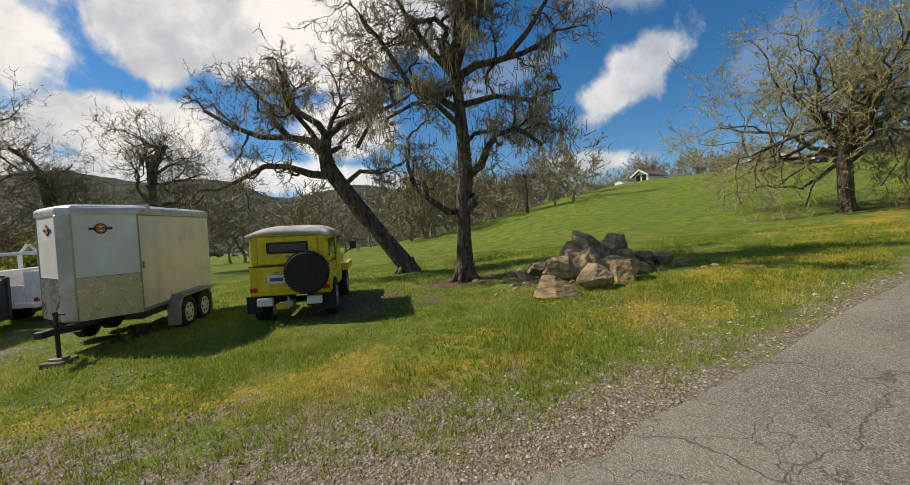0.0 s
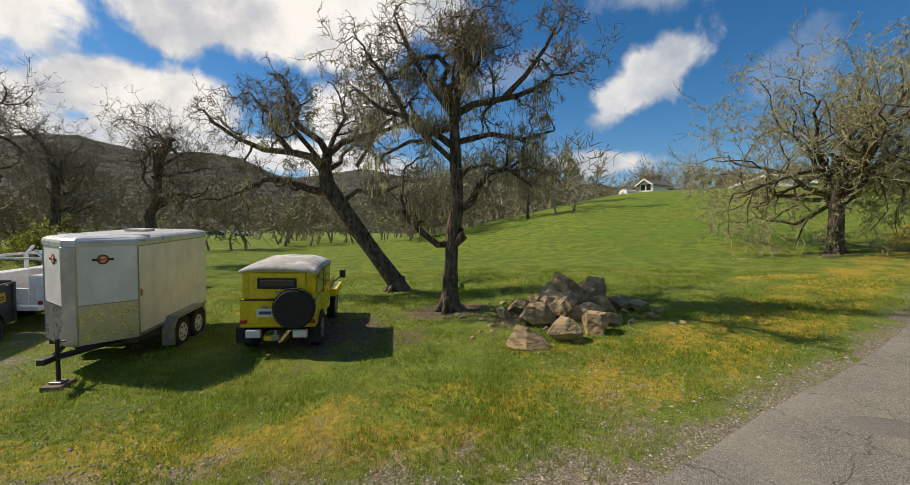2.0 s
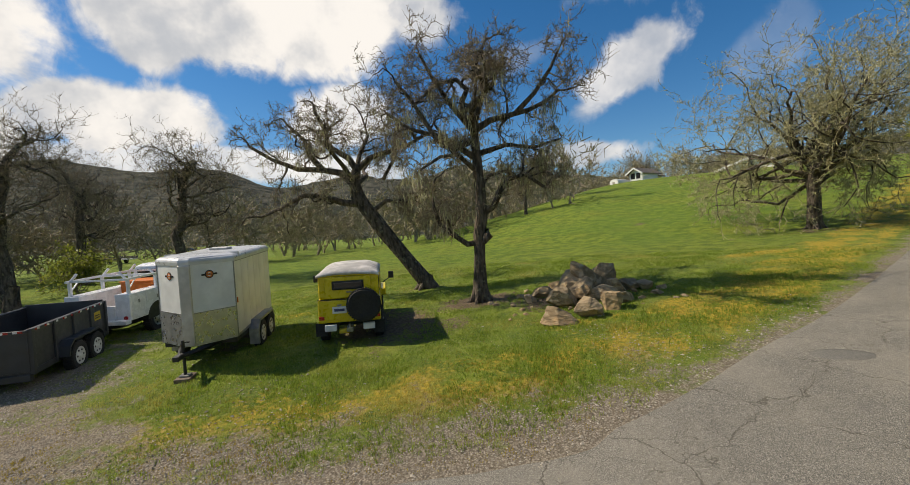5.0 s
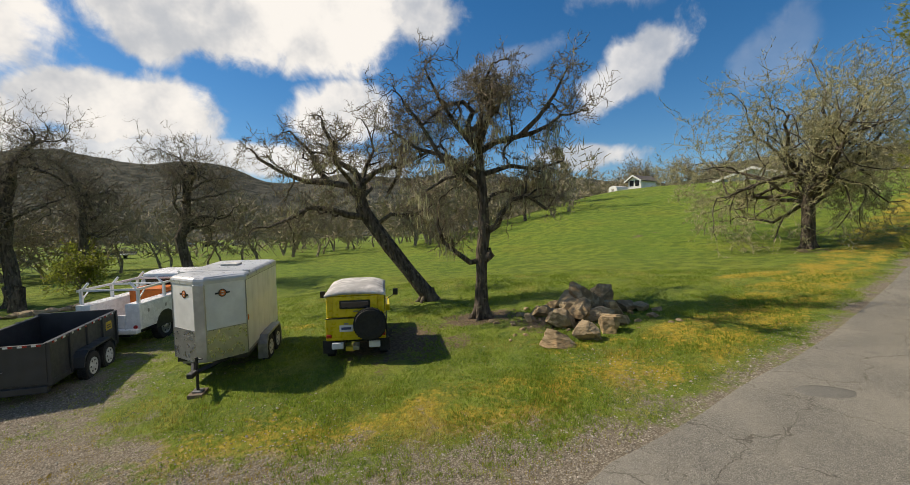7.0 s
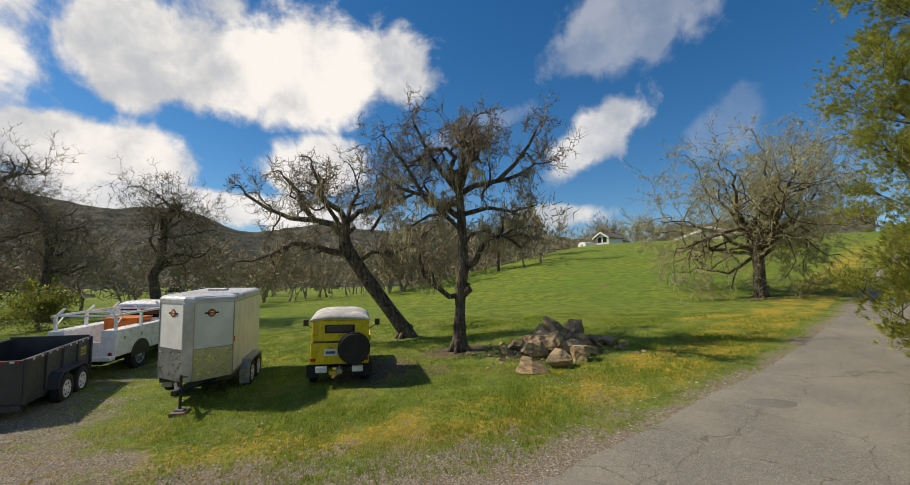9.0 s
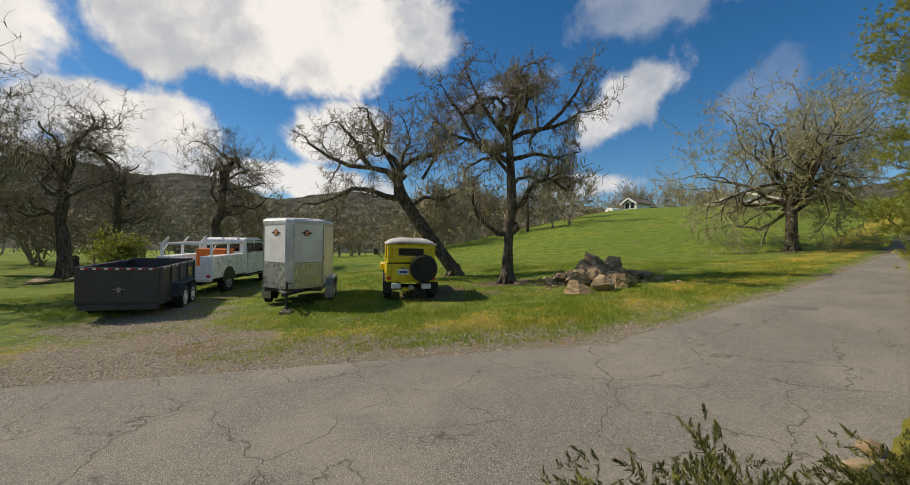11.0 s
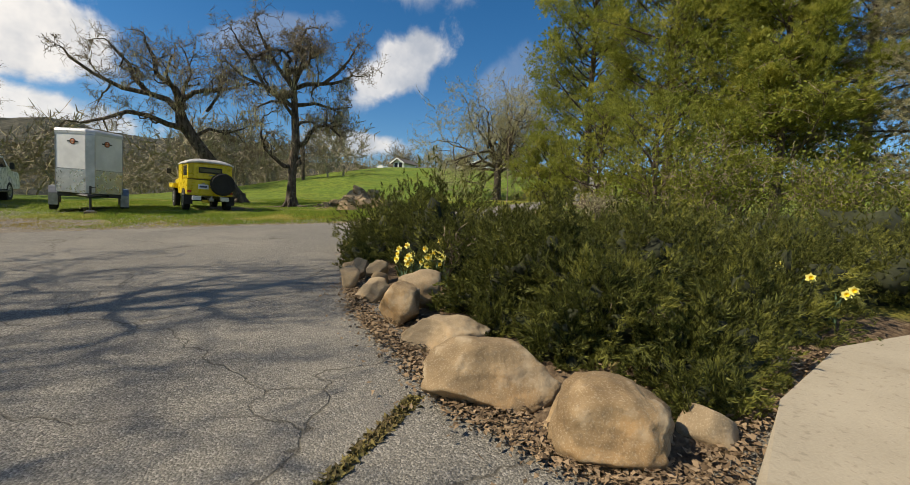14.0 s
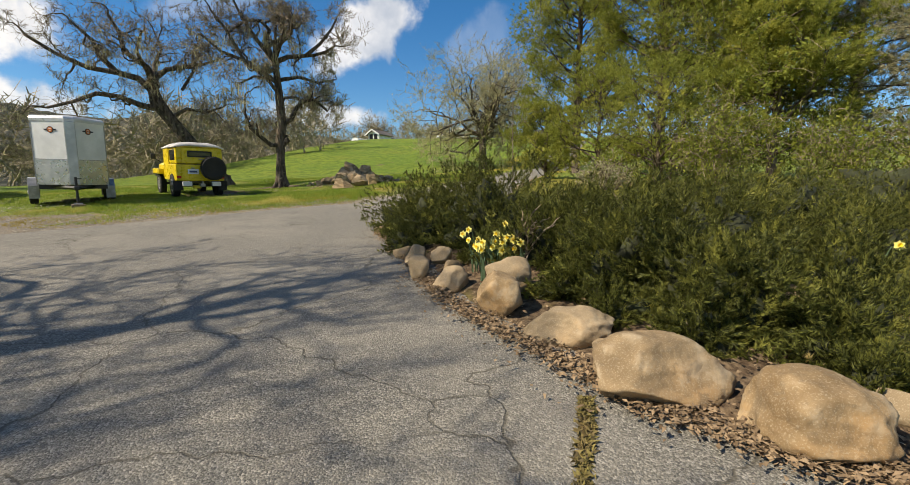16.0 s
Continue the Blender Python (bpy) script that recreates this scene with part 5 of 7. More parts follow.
    part("rear_door", box(-w * 0.93, w * 0.93, L, L + 0.02, zb + 0.05, zt - 0.15, 0.006), M_WHITE, t)
    b = tagged(part("wooden_block", box(-0.14, 0.14, -0.2, 0.2, -0.02, 0.09, 0.012), M_WOOD), "weathered wooden block under the trailer jack", "block")
    b.matrix_basis = m @ pose(0.0, -0.3, 0.0)
    return t


# ---- the charcoal dump trailer ----
def dump_trailer(m, w, L, zb, zt):
    t = thing("dump_trailer", m, "charcoal steel dump trailer with red and white reflector tape", "trailer")
    part("floor", box(-w, w, 0, L, zb, zb + 0.08), M_CHARCOAL, t)
    part("front_wall", box(-w, w, L - 0.05, L, zb + 0.08, zt + 0.05, 0.01), M_CHARCOAL, t)
    for s in (-1, 1):
        part("side_wall", box(s * w - 0.025, s * w + 0.025, 0.05, L - 0.05, zb + 0.08, zt - 0.05, 0.006), M_CHARCOAL, t)
        part("top_rail", box(s * w - 0.05, s * w + 0.05, 0.0, L, zt - 0.06, zt, 0.01), M_CHARCOAL, t)
        part("bottom_rail", box(s * w - 0.05, s * w + 0.05, 0.0, L, zb - 0.02, zb + 0.1, 0.01), M_CHARCOAL, t)
        for k in range(5):
            y = 0.03 + (L - 0.06) * k / 4
            part("post", box(s * (w + 0.03) - 0.04, s * (w + 0.03) + 0.04, y - 0.045, y + 0.045, zb, zt + 0.01, 0.008), M_CHARCOAL, t)
        for k in range(9):
            y = 0.2 + (L - 0.5) * k / 8
            part("reflector", box(s * (w + 0.05), s * (w + 0.053), y - 0.07, y + 0.0, zt - 0.05, zt - 0.008), M_RED, t)
            part("reflector", box(s * (w + 0.05), s * (w + 0.053), y + 0.0, y + 0.09, zt - 0.05, zt - 0.008), M_TAPE, t)
        ym = L * 0.52
        k = bmesh.new()
        prof = [(-0.84, 0.44), (-0.78, 0.66), (-0.6, 0.78), (0.6, 0.78), (0.78, 0.66), (0.84, 0.44), (0.8, 0.44), (0.75, 0.63), (0.58, 0.74), (-0.58, 0.74), (-0.75, 0.63), (-0.8, 0.44)]
        a = [k.verts.new((s * (w + 0.02), ym + y, z)) for y, z in prof]
        b = [k.verts.new((s * (w + 0.27), ym + y, z)) for y, z in prof]
        n = len(prof)
        for i in range(n):
            k.faces.new((a[i], a[(i + 1) % n], b[(i + 1) % n], b[i]))
        for i in range(5):
            k.faces.new((b[i], b[i + 1], b[10 - i], b[11 - i]))
        bmesh.ops.recalc_face_normals(k, faces=k.faces)
        part("mudguard", k, M_CHARCOAL, t)
        for o in (-0.41, 0.41):
            wheel(t, s * (w + 0.18), ym + o, 0.35, 0.21, M_RIM, s)
        part("warning_sticker", box(s * (w + 0.026), s * (w + 0.029), L - 0.6, L - 0.28, zt - 0.42, zt - 0.2), M_STICKER, t, "yellow warning sticker with dark bars")
        for q in (0.05, 0.11):
            part("sticker_bar", box(s * (w + 0.029), s * (w + 0.031), L - 0.56, L - 0.32, zt - 0.42 + q, zt - 0.39 + q), M_BLACK, t)
    gate = part("tailgate", box(-w, w, -0.03, 0.02, zb + 0.05, zt - 0.03, 0.008), M_CHARCOAL, t, "charcoal steel tailgate")
    part("gate_rail", box(-w, w, -0.05, 0.0, zt - 0.07, zt - 0.01, 0.008), M_CHARCOAL, gate)
    for k in range(7):
        x = -w + 0.14 + (2 * w - 0.28) * k / 6
        part("reflector", box(x - 0.08, x + 0.0, -0.054, -0.05, zt - 0.06, zt - 0.02), M_TAPE, gate)
        part("reflector", box(x + 0.0, x + 0.08, -0.054, -0.05, zt - 0.06, zt - 0.02), M_RED, gate)
    part("latch", add_rod(add_box(bmesh.new(), -0.04, 0.04, -0.07, -0.03, zb + 0.3, zb + 0.42, 0.01), (-0.12, -0.06, zb + 0.37), (0.12, -0.06, zb + 0.37), 0.012, 8), M_STEEL, gate)
    part("rear_bar", box(-w, w, -0.06, 0.06, zb - 0.14, zb - 0.0, 0.012), M_CHARCOAL, t)
    bm = add_box(add_box(bmesh.new(), -0.5, -0.4, 0.1, L, zb - 0.16, zb), 0.4, 0.5, 0.1, L, zb - 0.16, zb)
    for s in (-1, 1):
        add_rod(bm, (s * 0.5, L, zb - 0.08), (0, L + 1.1, zb - 0.06), 0.05, 4)
    part("chassis", bm, M_BLACK, t)
    part("hydraulic_box", box(-0.35, 0.35, L + 0.02, L + 0.4, zb - 0.02, zb + 0.4, 0.02), M_CHARCOAL, t)
    part("jack", add_rod(bmesh.new(), (0.12, L + 0.8, 0.0), (0.12, L + 0.8, zb + 0.4), 0.035, 10), M_BLACK, t)
    return t


# ---- the white service truck ----
def service_truck(m, w):
    t = thing("service_truck", m, "white utility truck with tool boxes, ladder rack and orange chest", "truck")
    zt, zb, yb = 1.33, 0.55, 2.55
    for s in (-1, 1):
        b = part("tool_box", box(s * w if s < 0 else w - 0.42, -w + 0.42 if s < 0 else w, 0, yb, zb + 0.03, zt, 0.02), M_TRUCK, t, "white side tool box")
        for y0, y1, z0 in ((0.08, 0.62, 0.62), (0.66, 1.66, 1.0), (1.72, 2.48, 0.62)):
            d = part("box_door", box(s * w - 0.004, s * w + 0.014, y0, y1, z0, zt - 0.06, 0.008), M_TRUCK, b)
            part("door_latch", box(s * (w + 0.014) - 0.006, s * (w + 0.014) + 0.006, (y0 + y1) / 2 - 0.035, (y0 + y1) / 2 + 0.035, zt - 0.3, zt - 0.2, 0.003), M_STEEL, d)
        bm = bmesh.new()
        prof = [(0.48 * math.cos(a), 0.48 * math.sin(a)) for a in [math.pi * k / 12 for k in range(13)]]
        c = [bm.verts.new((s * (w + 0.006), 1.16 + y, 0.45 + z)) for y, z in prof]
        e = [bm.verts.new((s * (w - 0.3), 1.16 + y, 0.45 + z)) for y, z in prof]
        for i in range(12):
            bm.faces.new((c[i], c[i + 1], e[i + 1], e[i]))
        bm.faces.new(c + [])
        bmesh.ops.recalc_face_normals(bm, faces=bm.faces)
        part("wheel_arch", bm, M_BLACK, t)
        part("tail_light", add_rod(bmesh.new(), (s * (w - 0.14), 0.0, 0.66), (s * (w - 0.14), -0.03, 0.66), 0.055, 14), M_RED, t, "round red tail light")
        wheel(t, s * (w - 0.12), 1.16, 0.4, 0.24, M_STEEL, s)
        wheel(t, s * (w - 0.14), 4.75, 0.4, 0.24, M_STEEL, s)
    part("bed_floor", box(-w + 0.4, w - 0.4, 0, yb, zb + 0.02, zb + 0.1), M_TRUCK, t)
    part("tailgate", box(-w + 0.42, w - 0.42, -0.02, 0.03, zb + 0.08, zt - 0.32, 0.01), M_TRUCK, t)
    part("rear_bumper", box(-w, w, -0.22, -0.0, zb - 0.05, zb + 0.07, 0.02), M_TRUCK, t, "white step bumper")
    plate_bars(t, 0.0, -0.225, zb - 0.05, 0.3, 0.12)
    # cab
    bm = bmesh.new()
    prof = [(yb + 0.03, 0.55), (yb + 0.03, 1.32), (yb + 0.16, 1.86), (yb + 0.5, 1.92), (yb + 1.5, 1.9), (yb + 1.85, 1.82), (yb + 2.35, 1.3), (yb + 2.5, 1.24), (yb + 3.3, 1.18), (yb + 3.45, 1.05), (yb + 3.5, 0.6), (yb + 3.45, 0.5), (yb + 0.1, 0.5)]
    a = [bm.verts.new((-w * (0.97 if z < 1.35 else 0.84), y, z)) for y, z in prof]
    b = [bm.verts.new((w * (0.97 if z < 1.35 else 0.84), y, z)) for y, z in prof]
    n = len(prof)
    bm.faces.new(a)
    bm.faces.new(b[::-1])
    for i in range(n):
        bm.faces.new((a[(i + 1) % n], a[i], b[i], b[(i + 1) % n]))
    bmesh.ops.recalc_face_normals(bm, faces=bm.faces)
    bmesh.ops.bevel(bm, geom=list(bm.edges), offset=0.03, segments=2, affect="EDGES", profile=0.5)
    part("cab", bm, M_TRUCK, t, "white crew cab")
    part("rear_window", box(-0.62, 0.62, yb + 0.06, yb + 0.1, 1.4, 1.76, 0.01), M_GLASS, t).matrix_basis = Matrix.Translation((0, -0.02, 0))
    for s in (-1, 1):
        for y0, y1 in ((yb + 0.28, yb + 0.95), (yb + 1.05, yb + 1.85)):
            bm = bmesh.new()
            pts = [(s * w * 0.965, y0, 1.36), (s * w * 0.965, y1, 1.36), (s * w * 0.86, y1 - 0.06, 1.8), (s * w * 0.86, y0 + 0.04, 1.8)]
            vs = [bm.verts.new((x + s * 0.012, y, z)) for x, y, z in pts] + [bm.verts.new((x - s * 0.02, y, z)) for x, y, z in pts]
            for f in ((0, 1, 2, 3), (7, 6, 5, 4), (0, 4, 5, 1), (1, 5, 6, 2), (2, 6, 7, 3), (3, 7, 4, 0)):
                bm.faces.new([vs[i] for i in f])
            bmesh.ops.recalc_face_normals(bm, faces=bm.faces)
            part("side_window", bm, M_GLASS, t)
            part("cab_door", box(s * w * 0.97 - 0.004, s * w * 0.97 + 0.01, y0 - 0.06, y1 + 0.02, 0.62, 1.32, 0.006), M_TRUCK, t)
        part("mirror", box(s * (w + 0.12) - 0.07, s * (w + 0.12) + 0.07, yb + 1.9, yb + 1.98, 1.3, 1.55, 0.02), M_BLACK, t)
        part("running_board", box(s * w - 0.1, s * w + 0.06, yb + 0.15, yb + 2.0, 0.42, 0.47, 0.01), M_BLACK, t)
    part("windscreen", box(-0.75, 0.75, yb + 2.02, yb + 2.06, 1.36, 1.76, 0.01), M_GLASS, t)
    # ladder rack
    bm = bmesh.new()
    for s in (-1, 1):
        for y in (0.12, 1.3, yb - 0.08):
            add_box(bm, s * (w - 0.1) - 0.035, s * (w - 0.1) + 0.035, y - 0.035, y + 0.035, zt, zt + 0.42)
            add_rod(bm, (s * (w - 0.1), y, zt + 0.38), (s * (w - 0.32), y, zt + 0.62), 0.035, 6)
        add_box(bm, s * (w - 0.1) - 0.03, s * (w - 0.1) + 0.03, 0.0, yb + 1.7, zt + 0.38, zt + 0.44)
        add_rod(bm, (s * (w - 0.1), 0.1, zt + 0.1), (s * (w - 0.1), 0.45, zt + 0.4), 0.02, 6)
    for y in (0.12, 1.3, yb - 0.08, yb + 1.6):
        add_box(bm, -w + 0.1, w - 0.1, y - 0.03, y + 0.03, zt + 0.38, zt + 0.43)
    part("ladder_rack", bm, M_TRUCK, t, "white tube ladder rack")
    part("chassis", box(-0.5, 0.5, 0.1, 5.6, 0.35, 0.55), M_BLACK, t)
    c = tagged(part("tool_chest", box(-0.5, 0.5, 1.6, 2.4, zb + 0.1, zt + 0.12, 0.03), M_ORANGE), "orange tool chest in the truck bed", "chest")
    c.matrix_basis = m
    part("chest_lid", box(-0.52, 0.52, 1.58, 2.42, zt + 0.12, zt + 0.17, 0.012), M_ORANGE, c)
    h = tagged(part("hose_coil", add_lathe(bmesh.new(), [(0.14, -0.05), (0.2, -0.06), (0.23, 0.0), (0.2, 0.06), (0.14, 0.05)], "Z", 20, (-0.1, 0.6, zb + 0.17)), M_BLACK), "coiled black hose lying in the truck bed", "hose")
    h.matrix_basis = m
    y = tagged(part("canister", add_lathe(bmesh.new(), [(0.1, 0), (0.11, 0.02), (0.11, 0.26), (0.06, 0.32), (0.03, 0.33), (0.03, 0.37)], "Z", 16, (0.3, 0.45, zb + 0.1)), M_STICKER), "yellow canister standing in the truck bed", "canister")
    y.matrix_basis = m
    return t


# ---- the parked vehicles ----
def ground_pose(x, y, turn):
    e = 1.2
    a = radians(turn)
    fx, fy = -math.sin(a), math.cos(a)
    pitch = math.degrees(math.atan2(gh(x + fx * e * 2, y + fy * e * 2) - gh(x, y), e * 2))
    return pose(x, y, gh(x, y), 0, 0, turn) @ pose(0, 0, 0, pitch * 0.9, 0, 0)


off_roader(ground_pose(-3.2, 7.66, 7.6))
cargo_trailer(ground_pose(-6.22, 6.66, 7.9), 0.755, 0.57, 3.45, 0.58, 2.34)
dump_trailer(ground_pose(-10.25, 6.5, 15.5), 0.84, 3.2, 0.37, 1.28)
service_truck(ground_pose(-10.75, 10.2, 0.0), 0.9)


# ---- rocks ----
def stone_material(name, a, b, stain):
    n = Nodes(name, 0.92, 0, 0.2)
    f = n.noise(3.0, 6, n.obj)
    c = n.mix(n.step(f, 0.35, 0.68), a, b)
    c = n.mix(n.step(n.noise(1.7, 3, n.obj), 0.5, 0.68, 0, 0.7), c, stain)
    # bedding bands of the sandstone
    c = n.mix(n.step(n.wave(2.2, 7.0, 4.0, n.obj, "Z"), 0.35, 0.75, 0, 0.4), c, tuple(q * 0.72 for q in a))
    c = n.mix(n.step(n.noise(24, 5, n.obj), 0.52, 0.72, 0, 0.5), c, (0.13, 0.10, 0.065))
    c = n.mix(n.step(n.rnd, 0.0, 1.0, 0, 0.35), c, (0.38, 0.32, 0.22))
    c = n.mix(n.step(n.noise(5.5, 6, n.obj), 0.52, 0.66, 0, 0.45), c, (0.50, 0.41, 0.28))
    c = n.mix(n.step(n.noise(2.4, 6, n.obj, 0.65, 1.2), 0.56, 0.62, 0, 0.55), c, (0.16, 0.12, 0.075))
    # grey-green algae in blotches
    c = n.mix(n.step(n.noise(3.6, 7, n.obj, 0.7, 0.6), 0.57, 0.72, 0, 0.35), c, (0.24, 0.20, 0.115))
    c = n.mix(n.step(n.noise(140, 3, n.obj), 0.5, 0.7, 0, 0.35), c, (0.50, 0.42, 0.29))
    n.bump(n.math("ADD", n.noise(7, 5, n.obj), n.math("MULTIPLY", n.noise(60, 5, n.obj), 0.25)), 0.55, 0.02)
    return n.done(c)


M_ROCK = stone_material("tan_sandstone", (0.19, 0.128, 0.066), (0.40, 0.285, 0.155), (0.36, 0.21, 0.085))
M_ROCK_DARK = stone_material("brown_sandstone", (0.28, 0.195, 0.105), (0.54, 0.40, 0.22), (0.46, 0.29, 0.12))


def rock_mesh(seed, sx, sy, sz, cuts=7, round_=0.55, sub=3):
    """A weathered block of those half sizes: a ball cut by planes, then worn."""
    r = random.Random(seed)
    bm = bmesh.new()
    bmesh.ops.create_icosphere(bm, subdivisions=sub, radius=1)
    planes = []
    for k in range(cuts):
        v = Vector((r.gauss(0, 1), r.gauss(0, 1), r.gauss(0, 0.8))).normalized()
        planes.append((v, r.uniform(round_, round_ + 0.3)))
    for v in bm.verts:
        p = v.co.copy()
        for nrm, d in planes:
            k = p.dot(nrm) - d
            if k > 0:
                p -= nrm * k * 0.97
        p *= 1 + 0.10 * noise.noise(p * 1.6 + Vector((seed, 0, 0))) + 0.06 * noise.noise(p * 3.7 + Vector((0, seed, 0))) + 0.035 * noise.noise(p * 9) + 0.012 * noise.noise(p * 24)
        v.co = p
    for i, size in enumerate((sx, sy, sz)):
        lo, hi = min(v.co[i] for v in bm.verts), max(v.co[i] for v in bm.verts)
        for v in bm.verts:
            v.co[i] = ((v.co[i] - lo) / (hi - lo) * 2 - 1) * size
    return bm


def rock(x, y, z, sx, sy, sz, turn, seed, label, group, mat=None, tilt=(0, 0), cuts=11, round_=0.40, smooth_=True):
    o = part("rock", rock_mesh(seed, sx, sy, sz, cuts, round_, 5 if sx > 0.26 else 4 if sx > 0.15 else 3 if sx > 0.1 else 2), mat or M_ROCK, None, "", smooth_)
    o.matrix_basis = pose(x, y, z, tilt[0], tilt[1], turn)
    return tagged(o, label, "rock", group)


PILE = [  # x, y, height of the middle, half sizes, turn, dark, tilt
    (1.54, 7.62, 1.36, 0.40, 0.30, 0.20, -8, 0, (0, 8)), (2.16, 7.70, 1.46, 0.26, 0.24, 0.27, 20, 0, (0, -10)),
    (1.95, 8.95, 1.55, 0.40, 0.34, 0.30, 30, 0, (10, 0)), (2.90, 8.12, 1.54, 0.26, 0.24, 0.26, 15, 1, (8, 14)),
    (2.46, 9.30, 1.66, 0.36, 0.30, 0.28, -12, 0, (0, -12)), (3.56, 9.60, 1.66, 0.27, 0.26, 0.24, 20, 1, (-10, 8)),
    (3.03, 10.10, 1.87, 0.50, 0.42, 0.40, -15, 0, (14, 12)), (3.61, 10.60, 1.90, 0.35, 0.32, 0.38, 70, 0, (0, -12)),
    (2.47, 10.15, 1.78, 0.22, 0.24, 0.35, 60, 1, (0, 10)), (2.56, 9.75, 1.72, 0.36, 0.22, 0.30, 10, 1, (0, 10)),
    (4.16, 10.08, 1.66, 0.29, 0.24, 0.19, 40, 0, (12, 10)), (4.54, 9.91, 1.64, 0.20, 0.19, 0.17, 80, 1, (0, 0)),
    (4.56, 9.17, 1.54, 0.18, 0.14, 0.08, 25, 0, (0, 12)), (1.26, 9.83, 1.41, 0.18, 0.15, 0.14, 60, 1, (0, 0)),
    (2.29, 10.86, 1.57, 0.21, 0.20, 0.19, 10, 1, (0, 0)), (1.75, 10.29, 1.50, 0.28, 0.20, 0.19, 20, 1, (0, 0)),
    (3.35, 8.85, 1.50, 0.42, 0.34, 0.18, 70, 1, (0, 6)), (3.05, 9.35, 1.56, 0.45, 0.35, 0.24, 30, 1, (0, 0)),
    (1.15, 10.5, 1.38, 0.13, 0.11, 0.10, 20, 1, (0, 0)), (1.45, 9.55, 1.36, 0.07, 0.06, 0.05, 45, 0, (0, 0)),
    (4.95, 9.75, 1.58, 0.13, 0.11, 0.09, 30, 1, (0, 0)), (2.05, 10.5, 1.46, 0.16, 0.13, 0.12, 70, 1, (0, 0)),
]
for k, (x, y, z, sx, sy, sz, a, dk, tl) in enumerate(PILE):
    rock(x + 0.1, y, z, sx * 1.2, sy * 1.2, sz * 1.15, a, 100 + k, "brown sandstone boulder in the pile" if dk else "tan sandstone boulder in the pile beside the oak", "boulder pile", M_ROCK_DARK if dk else M_ROCK, tl, smooth_=False)
for k in range(46):
    a, d = random.uniform(0, 6.28), random.uniform(0.4, 2.4)
    x, y = 2.4 + d * math.cos(a) * 1.3, 9.6 + d * math.sin(a) * 0.9
    s = random.uniform(0.03, 0.09)
    rock(x, y, gh(x, y) + s * 0.3, s * 1.3, s, s * 0.8, random.uniform(0, 360), 300 + k % 9, "small loose stone beside the boulder pile", "loose stones by the pile", M_ROCK_DARK if k % 2 else M_ROCK, cuts=4)

# ---- planting bed: soil mound, border stones, leaf litter ----
BED = [(-0.9, -1.55), (-1.6, -2.2), (-1.9, -3.1), (-2.2, -4.2), (-2.5, -5.0), (-2.72, -5.7), (-2.8, -6.4), (-2.82, -7.0), (-2.88, -7.65), (-2.78, -8.15), (-2.64, -8.58), (-2.46, -8.74), (-1.6, -8.47), (-0.4, -8.3), (0.5, -8.52), (3.0, -9.15),
       (7.0, -9.0), (9.8, -5.0), (9.5, 0.0), (9.3, 4.5), (4.6, 1.4), (2.8, 0.1), (0.6, -1.3), (-0.3, -1.95)]


def bed_height(x, y):
    d = seg_dist(x, y, BED + BED[:1])
    return gh(x, y) + 0.035 + 0.17 * smooth(0, 1.6, d)


def make_bed():
    bm = bmesh.new()
    vs = [bm.verts.new((x, y, 0)) for x, y in BED]
    bm.faces.new(vs)
    bmesh.ops.triangulate(bm, faces=bm.faces)
    for k in range(12):
        es = [e for e in bm.edges if e.calc_length() > 0.45]
        if not es:
            break
        bmesh.ops.subdivide_edges(bm, edges=es, cuts=1)
        bmesh.ops.triangulate(bm, faces=[f for f in bm.faces if len(f.verts) > 3])
    for v in bm.verts:
        rim = seg_dist(v.co.x, v.co.y, BED + BED[:1])
        v.co.z = bed_height(v.co.x, v.co.y) + 0.03 * noise.noise(v.co * 3) - (0.06 if rim < 0.02 else 0)
    bmesh.ops.recalc_face_normals(bm, faces=bm.faces)
    n = Nodes("bed_soil", 0.97, 0, 0.1)
    c = n.mix(n.step(n.noise(18, 5), 0.3, 0.7), (0.075, 0.05, 0.032), (0.20, 0.145, 0.09))
    weeds = n.step(n.math("ADD", n.step(n.axis(0), 0.3, 2.0, 0, 0.5), n.noise(1.4, 5)), 0.62, 0.86)
    c = n.mix(weeds, c, n.mix(n.noise(12, 4), (0.085, 0.10, 0.02), (0.24, 0.205, 0.04)))
    n.bump(n.noise(30, 5), 0.9, 0.03)
    o = part("planting_bed", bm, n.done(c), None, "", True)
    tagged(o, "planting bed of brown soil with leaf litter and weeds", "flower bed", kind="structure")


make_bed()

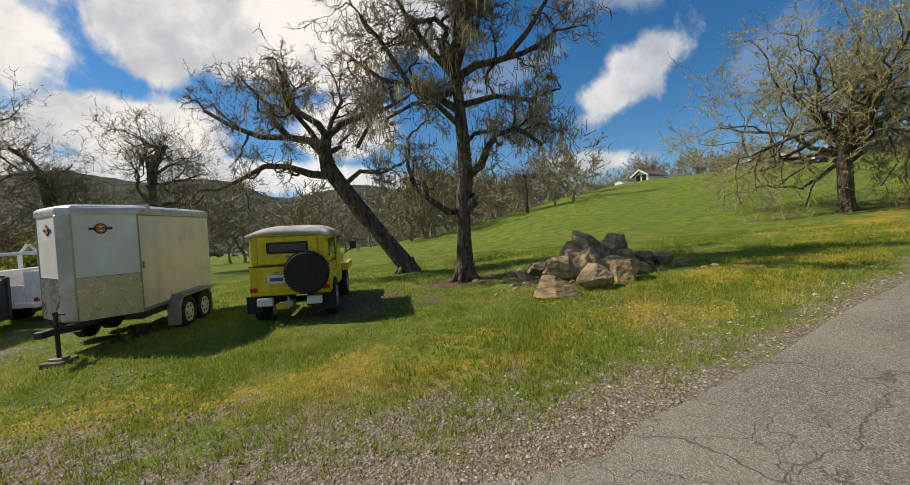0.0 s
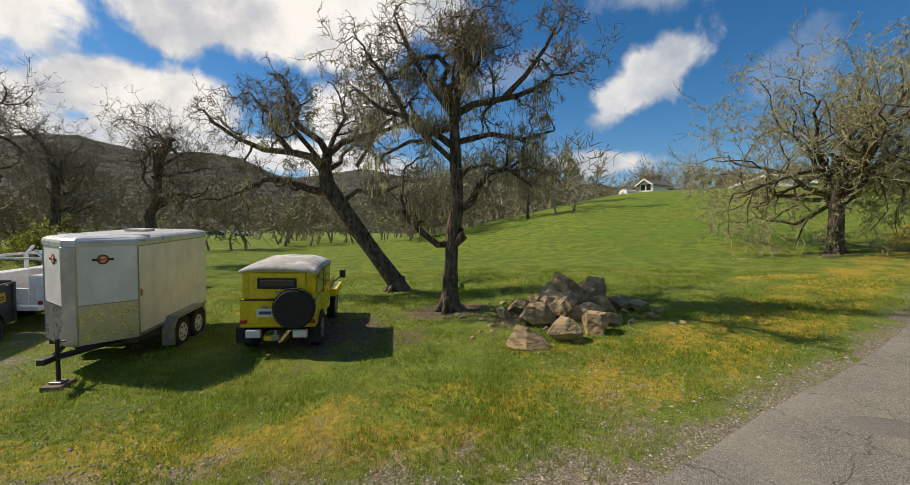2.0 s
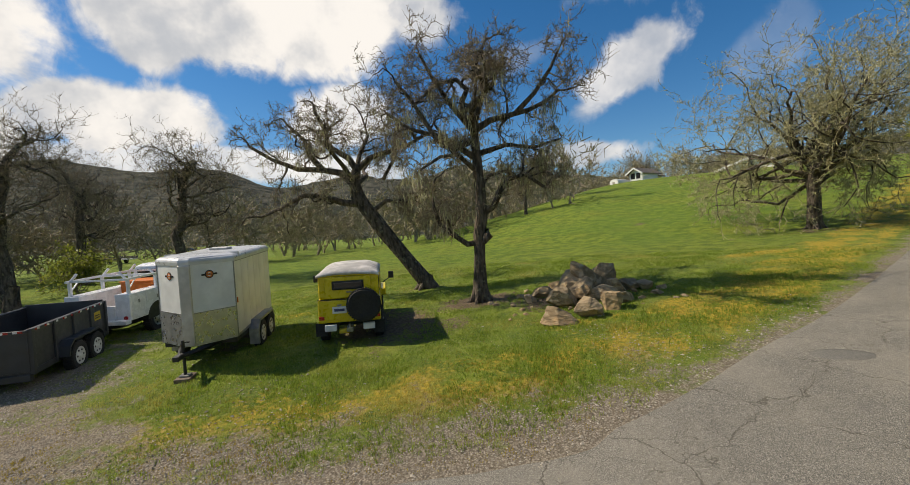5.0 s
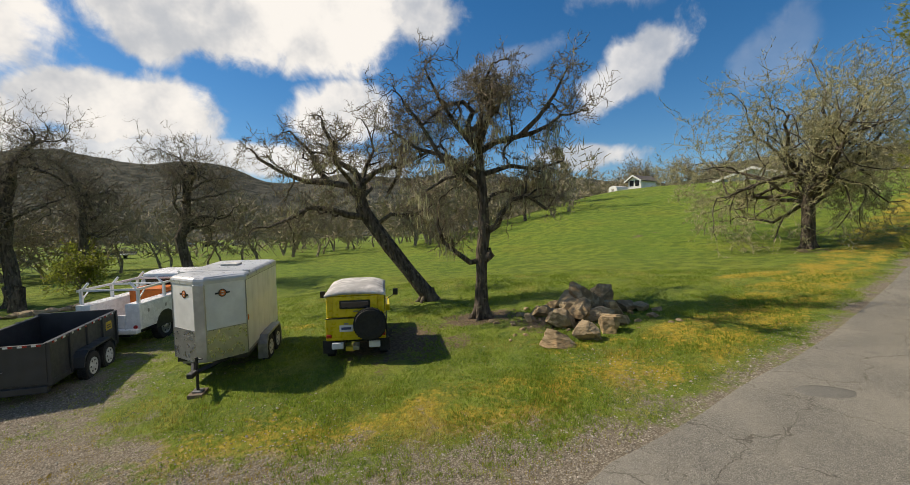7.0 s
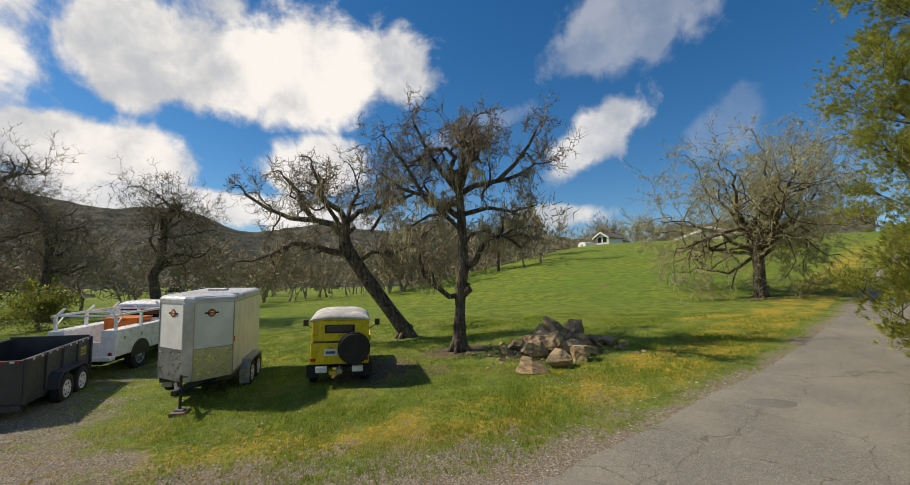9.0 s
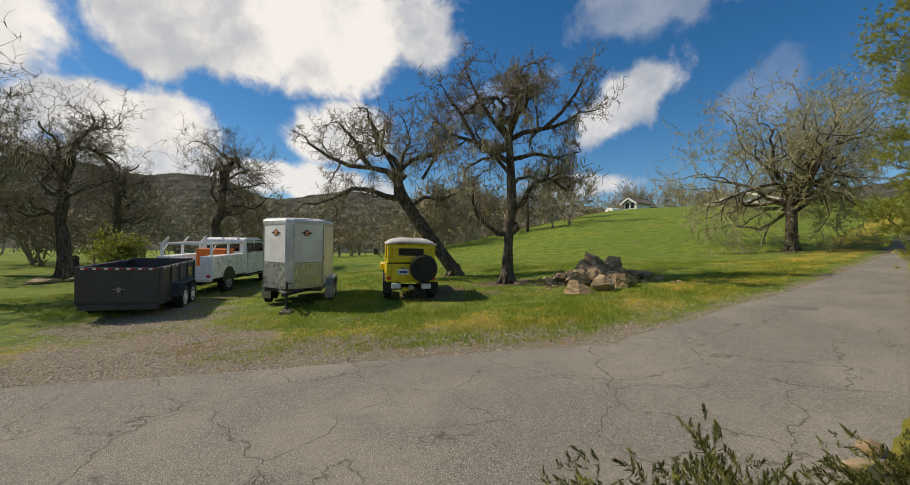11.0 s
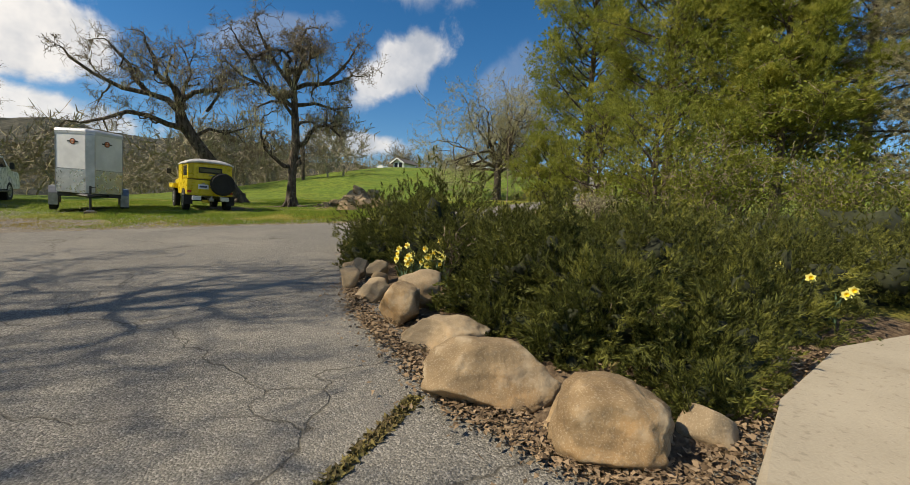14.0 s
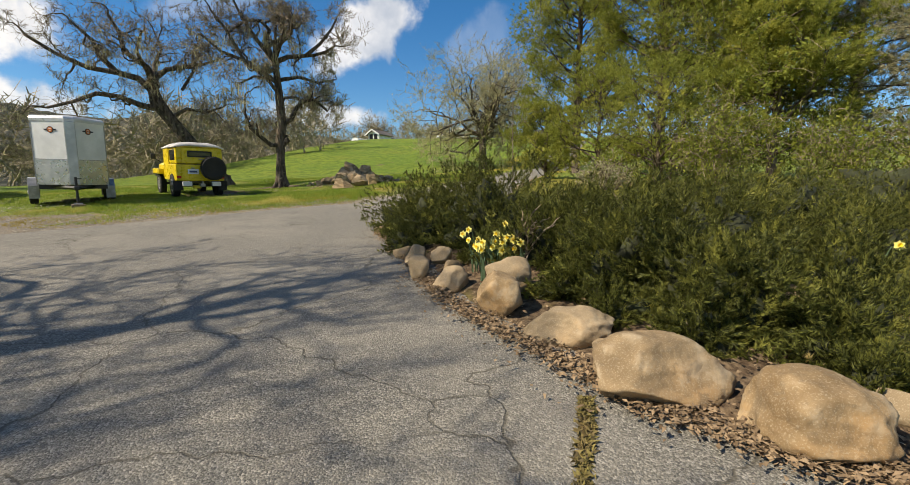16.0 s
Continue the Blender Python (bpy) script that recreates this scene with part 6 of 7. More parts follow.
BORDER = [  # x, y, half sizes, turn, seed, lift
    (-1.62, -2.35, 0.12, 0.10, 0.10, 20, 1, 0.05),
    (-1.9, -3.3, 0.11, 0.10, 0.09, 50, 2, 0.05),
    (-2.15, -4.1, 0.13, 0.11, 0.11, 10, 3, 0.06),
    (-2.25, -4.62, 0.16, 0.13, 0.15, 30, 4, 0.12),
    (-2.5, -5.08, 0.09, 0.14, 0.15, 10, 5, 0.12),
    (-2.18, -4.98, 0.14, 0.11, 0.10, 20, 6, 0.20),
    (-2.3, -5.35, 0.10, 0.09, 0.09, 60, 8, 0.16),
    (-2.45, -5.55, 0.19, 0.16, 0.14, -20, 7, 0.10),
    (-2.5, -6.32, 0.20, 0.20, 0.20, -70, 31, 0.15),
    (-2.22, -6.08, 0.19, 0.17, 0.17, -20, 10, 0.22),
    (-2.49, -6.97, 0.30, 0.20, 0.16, -36, 11, 0.10),
    (-2.6, -7.66, 0.36, 0.25, 0.22, -38, 12, 0.11),
    (-2.46, -8.27, 0.27, 0.23, 0.22, -40, 13, 0.11),
    (-2.06, -8.47, 0.13, 0.11, 0.12, -25, 14, 0.07),
    (-1.5, -7.85, 0.10, 0.09, 0.10, 20, 15, 0.32),
    (0.75, -1.4, 0.13, 0.11, 0.10, 20, 18, 0.06),
    (1.1, -1.12, 0.11, 0.09, 0.08, 80, 19, 0.05),
    (4.7, 1.3, 0.12, 0.10, 0.10, 20, 21, 0.06),
    (5.0, 1.5, 0.14, 0.11, 0.11, 60, 22, 0.08),
    (5.4, 1.75, 0.12, 0.10, 0.10, 100, 23, 0.08),
    (5.9, 2.15, 0.14, 0.11, 0.12, 10, 24, 0.08),
    (6.4, 2.5, 0.15, 0.12, 0.12, 70, 25, 0.08),
    (6.9, 2.9, 0.12, 0.10, 0.10, 35, 26, 0.08),
    (7.5, 3.35, 0.14, 0.12, 0.11, 5, 27, 0.08),
]
for x, y, sx, sy, sz, a, s, h in BORDER:
    big = sx > 0.24
    rock(x, y, gh(x, y) + h, sx, sy, sz, a, s, "large rounded tan boulder edging the planting bed" if big else "tan sandstone rock edging the planting bed", "border rocks", M_ROCK, cuts=9 if big else 12, round_=0.68 if big else 0.5)


def make_litter():
    rng = np.random.RandomState(3)
    v, f, n = [], [], 0
    pts = BED[:14]
    for k in range(11000):
        i = rng.randint(0, len(pts) - 1)
        t = rng.rand()
        a, b = pts[i], pts[i + 1]
        x, y = a[0] + (b[0] - a[0]) * t, a[1] + (b[1] - a[1]) * t
        off = rng.normal(0.05, 0.065) if rng.rand() < 0.93 else rng.uniform(-0.3, 0.8)
        dx, dy = b[0] - a[0], b[1] - a[1]
        ln = math.hypot(dx, dy)
        x, y = x - dy / ln * off, y + dx / ln * off
        s = rng.uniform(0.006, 0.015)
        z = (bed_height(x, y) if off > 0 else gh(x, y) + 0.034) + rng.uniform(0.002, 0.03) + 0.02
        an = rng.uniform(0, 6.28)
        c, q = math.cos(an), math.sin(an)
        tilt = rng.normal(0, 0.45, 4) * s
        for (u, w_), tz in zip(((-1.5, 0), (0, -0.7), (1.6, 0.1), (0.1, 0.75)), tilt):
            v.append((x + (u * c - w_ * q) * s, y + (u * q + w_ * c) * s, z + tz))
        f += [(n, n + 1, n + 3), (n + 1, n + 2, n + 3)]
        n += 4
    m = leafy("dry_leaves", (0.10, 0.065, 0.035), (0.33, 0.235, 0.14), None, 0.85)
    tagged(fast_mesh("leaf_litter", v, f, m), "brown dry oak leaves along the bed edge", "leaves", kind="stuff")


make_litter()

# seam with moss across the drive, pale concrete pad
n_ = Nodes("pale_concrete", 0.85, 0, 0.3)
n_.bump(n_.math("ADD", n_.noise(70, 4), n_.math("MULTIPLY", n_.noise(9, 5), 0.8)), 0.5, 0.006)
c_ = n_.mix(n_.noise(2.5, 5), n_.mix(n_.noise(90, 2), (0.24, 0.205, 0.145), (0.38, 0.33, 0.24)), (0.45, 0.39, 0.285))
c_ = n_.mix(n_.step(n_.noise(1.1, 6, None, 0.65, 0.8), 0.5, 0.68, 0, 0.5), c_, (0.22, 0.17, 0.10))
M_CONC = n_.done(n_.mix(n_.step(n_.noise(28, 5), 0.56, 0.7, 0, 0.4), c_, (0.17, 0.14, 0.10)))


def make_slab():
    """A raised concrete pad with worn, rounded edges."""
    out = [(-2.5, -8.8), (-1.6, -8.53), (-0.4, -8.36), (0.5, -8.58), (3.0, -9.22), (7.0, -9.7), (10.0, -14.0), (2.6, -14.0), (-2.24, -9.1)]
    bm = bmesh.new()
    top = [bm.verts.new((x, y, gh(x, y) + 0.14)) for x, y in out]
    low = [bm.verts.new((x, y, gh(x, y) - 0.2)) for x, y in out]
    n = len(out)
    faces = [bm.faces.new(top[::-1])] + [bm.faces.new((top[i], top[(i + 1) % n], low[(i + 1) % n], low[i])) for i in range(n)]
    rim = [e for e in faces[0].edges]
    bmesh.ops.bevel(bm, geom=rim, offset=0.035, segments=3, affect="EDGES", profile=0.5)
    bmesh.ops.triangulate(bm, faces=[f for f in bm.faces if len(f.verts) > 4])
    bmesh.ops.recalc_face_normals(bm, faces=bm.faces)
    tagged(part("pavement", bm, M_CONC, None), "raised pale sunlit concrete pad beside the planting bed", "pavement", kind="structure")


make_slab()


def make_seam():
    rng = np.random.RandomState(9)
    path = [(-2.98, -7.5), (-3.1, -7.6), (-3.2, -7.68), (-3.35, -7.78), (-3.5, -7.9), (-3.66, -8.03), (-4.05, -8.35), (-4.6, -8.75), (-5.4, -9.3), (-6.6, -9.9)]
    v, f, n = [], [], 0
    for k in range(2200):
        i = min(int(rng.rand() ** 2.0 * (len(path) - 1)), len(path) - 2)
        t = rng.rand()
        x = path[i][0] + (path[i + 1][0] - path[i][0]) * t + rng.normal(0, 0.016)
        y = path[i][1] + (path[i + 1][1] - path[i][1]) * t + rng.normal(0, 0.016)
        s, an = rng.uniform(0.008, 0.02), rng.uniform(0, 6.28)
        z = gh(x, y) + 0.031
        v += [(x - s * math.cos(an), y - s * math.sin(an), z), (x + s * math.cos(an), y + s * math.sin(an), z), (x + rng.normal(0, s), y + rng.normal(0, s), z + rng.uniform(0.003, 0.022))]
        f.append((n, n + 1, n + 2))
        n += 3
    tagged(fast_mesh("moss", v, f, leafy("joint_moss", (0.09, 0.07, 0.035), (0.24, 0.20, 0.06), (0.17, 0.115, 0.06), 0.9, 3)), "brown-green moss growing in the asphalt joint", "moss", kind="stuff")
    verts, faces = [], []
    for k, (x, y) in enumerate(path):
        verts += [(x - 0.012, y + 0.01, gh(x, y) + 0.032), (x + 0.01, y - 0.012, gh(x, y) + 0.032)]
        if k:
            faces.append((2 * k - 2, 2 * k - 1, 2 * k + 1, 2 * k))
    tagged(fast_mesh("trim_joint", verts, faces, plain("joint_dirt", (0.06, 0.048, 0.032), 0.95, vary=0.5, scale=20)), "dark dirt-filled joint in the asphalt", "joint", kind="structure")


make_seam()


# ---- junipers ----
def spray_template(rng):
    """One plume of juniper: a short shoot thickly clad in scaly twigs."""
    v, f = [], []
    way = np.array([rng.normal(0, 0.2), rng.normal(0, 0.2), 1.0])
    for k in range(34):
        u = (k / 34) ** 0.85
        side = rng.normal(0, 1, 3) * (1, 1, 0.3)
        side /= np.linalg.norm(side)
        p = way * u * 0.11 + side * 0.010 * (1 - u)
        d = side * (0.85 - 0.6 * u) + way * (0.85 + 0.4 * u)
        d /= np.linalg.norm(d)
        a = np.cross(d, rng.normal(0, 1, 3))
        a /= np.linalg.norm(a)
        ln, w = rng.uniform(0.026, 0.05) * (1.1 - 0.35 * u), rng.uniform(0.0032, 0.0052)
        n = len(v)
        v += [p - a * w, p + a * w, p + d * ln]
        f += [(n, n + 1, n + 2)]
    return np.array(v), np.array(f)


TEMPL = [spray_template(np.random.RandomState(40 + k)) for k in range(8)]


def juniper(cx, cy, rx, ry, h, seed, count, label):
    rng = np.random.RandomState(seed)
    t = thing("juniper_shrub", pose(cx, cy, bed_height(cx, cy) - 0.02), label, "shrub", "junipers in the bed")
    V, F, off = [], [], 0
    P, N = np.zeros((count, 3)), np.zeros((count, 3))
    lob = [(rng.uniform(0, 6.28), rng.uniform(0.06, 0.13), rng.randint(2, 6)) for _ in range(4)]

    def reach(x, y, z, th, ph):
        """Uneven outline: wide lobes and billowing clumps."""
        b = 1 + sum(a * math.sin(n * th + o + 3 * ph) for o, a, n in lob)
        return b * (0.93 + 0.44 * noise.noise((x * 3.0 * rx + seed, y * 3.0 * ry, z * 3.0)) + 0.36 * noise.noise((x * 7 * rx, y * 7 * ry + seed, z * 7)))
    for k in range(count):
        th = rng.uniform(0, 6.28)
        ph = rng.uniform(0.0, 1.0) ** 0.62 * math.pi * 0.56
        x, y, z = math.sin(ph) * math.cos(th), math.sin(ph) * math.sin(th), max(-0.02, math.cos(ph))
        b = reach(x, y, z, th, ph) * (1 - 0.30 * rng.rand() ** 1.6)
        P[k] = rx * x * b, ry * y * b, h * max(0.02, z) ** 0.75 * b
        N[k] = x, y, z
    zc = N * 0.75 + rng.normal(0, 0.42, (count, 3)) + (0, 0, 0.42)
    zc /= np.linalg.norm(zc, axis=1)[:, None]
    xc = np.cross(rng.normal(0, 1, (count, 3)), zc)
    xc /= np.linalg.norm(xc, axis=1)[:, None]
    rot = np.stack([xc, np.cross(zc, xc), zc], 2) * (rng.uniform(0.55, 1.0, (count, 1, 1)) * np.array((1.1, 1.1, 1.0)))
    P -= zc * 0.07
    kind_ = rng.randint(0, 8, count)
    for j, (tv, tf) in enumerate(TEMPL):
        m = kind_ == j
        vv = np.einsum("kij,nj->kni", rot[m], tv) + P[m][:, None, :]
        V.append(vv.reshape(-1, 3))
        F.append((tf[None] + (off + len(tv) * np.arange(m.sum()))[:, None, None]).reshape(-1, 3))
        off += vv.shape[0] * len(tv)
    fast_mesh("foliage", np.concatenate(V), np.concatenate(F), M_JUNIPER, t)
    # added solid core; its dark colour stands in for shade between the shoots
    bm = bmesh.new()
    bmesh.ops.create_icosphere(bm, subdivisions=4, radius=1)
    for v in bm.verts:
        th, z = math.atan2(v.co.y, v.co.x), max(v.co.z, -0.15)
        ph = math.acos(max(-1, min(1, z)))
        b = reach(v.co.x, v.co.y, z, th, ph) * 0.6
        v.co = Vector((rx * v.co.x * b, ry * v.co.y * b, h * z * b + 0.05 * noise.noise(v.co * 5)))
    part("inner_mass", bm, M_JUNIPER_IN, t, "added dark core coloured as the shade inside the shrub", True)
    g = Grower(seed)
    for k in range(7):
        a = rng.uniform(0, 6.28)
        g.limb((0, 0, 0), (math.cos(a) * 0.8, math.sin(a) * 0.8, 0.6), min(rx, ry) * 0.5, 0.02, 2, 3, kids=(2, 3))
    fast_mesh("stem", np.concatenate([x for l in (0, 1) for x in g.v[l]]), np.concatenate(g.f[0] + [x + g.n[0] for x in g.f[1]]), M_TWIG, t)
    return t


JUN = [(-1.05, -2.55, 0.75, 0.75, 0.60, 2000), (-1.25, -3.5, 0.72, 0.8, 0.80, 2200), (-1.15, -4.5, 0.8, 0.8, 1.02, 2200), (-1.25, -5.85, 0.72, 0.7, 0.72, 2400), (-1.45, -6.75, 0.68, 0.62, 0.72, 2500), (-1.6, -7.5, 0.58, 0.52, 0.58, 2100), (-1.35, -8.05, 0.6, 0.33, 0.42, 1300),
       (0.0, -3.2, 0.95, 0.9, 0.6, 1600), (0.05, -5.3, 1.1, 1.0, 0.64, 1800), (0.5, -4.2, 1.1, 1.0, 0.56, 1500), (-0.3, -6.8, 0.95, 0.75, 0.78, 1900), (-0.3, -7.75, 0.8, 0.48, 0.58, 1500), (0.95, -6.3, 1.1, 0.85, 0.72, 1600), (0.8, -7.6, 0.9, 0.65, 0.66, 1400),
       (2.0, -5.0, 1.2, 1.1, 0.5, 1200), (2.2, -6.7, 1.1, 0.9, 0.68, 1000), (1.9, -8.05, 1.0, 0.7, 0.62, 1000), (3.4, -4.6, 1.2, 1.1, 0.5, 900), (3.9, -6.1, 1.2, 1.0, 0.68, 800), (3.3, -8.0, 1.1, 0.85, 0.68, 900), (5.3, -7.1, 1.4, 1.2, 0.9, 700), (0.55, -2.0, 0.6, 0.5, 0.5, 700),
       (-2.02, -6.98, 0.28, 0.28, 0.25, 480), (-1.95, -6.5, 0.28, 0.22, 0.28, 420), (-1.66, -5.05, 0.28, 0.28, 0.3, 330), (-1.95, -3.75, 0.3, 0.35, 0.36, 400), (-1.82, -8.3, 0.28, 0.2, 0.26, 420), (-2.05, -7.6, 0.25, 0.22, 0.3, 380)]
for k, (x, y, a, b, h, c) in enumerate(JUN):
    juniper(x, y, a, b, h, 200 + k, int(c * 1.05), "dense dark green juniper shrub in the planting bed")


# ---- daffodils ----
M_DLEAF = leafy("daffodil_leaf", (0.05, 0.10, 0.05), (0.14, 0.20, 0.10))
M_PETAL = plain("pale_yellow_petal", (0.85, 0.78, 0.22), 0.5, vary=0.15, scale=30)
M_TRUMPET = plain("golden_trumpet", (0.85, 0.62, 0.03), 0.5, vary=0.15, scale=30)


def flower_mesh(kind):
    bm = bmesh.new()
    if kind == "petal":
        for k in range(6):
            a = k * math.pi / 3
            pts = [(0.008, -0.008, 0), (0.008, 0.008, 0), (0.026, 0.015, 0.006), (0.044, 0.0, 0.012), (0.026, -0.015, 0.006)]
            vs = [bm.verts.new(Matrix.Rotation(a, 3, "Z") @ Vector((x, y, z + (0.002 if k % 2 else 0)))) for x, y, z in pts]
            bm.faces.new(vs)
    else:
        add_lathe(bm, [(0.006, 0.0), (0.011, 0.004), (0.013, 0.02), (0.018, 0.03), (0.016, 0.029), (0.010, 0.02), (0.002, 0.008)], "Z", 12)
    me = bpy.data.meshes.new(kind)
    bm.to_mesh(me)
    bm.free()
    me.materials.append(M_PETAL if kind == "petal" else M_TRUMPET)
    return me


PETALS, TRUMPET = flower_mesh("petal"), flower_mesh("trumpet")


def daffodil(x, y, z, h, lean, turn, rng, face):
    t = thing("daffodil", pose(x, y, z, 0, 0, turn), "yellow daffodil in bloom with pale petals", "flower", "daffodils in the bed")
    g = Grower(rng.randint(9999))
    top = Vector((lean, 0, h))
    g.tube([(0, 0, 0), (lean * 0.25, 0, h * 0.5), (lean * 0.8, 0, h * 0.95), (lean + 0.015, 0, h)], [0.005, 0.0045, 0.004, 0.004], 0, 6)
    fast_mesh("stem", np.concatenate(g.v[0]), np.concatenate(g.f[0]), M_DLEAF, t)
    m = Matrix.Translation(top + Vector((0.02, 0, 0))) @ Matrix.Rotation(radians(face - turn), 4, "Z") @ Matrix.Rotation(radians(78), 4, "Y") @ Matrix.Scale(0.95, 4)
    for nm, me in (("petals", PETALS), ("trumpet", TRUMPET)):
        o = new(nm, me)
        o.parent, o.matrix_basis = t, m
    v, f, n = [], [], 0
    for k in range(5):
        a, ln, w = rng.uniform(0, 6.28), h * rng.uniform(0.7, 1.05), rng.uniform(0.006, 0.010)
        c, s = math.cos(a), math.sin(a)
        base = (rng.normal(0, 0.02), rng.normal(0, 0.02))
        for q, bend in ((0, 0), (0.4, 0.05), (0.75, 0.16), (1.0, 0.32)):
            r = bend * ln
            ww = w * (1 - 0.7 * (q > 0.9))
            v += [(base[0] + c * r - s * ww, base[1] + s * r + c * ww, ln * q * (1 - bend * 0.3)), (base[0] + c * r + s * ww, base[1] + s * r - c * ww, ln * q * (1 - bend * 0.3))]
        f += [(n + i, n + i + 1, n + i + 3, n + i + 2) for i in (0, 2, 4)]
        n += 8
    fast_mesh("leaves", v, f, M_DLEAF, t, "long blue-green strap leaves")


rng_d = np.random.RandomState(12)
for k in range(26):
    x, y = -1.82 + rng_d.normal(0, 0.2), -5.5 + rng_d.normal(0, 0.2)
    daffodil(x, y, bed_height(x, y), rng_d.uniform(0.2, 0.38), rng_d.uniform(0.04, 0.14), rng_d.uniform(120, 260), rng_d, rng_d.uniform(170, 260))
for k in range(5):
    x, y = 0.35 + rng_d.normal(0, 0.25), -7.95 + rng_d.normal(0, 0.12)
    daffodil(x, y, bed_height(x, y), rng_d.uniform(0.25, 0.5), rng_d.uniform(0.03, 0.12), rng_d.uniform(120, 300), rng_d, rng_d.uniform(150, 270))


# ---- pines and the shrubbery beyond the bed ----
def tuft_cloud(points, ways, rng, needles, length, width):
    """Needle bundles at points, opening along ways."""
    n = len(points)
    P, W = np.repeat(points, needles, 0), np.repeat(ways, needles, 0)
    d = W + rng.normal(0, 0.55, P.shape)
    d /= np.linalg.norm(d, axis=1)[:, None]
    ln = length * rng.uniform(0.6, 1.15, (len(P), 1))
    side = np.cross(d, rng.normal(0, 1, P.shape))
    side /= np.linalg.norm(side, axis=1)[:, None] + 1e-9
    base = P + rng.normal(0, length * 0.16, P.shape)
    v = np.stack([base - side * width, base + side * width, base + d * ln], 1).reshape(-1, 3)
    return v, np.arange(len(v)).reshape(-1, 3)


def conifer(x, y, h, r, seed, label, tufts, mat, start=0.12, needle=(17, 0.145, 0.0085), droop=0.0, name="pine_tree", lean=0.0):
    t = thing(name, pose(x, y, gh(x, y) + (0.2 if -3 < x < 9 and y < 3 else 0)), label, "tree", "evergreens beyond the bed")
    g = Grower(seed)
    rr = g.r
    pts = [(lean * k * h / 10, 0.02 * math.sin(k * 2.0) * h / 10, h * k / 10 - 0.3 * (k == 0)) for k in range(11)]
    g.tube(pts, np.linspace(0.012 * h + 0.04, 0.02, 11), 0, 10)
    P, W = [], []
    nb = int(26 + h * 4.5)
    each = tufts / (nb * max(3, int(r * 0.62 * 5.0)))
    for b in range(nb):
        f = start + (1 - start) * (b / nb) ** 0.9
        z = h * f
        ln = r * (1 - f) ** 0.55 * rr.uniform(0.65, 1.15) + 0.35
        ln *= 1 if f > start + 0.08 else 0.75
        a = b * 2.399 + rr.uniform(-0.3, 0.3)
        w = np.array([math.cos(a), math.sin(a), rr.uniform(0.05, 0.5) + 0.5 * f])
        w /= np.linalg.norm(w)
        p = np.array([lean * z, 0, z])
        line = [p]
        for s in range(6):
            w = w + rr.normal(0, 0.1, 3) + (0, 0, 0.05 - droop)
            w /= np.linalg.norm(w)
            p = p + w * ln / 6
            line.append(p)
        g.tube(line, np.linspace(0.012 * ln + 0.012, 0.006, 7), 0, 5)
        line = np.array(line)
        # side shoots, each ending in a close clump of needle bundles
        for q in range(max(3, int(ln * 5.0))):
            u = rr.uniform(0.3, 1.0) ** 0.8 * 6
            i = min(int(u), 5)
            base, along = line[i] + (line[i + 1] - line[i]) * (u - i), (line[i + 1] - line[i]) / (np.linalg.norm(line[i + 1] - line[i]) + 1e-9)
            d = along * 0.6 + rr.normal(0, 0.75, 3) * (1, 1, 0.5) + (0, 0, 0.3 - 2.0 * droop)
            d /= np.linalg.norm(d)
            tip = base + d * (0.18 + 0.16 * ln) * rr.uniform(0.5, 1.2)
            g.tube([base, (base + tip) / 2 + (0, 0, 0.02), tip], [0.012, 0.008, 0.004], 1, 3)
            k = max(3, int(each * rr.uniform(0.7, 1.7) + 0.5))
            off = rr.normal(0, 1, (k, 3)) * (0.12 + 0.022 * ln) * (1, 1, 0.62)
            P.append(tip + off)
            W.append(off * 2.4 + d * 0.5 + (0, 0, 0.35 - 2.2 * droop))
    g.build(t, M_PINE_BARK, M_PINE_BARK)
    v, f = tuft_cloud(np.concatenate(P), np.concatenate(W), rr, *needle)
    fast_mesh("foliage", v, f, mat, t)
    return t


def leafy_bush(x, y, r, h, seed, label, mat, count, leaf=0.045, name="shrub", base=0.0):
    t = thing(name, pose(x, y, gh(x, y) + base), label, "shrub", "shrubs beyond the bed")
    g = Grower(seed)
    for k in range(9):
        a = g.r.uniform(0, 6.28)
        g.limb((0, 0, 0), (math.cos(a) * 0.5 * r / h * 1.6, math.sin(a) * 0.5 * r / h * 1.6, 1), h * 0.55, 0.03, 1, 4, kids=(3, 4), ratio=0.6)
    g.build(t, M_TWIG, M_TWIG)
    pts = g.points(3)
    idx = g.r.randint(0, len(pts), count)
    P = pts[idx] + g.r.normal(0, 0.12, (count, 3)) * r * 0.6
    d = g.r.normal(0, 1, (count, 3)) + (0, 0, 0.4)
    d /= np.linalg.norm(d, axis=1)[:, None]
    s = np.cross(d, g.r.normal(0, 1, (count, 3)))
    s /= np.linalg.norm(s, axis=1)[:, None]
    L = leaf * g.r.uniform(0.6, 1.3, (count, 1))
    v = np.stack([P, P + d * L + s * L * 0.45, P + d * L * 2, P + d * L - s * L * 0.45], 1).reshape(-1, 3)
    fast_mesh("foliage", v, np.arange(len(v)).reshape(-1, 4), mat, t)
    return t


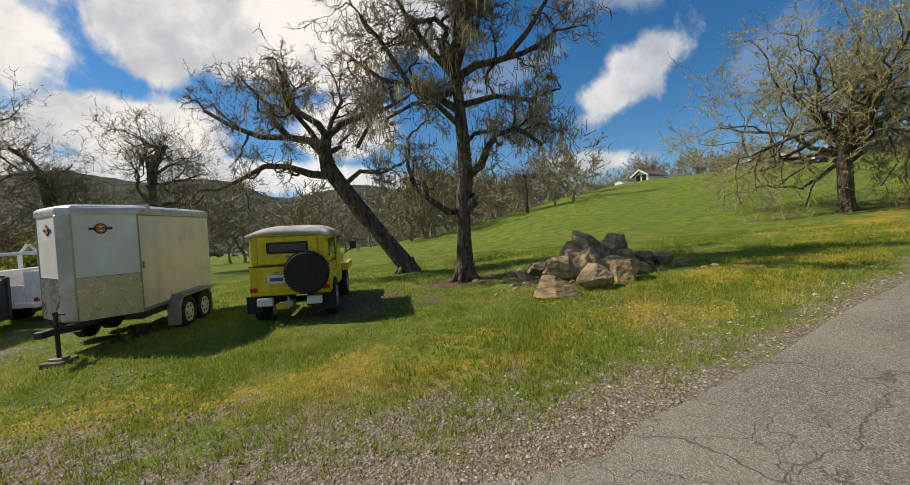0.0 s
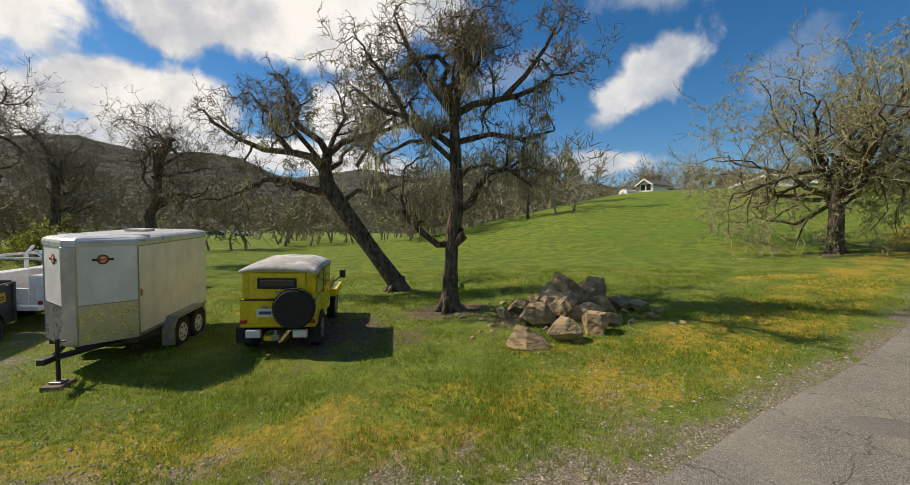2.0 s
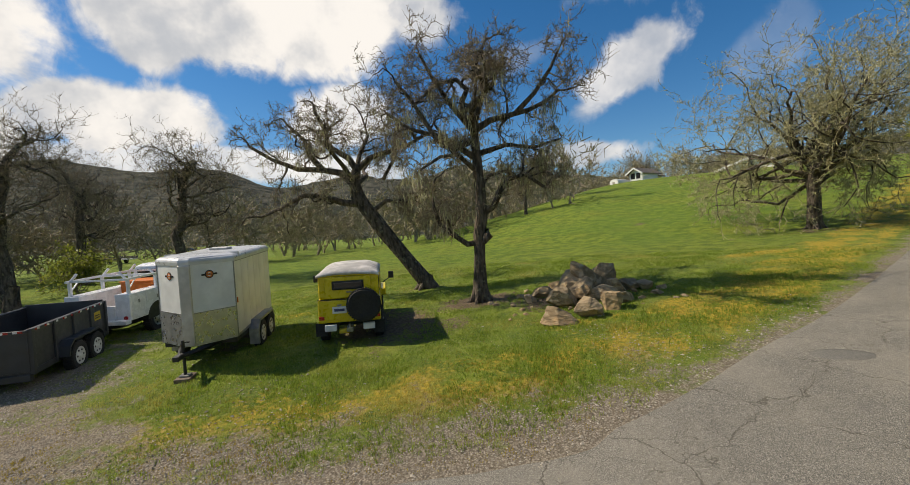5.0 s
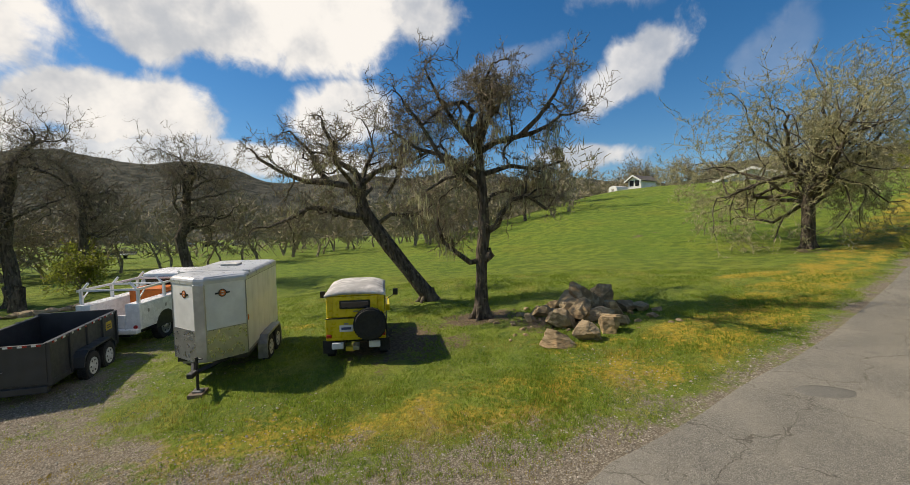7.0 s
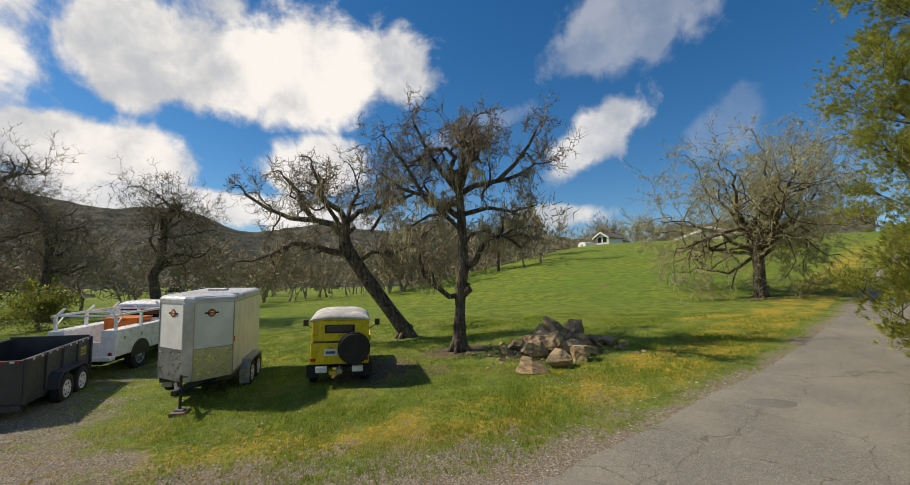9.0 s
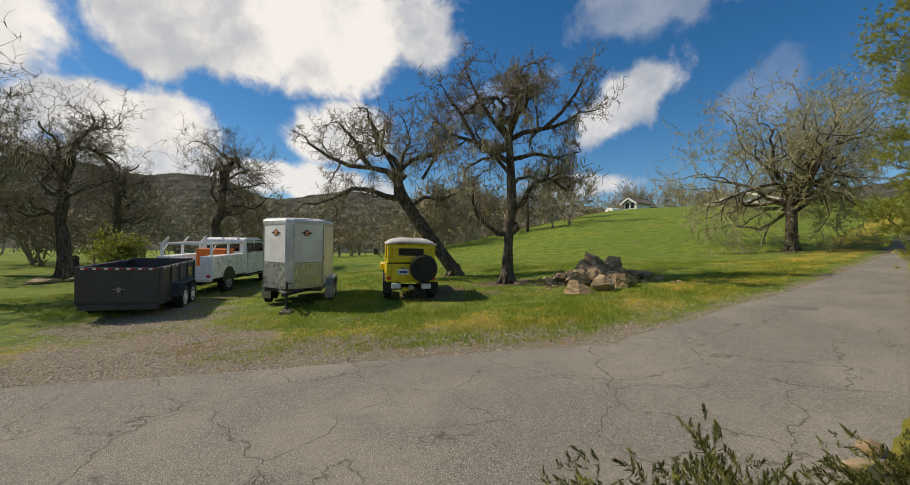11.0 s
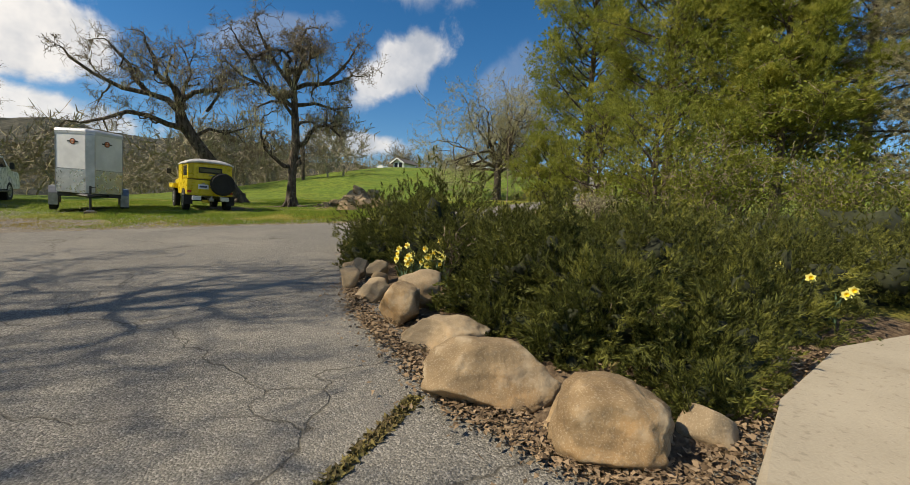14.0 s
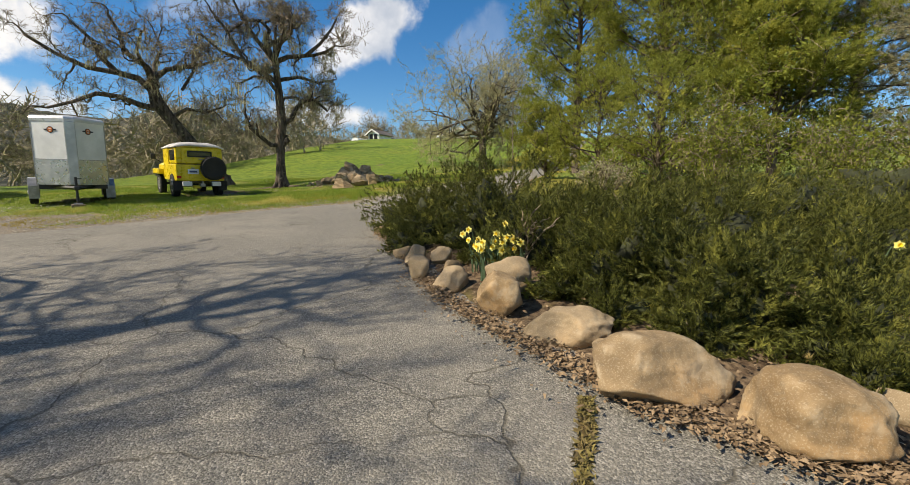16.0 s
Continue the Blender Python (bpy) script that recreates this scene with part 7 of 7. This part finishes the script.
conifer(14.3, 6.9, 15.0, 4.2, 301, "tall yellow-green pine with an open airy crown", 15660, M_NEEDLE, 0.13)
conifer(13.2, 1.6, 14.5, 4.6, 308, "tall yellow-green pine with an open airy crown", 15660, M_NEEDLE, 0.16)
conifer(17.5, 1.0, 14.0, 4.4, 302, "tall yellow-green pine with an open airy crown", 13702, M_NEEDLE, 0.14)
conifer(11.6, -3.1, 9.5, 2.6, 303, "slender feathery yellow-green pine", 10276, M_NEEDLE, 0.06)
conifer(15.4, -4.0, 14.0, 3.6, 304, "grey-green tree with drooping feathery foliage", 6210, M_NEEDLE_GREY, 0.08, droop=0.12, name="evergreen_tree")
conifer(13.4, -6.3, 11.0, 2.6, 309, "grey-green tree with drooping feathery foliage", 4600, M_NEEDLE_GREY, 0.03, droop=0.12, name="evergreen_tree")
conifer(9.0, 4.1, 2.6, 1.6, 305, "low spreading young pine at the roadside", 1900, M_NEEDLE, 0.02, needle=(14, 0.13, 0.009))
conifer(8.6, 1.2, 3.4, 1.8, 306, "bushy young pine behind the planting bed", 1200, M_NEEDLE, 0.02, needle=(14, 0.13, 0.009))
conifer(8.0, -1.4, 3.2, 1.7, 307, "bushy young pine behind the planting bed", 1200, M_NEEDLE, 0.02, needle=(14, 0.13, 0.009))
leafy_bush(9.2, -1.0, 1.4, 3.2, 311, "bright green broad-leaved shrub behind the junipers", M_BROADLEAF, 5200)
leafy_bush(12.2, -1.8, 1.7, 6.5, 312, "dark evergreen oak between the pines", M_BROADLEAF, 13000, 0.06, "evergreen_oak")
leafy_bush(7.2, -3.6, 1.3, 2.6, 313, "olive green broad-leaved shrub behind the junipers", M_BROADLEAF, 4200)
leafy_bush(8.4, -5.6, 1.4, 2.4, 315, "olive green broad-leaved shrub behind the junipers", M_BROADLEAF, 4200)
leafy_bush(7.6, -7.4, 1.2, 1.7, 316, "olive green broad-leaved shrub behind the junipers", M_BROADLEAF, 3200)
leafy_bush(5.2, -1.6, 0.9, 1.2, 314, "low dry brown shrub on the bank", M_NEEDLE_GREY, 1800, 0.03)

tw = thing("bare_twig_shrub", pose(-1.75, -5.75, bed_height(-1.75, -5.75)), "small leafless twiggy shrub beside the daffodils", "shrub")
g = Grower(401)
for k in range(6):
    g.limb((0, 0, 0), (math.cos(k) * 0.3, math.sin(k) * 0.3, 1), 0.34, 0.008, 2, 4, kids=(3, 4), ratio=0.6, wiggle=0.2)
fast_mesh("twig", np.concatenate(g.v[0] + g.v[1]), np.concatenate(g.f[0] + [q + g.n[0] for q in g.f[1]]), M_TWIG, tw)
sp = thing("dry_sprig", pose(-2.4, -8.2, gh(-2.4, -8.2) + 0.33), "brown dried juniper sprig hanging over a boulder", "sprig")
V, F, off = [], [], 0
rs = np.random.RandomState(55)
for k in range(9):
    tv, tf = TEMPL[k % 8]
    m_ = np.array(pose(-0.04 * k, -0.035 * k, -0.03 * k - 0.004 * k * k, 120 + rs.uniform(-30, 30), rs.uniform(-50, 50), 120 + rs.uniform(-60, 60)))
    V.append(tv * 0.75 @ m_[:3, :3].T + m_[:3, 3])
    F.append(tf + off)
    off += len(tv)
fast_mesh("foliage", np.concatenate(V), np.concatenate(F), leafy("dry_juniper", (0.10, 0.07, 0.02), (0.24, 0.18, 0.06)), sp)


# ---- far buildings, cars and odds and ends ----
M_CREAM = plain("cream_siding", (0.70, 0.66, 0.52), 0.7, vary=0.12, scale=1)
M_ROOFING = plain("brown_shingle", (0.13, 0.11, 0.095), 0.9, vary=0.3, scale=2)
M_BLUE = plain("blue_car_paint", (0.03, 0.09, 0.26), 0.3, vary=0.1)
M_GREYWOOD = plain("grey_post_wood", (0.34, 0.32, 0.28), 0.9, vary=0.35, scale=12)


def house(x, y, z, turn, w, d, h, ridge, wall_mat, label):
    t = thing("house", pose(x, y, z, 0, 0, turn), label, "house")
    bm = bmesh.new()
    add_prism(bm, [(-w / 2, -2), (w / 2, -2), (w / 2, h), (0, h + ridge), (-w / 2, h)], 0, d)
    part("wall", bm, wall_mat, t)
    for s in (-1, 1):
        bm = bmesh.new()
        o = 0.5
        k = ridge / (w / 2)
        add_prism(bm, [(0, h + ridge + 0.16), (s * (w / 2 + o), h - o * k + 0.16), (s * (w / 2 + o), h - o * k), (0, h + ridge)], -0.6, d + 0.6)
        part("roof", bm, M_ROOFING, t)
        bm = bmesh.new()
        add_prism(bm, [(0, h + ridge + 0.2), (s * (w / 2 + o), h - o * k + 0.2), (s * (w / 2 + o), h - o * k - 0.12), (0, h + ridge - 0.1)], -0.72, -0.6)
        part("bargeboard", bm, M_WHITE, t)
    for wx in (-w * 0.22, w * 0.2):
        win = part("window", box(wx - 0.55, wx + 0.55, -0.05, 0.02, 0.7, 2.0), M_WHITE, t)
        part("pane", box(wx - 0.45, wx + 0.45, -0.07, -0.05, 0.8, 1.9), M_GLASS, win)
    return t


house(36.5, 80.5, gh(36.5, 80.5) - 0.2, -62, 2.9, 4.5, 1.9, 0.85, M_WHITE, "small white house with a gabled roof on the hill")
house(39.2, 83.0, gh(39.2, 83.0) - 0.5, -55, 3.4, 4, 1.5, 0.5, M_CREAM, "low brown-roofed house on the hill crest")
shed = thing("shed", pose(32.6, 81.5, gh(32.6, 81.5) + 0.1, 0, 0, -62) @ Matrix.Scale(0.62, 4), "white garden shed with a rounded roof on the hill", "shed")
bm = bmesh.new()
add_prism(bm, [(-1.6, -1.5), (1.6, -1.5), (1.6, 1.4), (1.2, 2.1), (0, 2.4), (-1.2, 2.1), (-1.6, 1.4)], 0, 6)
part("wall", bm, M_WHITE, shed)
part("door", box(-0.5, 0.5, -0.05, 0, -0.5, 1.5), M_GREYWOOD, shed)
house(41.5, 55.3, 7.9, -55, 9, 6, 2.2, 1.4, M_WHITE, "white building half hidden behind the lichen oak")


def parked_car(x, y, turn, mat, label):
    t = thing("car", pose(x, y, gh(x, y), 0, 0, turn), label, "car", "cars parked in the far meadow")
    part("body", add_prism(bmesh.new(), [(-2.2, 0.35), (2.2, 0.35), (2.25, 0.8), (1.2, 0.95), (0.6, 1.45), (-1.0, 1.45), (-1.5, 0.95), (-2.25, 0.85)], -0.85, 0.85, 0.06), mat, t)
    for s in (-1, 1):
        part("window", box(-0.95, 0.7, s * 0.86 - 0.01, s * 0.86 + 0.01, 0.98, 1.36), M_GLASS, t)
        for wx in (-1.4, 1.4):
            part("wheel", add_rod(bmesh.new(), (wx, s * 0.7, 0.33), (wx, s * 0.9, 0.33), 0.33, 14), M_RUBBER, t)


parked_car(-67, 112, 10, M_BLUE, "blue car parked in the far meadow")
parked_car(-60, 112, 5, M_BLACK, "dark car parked in the far meadow")
parked_car(-54, 114, 0, M_TRUCK, "white car parked in the far meadow")
fl = thing("flatbed_trailer", pose(-45.5, 58.5, gh(-45.5, 58.5), 0, 0, 70), "low flatbed trailer with a pale deck in the meadow", "trailer")
part("deck", box(-1.1, 1.1, -2.2, 2.2, 0.55, 0.66), M_WHITE, fl)
part("side_rail", box(-1.15, -1.1, -2.2, 2.2, 0.6, 1.0), M_BLACK, fl)
part("side_rail", box(1.1, 1.15, -2.2, 2.2, 0.6, 1.0), M_BLACK, fl)
for s in (-1, 1):
    part("wheel", add_rod(bmesh.new(), (s * 1.0, 0, 0.33), (s * 1.2, 0, 0.33), 0.33, 14), M_RUBBER, fl)

# forked stump and stone edging by the left oaks
st = Grower(77)
st.tube([(0, 0, -0.1), (0.02, 0, 0.5), (0.15, 0, 1.1)], [0.34, 0.28, 0.2], 0, 10)
st.tube([(0, 0, 0.25), (-0.35, 0, 0.7), (-0.55, 0, 1.1)], [0.2, 0.16, 0.1], 0, 9)
t = thing("tree_stump", pose(-20.2, 17.5, gh(-20.2, 17.5)), "dark forked tree stump in the grass", "stump")
st.build(t, M_BARK, M_TWIG)
for k in range(9):
    x, y = -19.8 + 0.35 * k + random.uniform(-0.2, 0.2), 15.4 + 0.3 * k
    s = random.uniform(0.25, 0.5)
    rock(x, y, gh(x, y) + 0.05, s * 1.3, s, s * 0.5, random.uniform(0, 360), 500 + k, "grey stone edging under the meadow oaks", "meadow stones", M_ROCK_DARK)
leafy_bush(-21.5, 22.5, 1.4, 2.6, 321, "small green shrub under the meadow oaks", M_BROADLEAF, 3800, 0.08)
leafy_bush(-28.5, 31.5, 1.6, 3.2, 322, "small green shrub under the meadow oaks", M_BROADLEAF, 3800, 0.09)

# bare sapling at the bed's end and fence posts by the drive
sap = thing("sapling", pose(4.3, 1.0, gh(4.3, 1.0)), "thin leafless sapling at the roadside", "tree")
g = Grower(88)
g.thin = 0.003
g.tube([(0, 0, -0.05), (0.02, 0, 1.0), (-0.02, 0.02, 2.2), (0.03, 0, 3.9)], [0.02, 0.016, 0.011, 0.005], 0, 7)
for k in range(12):
    a, z = k * 2.4, 1.4 + 0.2 * k
    g.limb((0, 0, z), (math.cos(a), math.sin(a), 0.8), 0.6, 0.006, 2, 4, kids=(2, 3), ratio=0.6, wiggle=0.22)
fast_mesh("stem", np.concatenate(g.v[0] + g.v[1]), np.concatenate(g.f[0] + [q + g.n[0] for q in g.f[1]]), M_TWIG, sap)
for x, y in ((17.0, 10.0), (21.0, 13.2), (25.0, 16.2)):
    tagged(part("fence_post", box(-0.06, 0.06, -0.06, 0.06, -0.2, 1.25, 0.015), M_GREYWOOD), "weathered grey wooden fence post by the drive", "post", "fence posts").matrix_basis = pose(x, y, gh(x, y), 0, 2, 20)


# ---- grass, moss and gravel ----
def blades(rng, want, keep, height, width, per, name, mat, label, category, area):
    xs, ys = [], []
    while sum(len(a) for a in xs) < want:
        x, y = area(rng, 20000)
        ok = keep(x, y, rng)
        xs.append(x[ok])
        ys.append(y[ok])
    x, y = np.concatenate(xs)[:want], np.concatenate(ys)[:want]
    d = ease(0.3, 4, seg_dist(x, y, ROAD_FAR))
    z = np.array([gh(a, b) + 0.10 * noise.noise((a * 0.3, b * 0.3, 0)) * c for a, b, c in zip(x.tolist(), y.tolist(), d.tolist())]) - 0.01
    h = height * rng.uniform(0.5, 1.3, want) * (1 + 0.8 * np.array([noise.noise((a * 0.8, b * 0.8, 4)) for a, b in zip(x.tolist(), y.tolist())]))
    x, y, z, h = (np.repeat(a, per) for a in (x, y, z, h))
    n = len(x)
    a, b = rng.uniform(0, 6.28, n), rng.uniform(0, 6.28, n)
    x, y = x + rng.normal(0, 0.025, n), y + rng.normal(0, 0.025, n)
    w, ln = width * rng.uniform(0.6, 1.3, n), rng.uniform(0.15, 0.7, n) * h
    v = np.stack([np.stack([x - np.cos(a) * w, y - np.sin(a) * w, z], 1), np.stack([x + np.cos(a) * w, y + np.sin(a) * w, z], 1), np.stack([x + np.cos(b) * ln, y + np.sin(b) * ln, z + h], 1)], 1).reshape(-1, 3)
    tagged(fast_mesh(name, v, np.arange(len(v)).reshape(-1, 3), mat), label, category, kind="stuff")


def field(rng, n):
    d, a = 3.2 + 17 * rng.rand(n) ** 1.6, rng.uniform(-0.95, 0.95, n)
    return -0.8 + d * np.sin(a), -1.6 + d * np.cos(a)


def patchy(x, y, f, seed):
    return np.array([noise.noise((a * f, b * f, seed)) for a, b in zip(x.tolist(), y.tolist())])


def is_grass(x, y, rng):
    g, d, m = zones(x, y)
    ok = ~on_road(x, y) & (seg_dist(x, y, ROAD_FAR) > 0.15) & (rng.rand(len(x)) > 1.1 * g + 1.2 * d + 0.25 * m)
    return ok & (patchy(x, y, 0.55, 9) + 0.5 * patchy(x, y, 1.9, 2) > rng.uniform(-0.75, 0.15, len(x)))


def is_moss(x, y, rng):
    return ~on_road(x, y) & (seg_dist(x, y, ROAD_FAR) > 0.1) & (rng.rand(len(x)) < 1.3 * zones(x, y)[2]) & (patchy(x, y, 1.3, 5) > -0.2)


rg = np.random.RandomState(21)
blades(rg, 46000, is_grass, 0.062, 0.0065, 5, "grass", leafy("green_grass_blades", (0.12, 0.19, 0.02), (0.33, 0.42, 0.055), (0.56, 0.49, 0.15), 0.6, 0.6, 0.4), "short green meadow grass in tufts", "grass", field)
blades(rg, 9000, is_moss, 0.03, 0.006, 5, "moss", leafy("yellow_moss_blades", (0.26, 0.19, 0.02), (0.46, 0.35, 0.05), (0.24, 0.25, 0.04), 0.7, 0.8, 0.3), "yellow moss and low weeds by the drive", "moss", field)


def bank(rng, n):
    return rng.uniform(0.5, 9, n), rng.uniform(-3.5, 4.5, n)


def is_bank(x, y, rng):
    return ~on_road(x, y) & (y < 0.6 * x - 0.3)


blades(rg, 5000, is_bank, 0.09, 0.007, 5, "weeds", leafy("bank_weeds", (0.10, 0.12, 0.015), (0.30, 0.27, 0.05), (0.33, 0.25, 0.06), 0.7, 0.9, 0.3), "yellow-green weeds on the bank", "weeds", bank)


def make_gravel():
    rng = np.random.RandomState(31)
    v, f, n = [], [], 0
    octa = np.array([(1, 0, 0), (-1, 0, 0), (0, 1, 0), (0, -1, 0), (0, 0, 1), (0, 0, -1)], dtype=float)
    tri = [(0, 2, 4), (2, 1, 4), (1, 3, 4), (3, 0, 4)]
    gx, gy = rng.uniform(-12, 7, 90000), rng.uniform(0.2, 8, 90000)
    ok = ~on_road(gx, gy) & (rng.rand(90000) < zones(gx, gy)[0] * 1.2)
    for x, y in zip(gx[ok][:9000].tolist(), gy[ok][:9000].tolist()):
        s = rng.uniform(0.006, 0.02) * (1.6 if rng.rand() < 0.06 else 1)
        a = rng.uniform(0, 6.28)
        r = np.array([[math.cos(a), -math.sin(a), 0], [math.sin(a), math.cos(a), 0], [0, 0, 1]])
        v.append((octa * (s * rng.uniform(0.8, 1.5), s, s * 0.7)) @ r.T + (x, y, gh(x, y) + 0.004))
        f += [(a_ + n, b_ + n, c_ + n) for a_, b_, c_ in tri]
        n += 6
    tagged(fast_mesh("gravel", np.concatenate(v), f, leafy("gravel_stones", (0.17, 0.145, 0.11), (0.50, 0.45, 0.37), None, 0.9)), "loose pale gravel along the drive", "gravel", kind="stuff")


make_gravel()
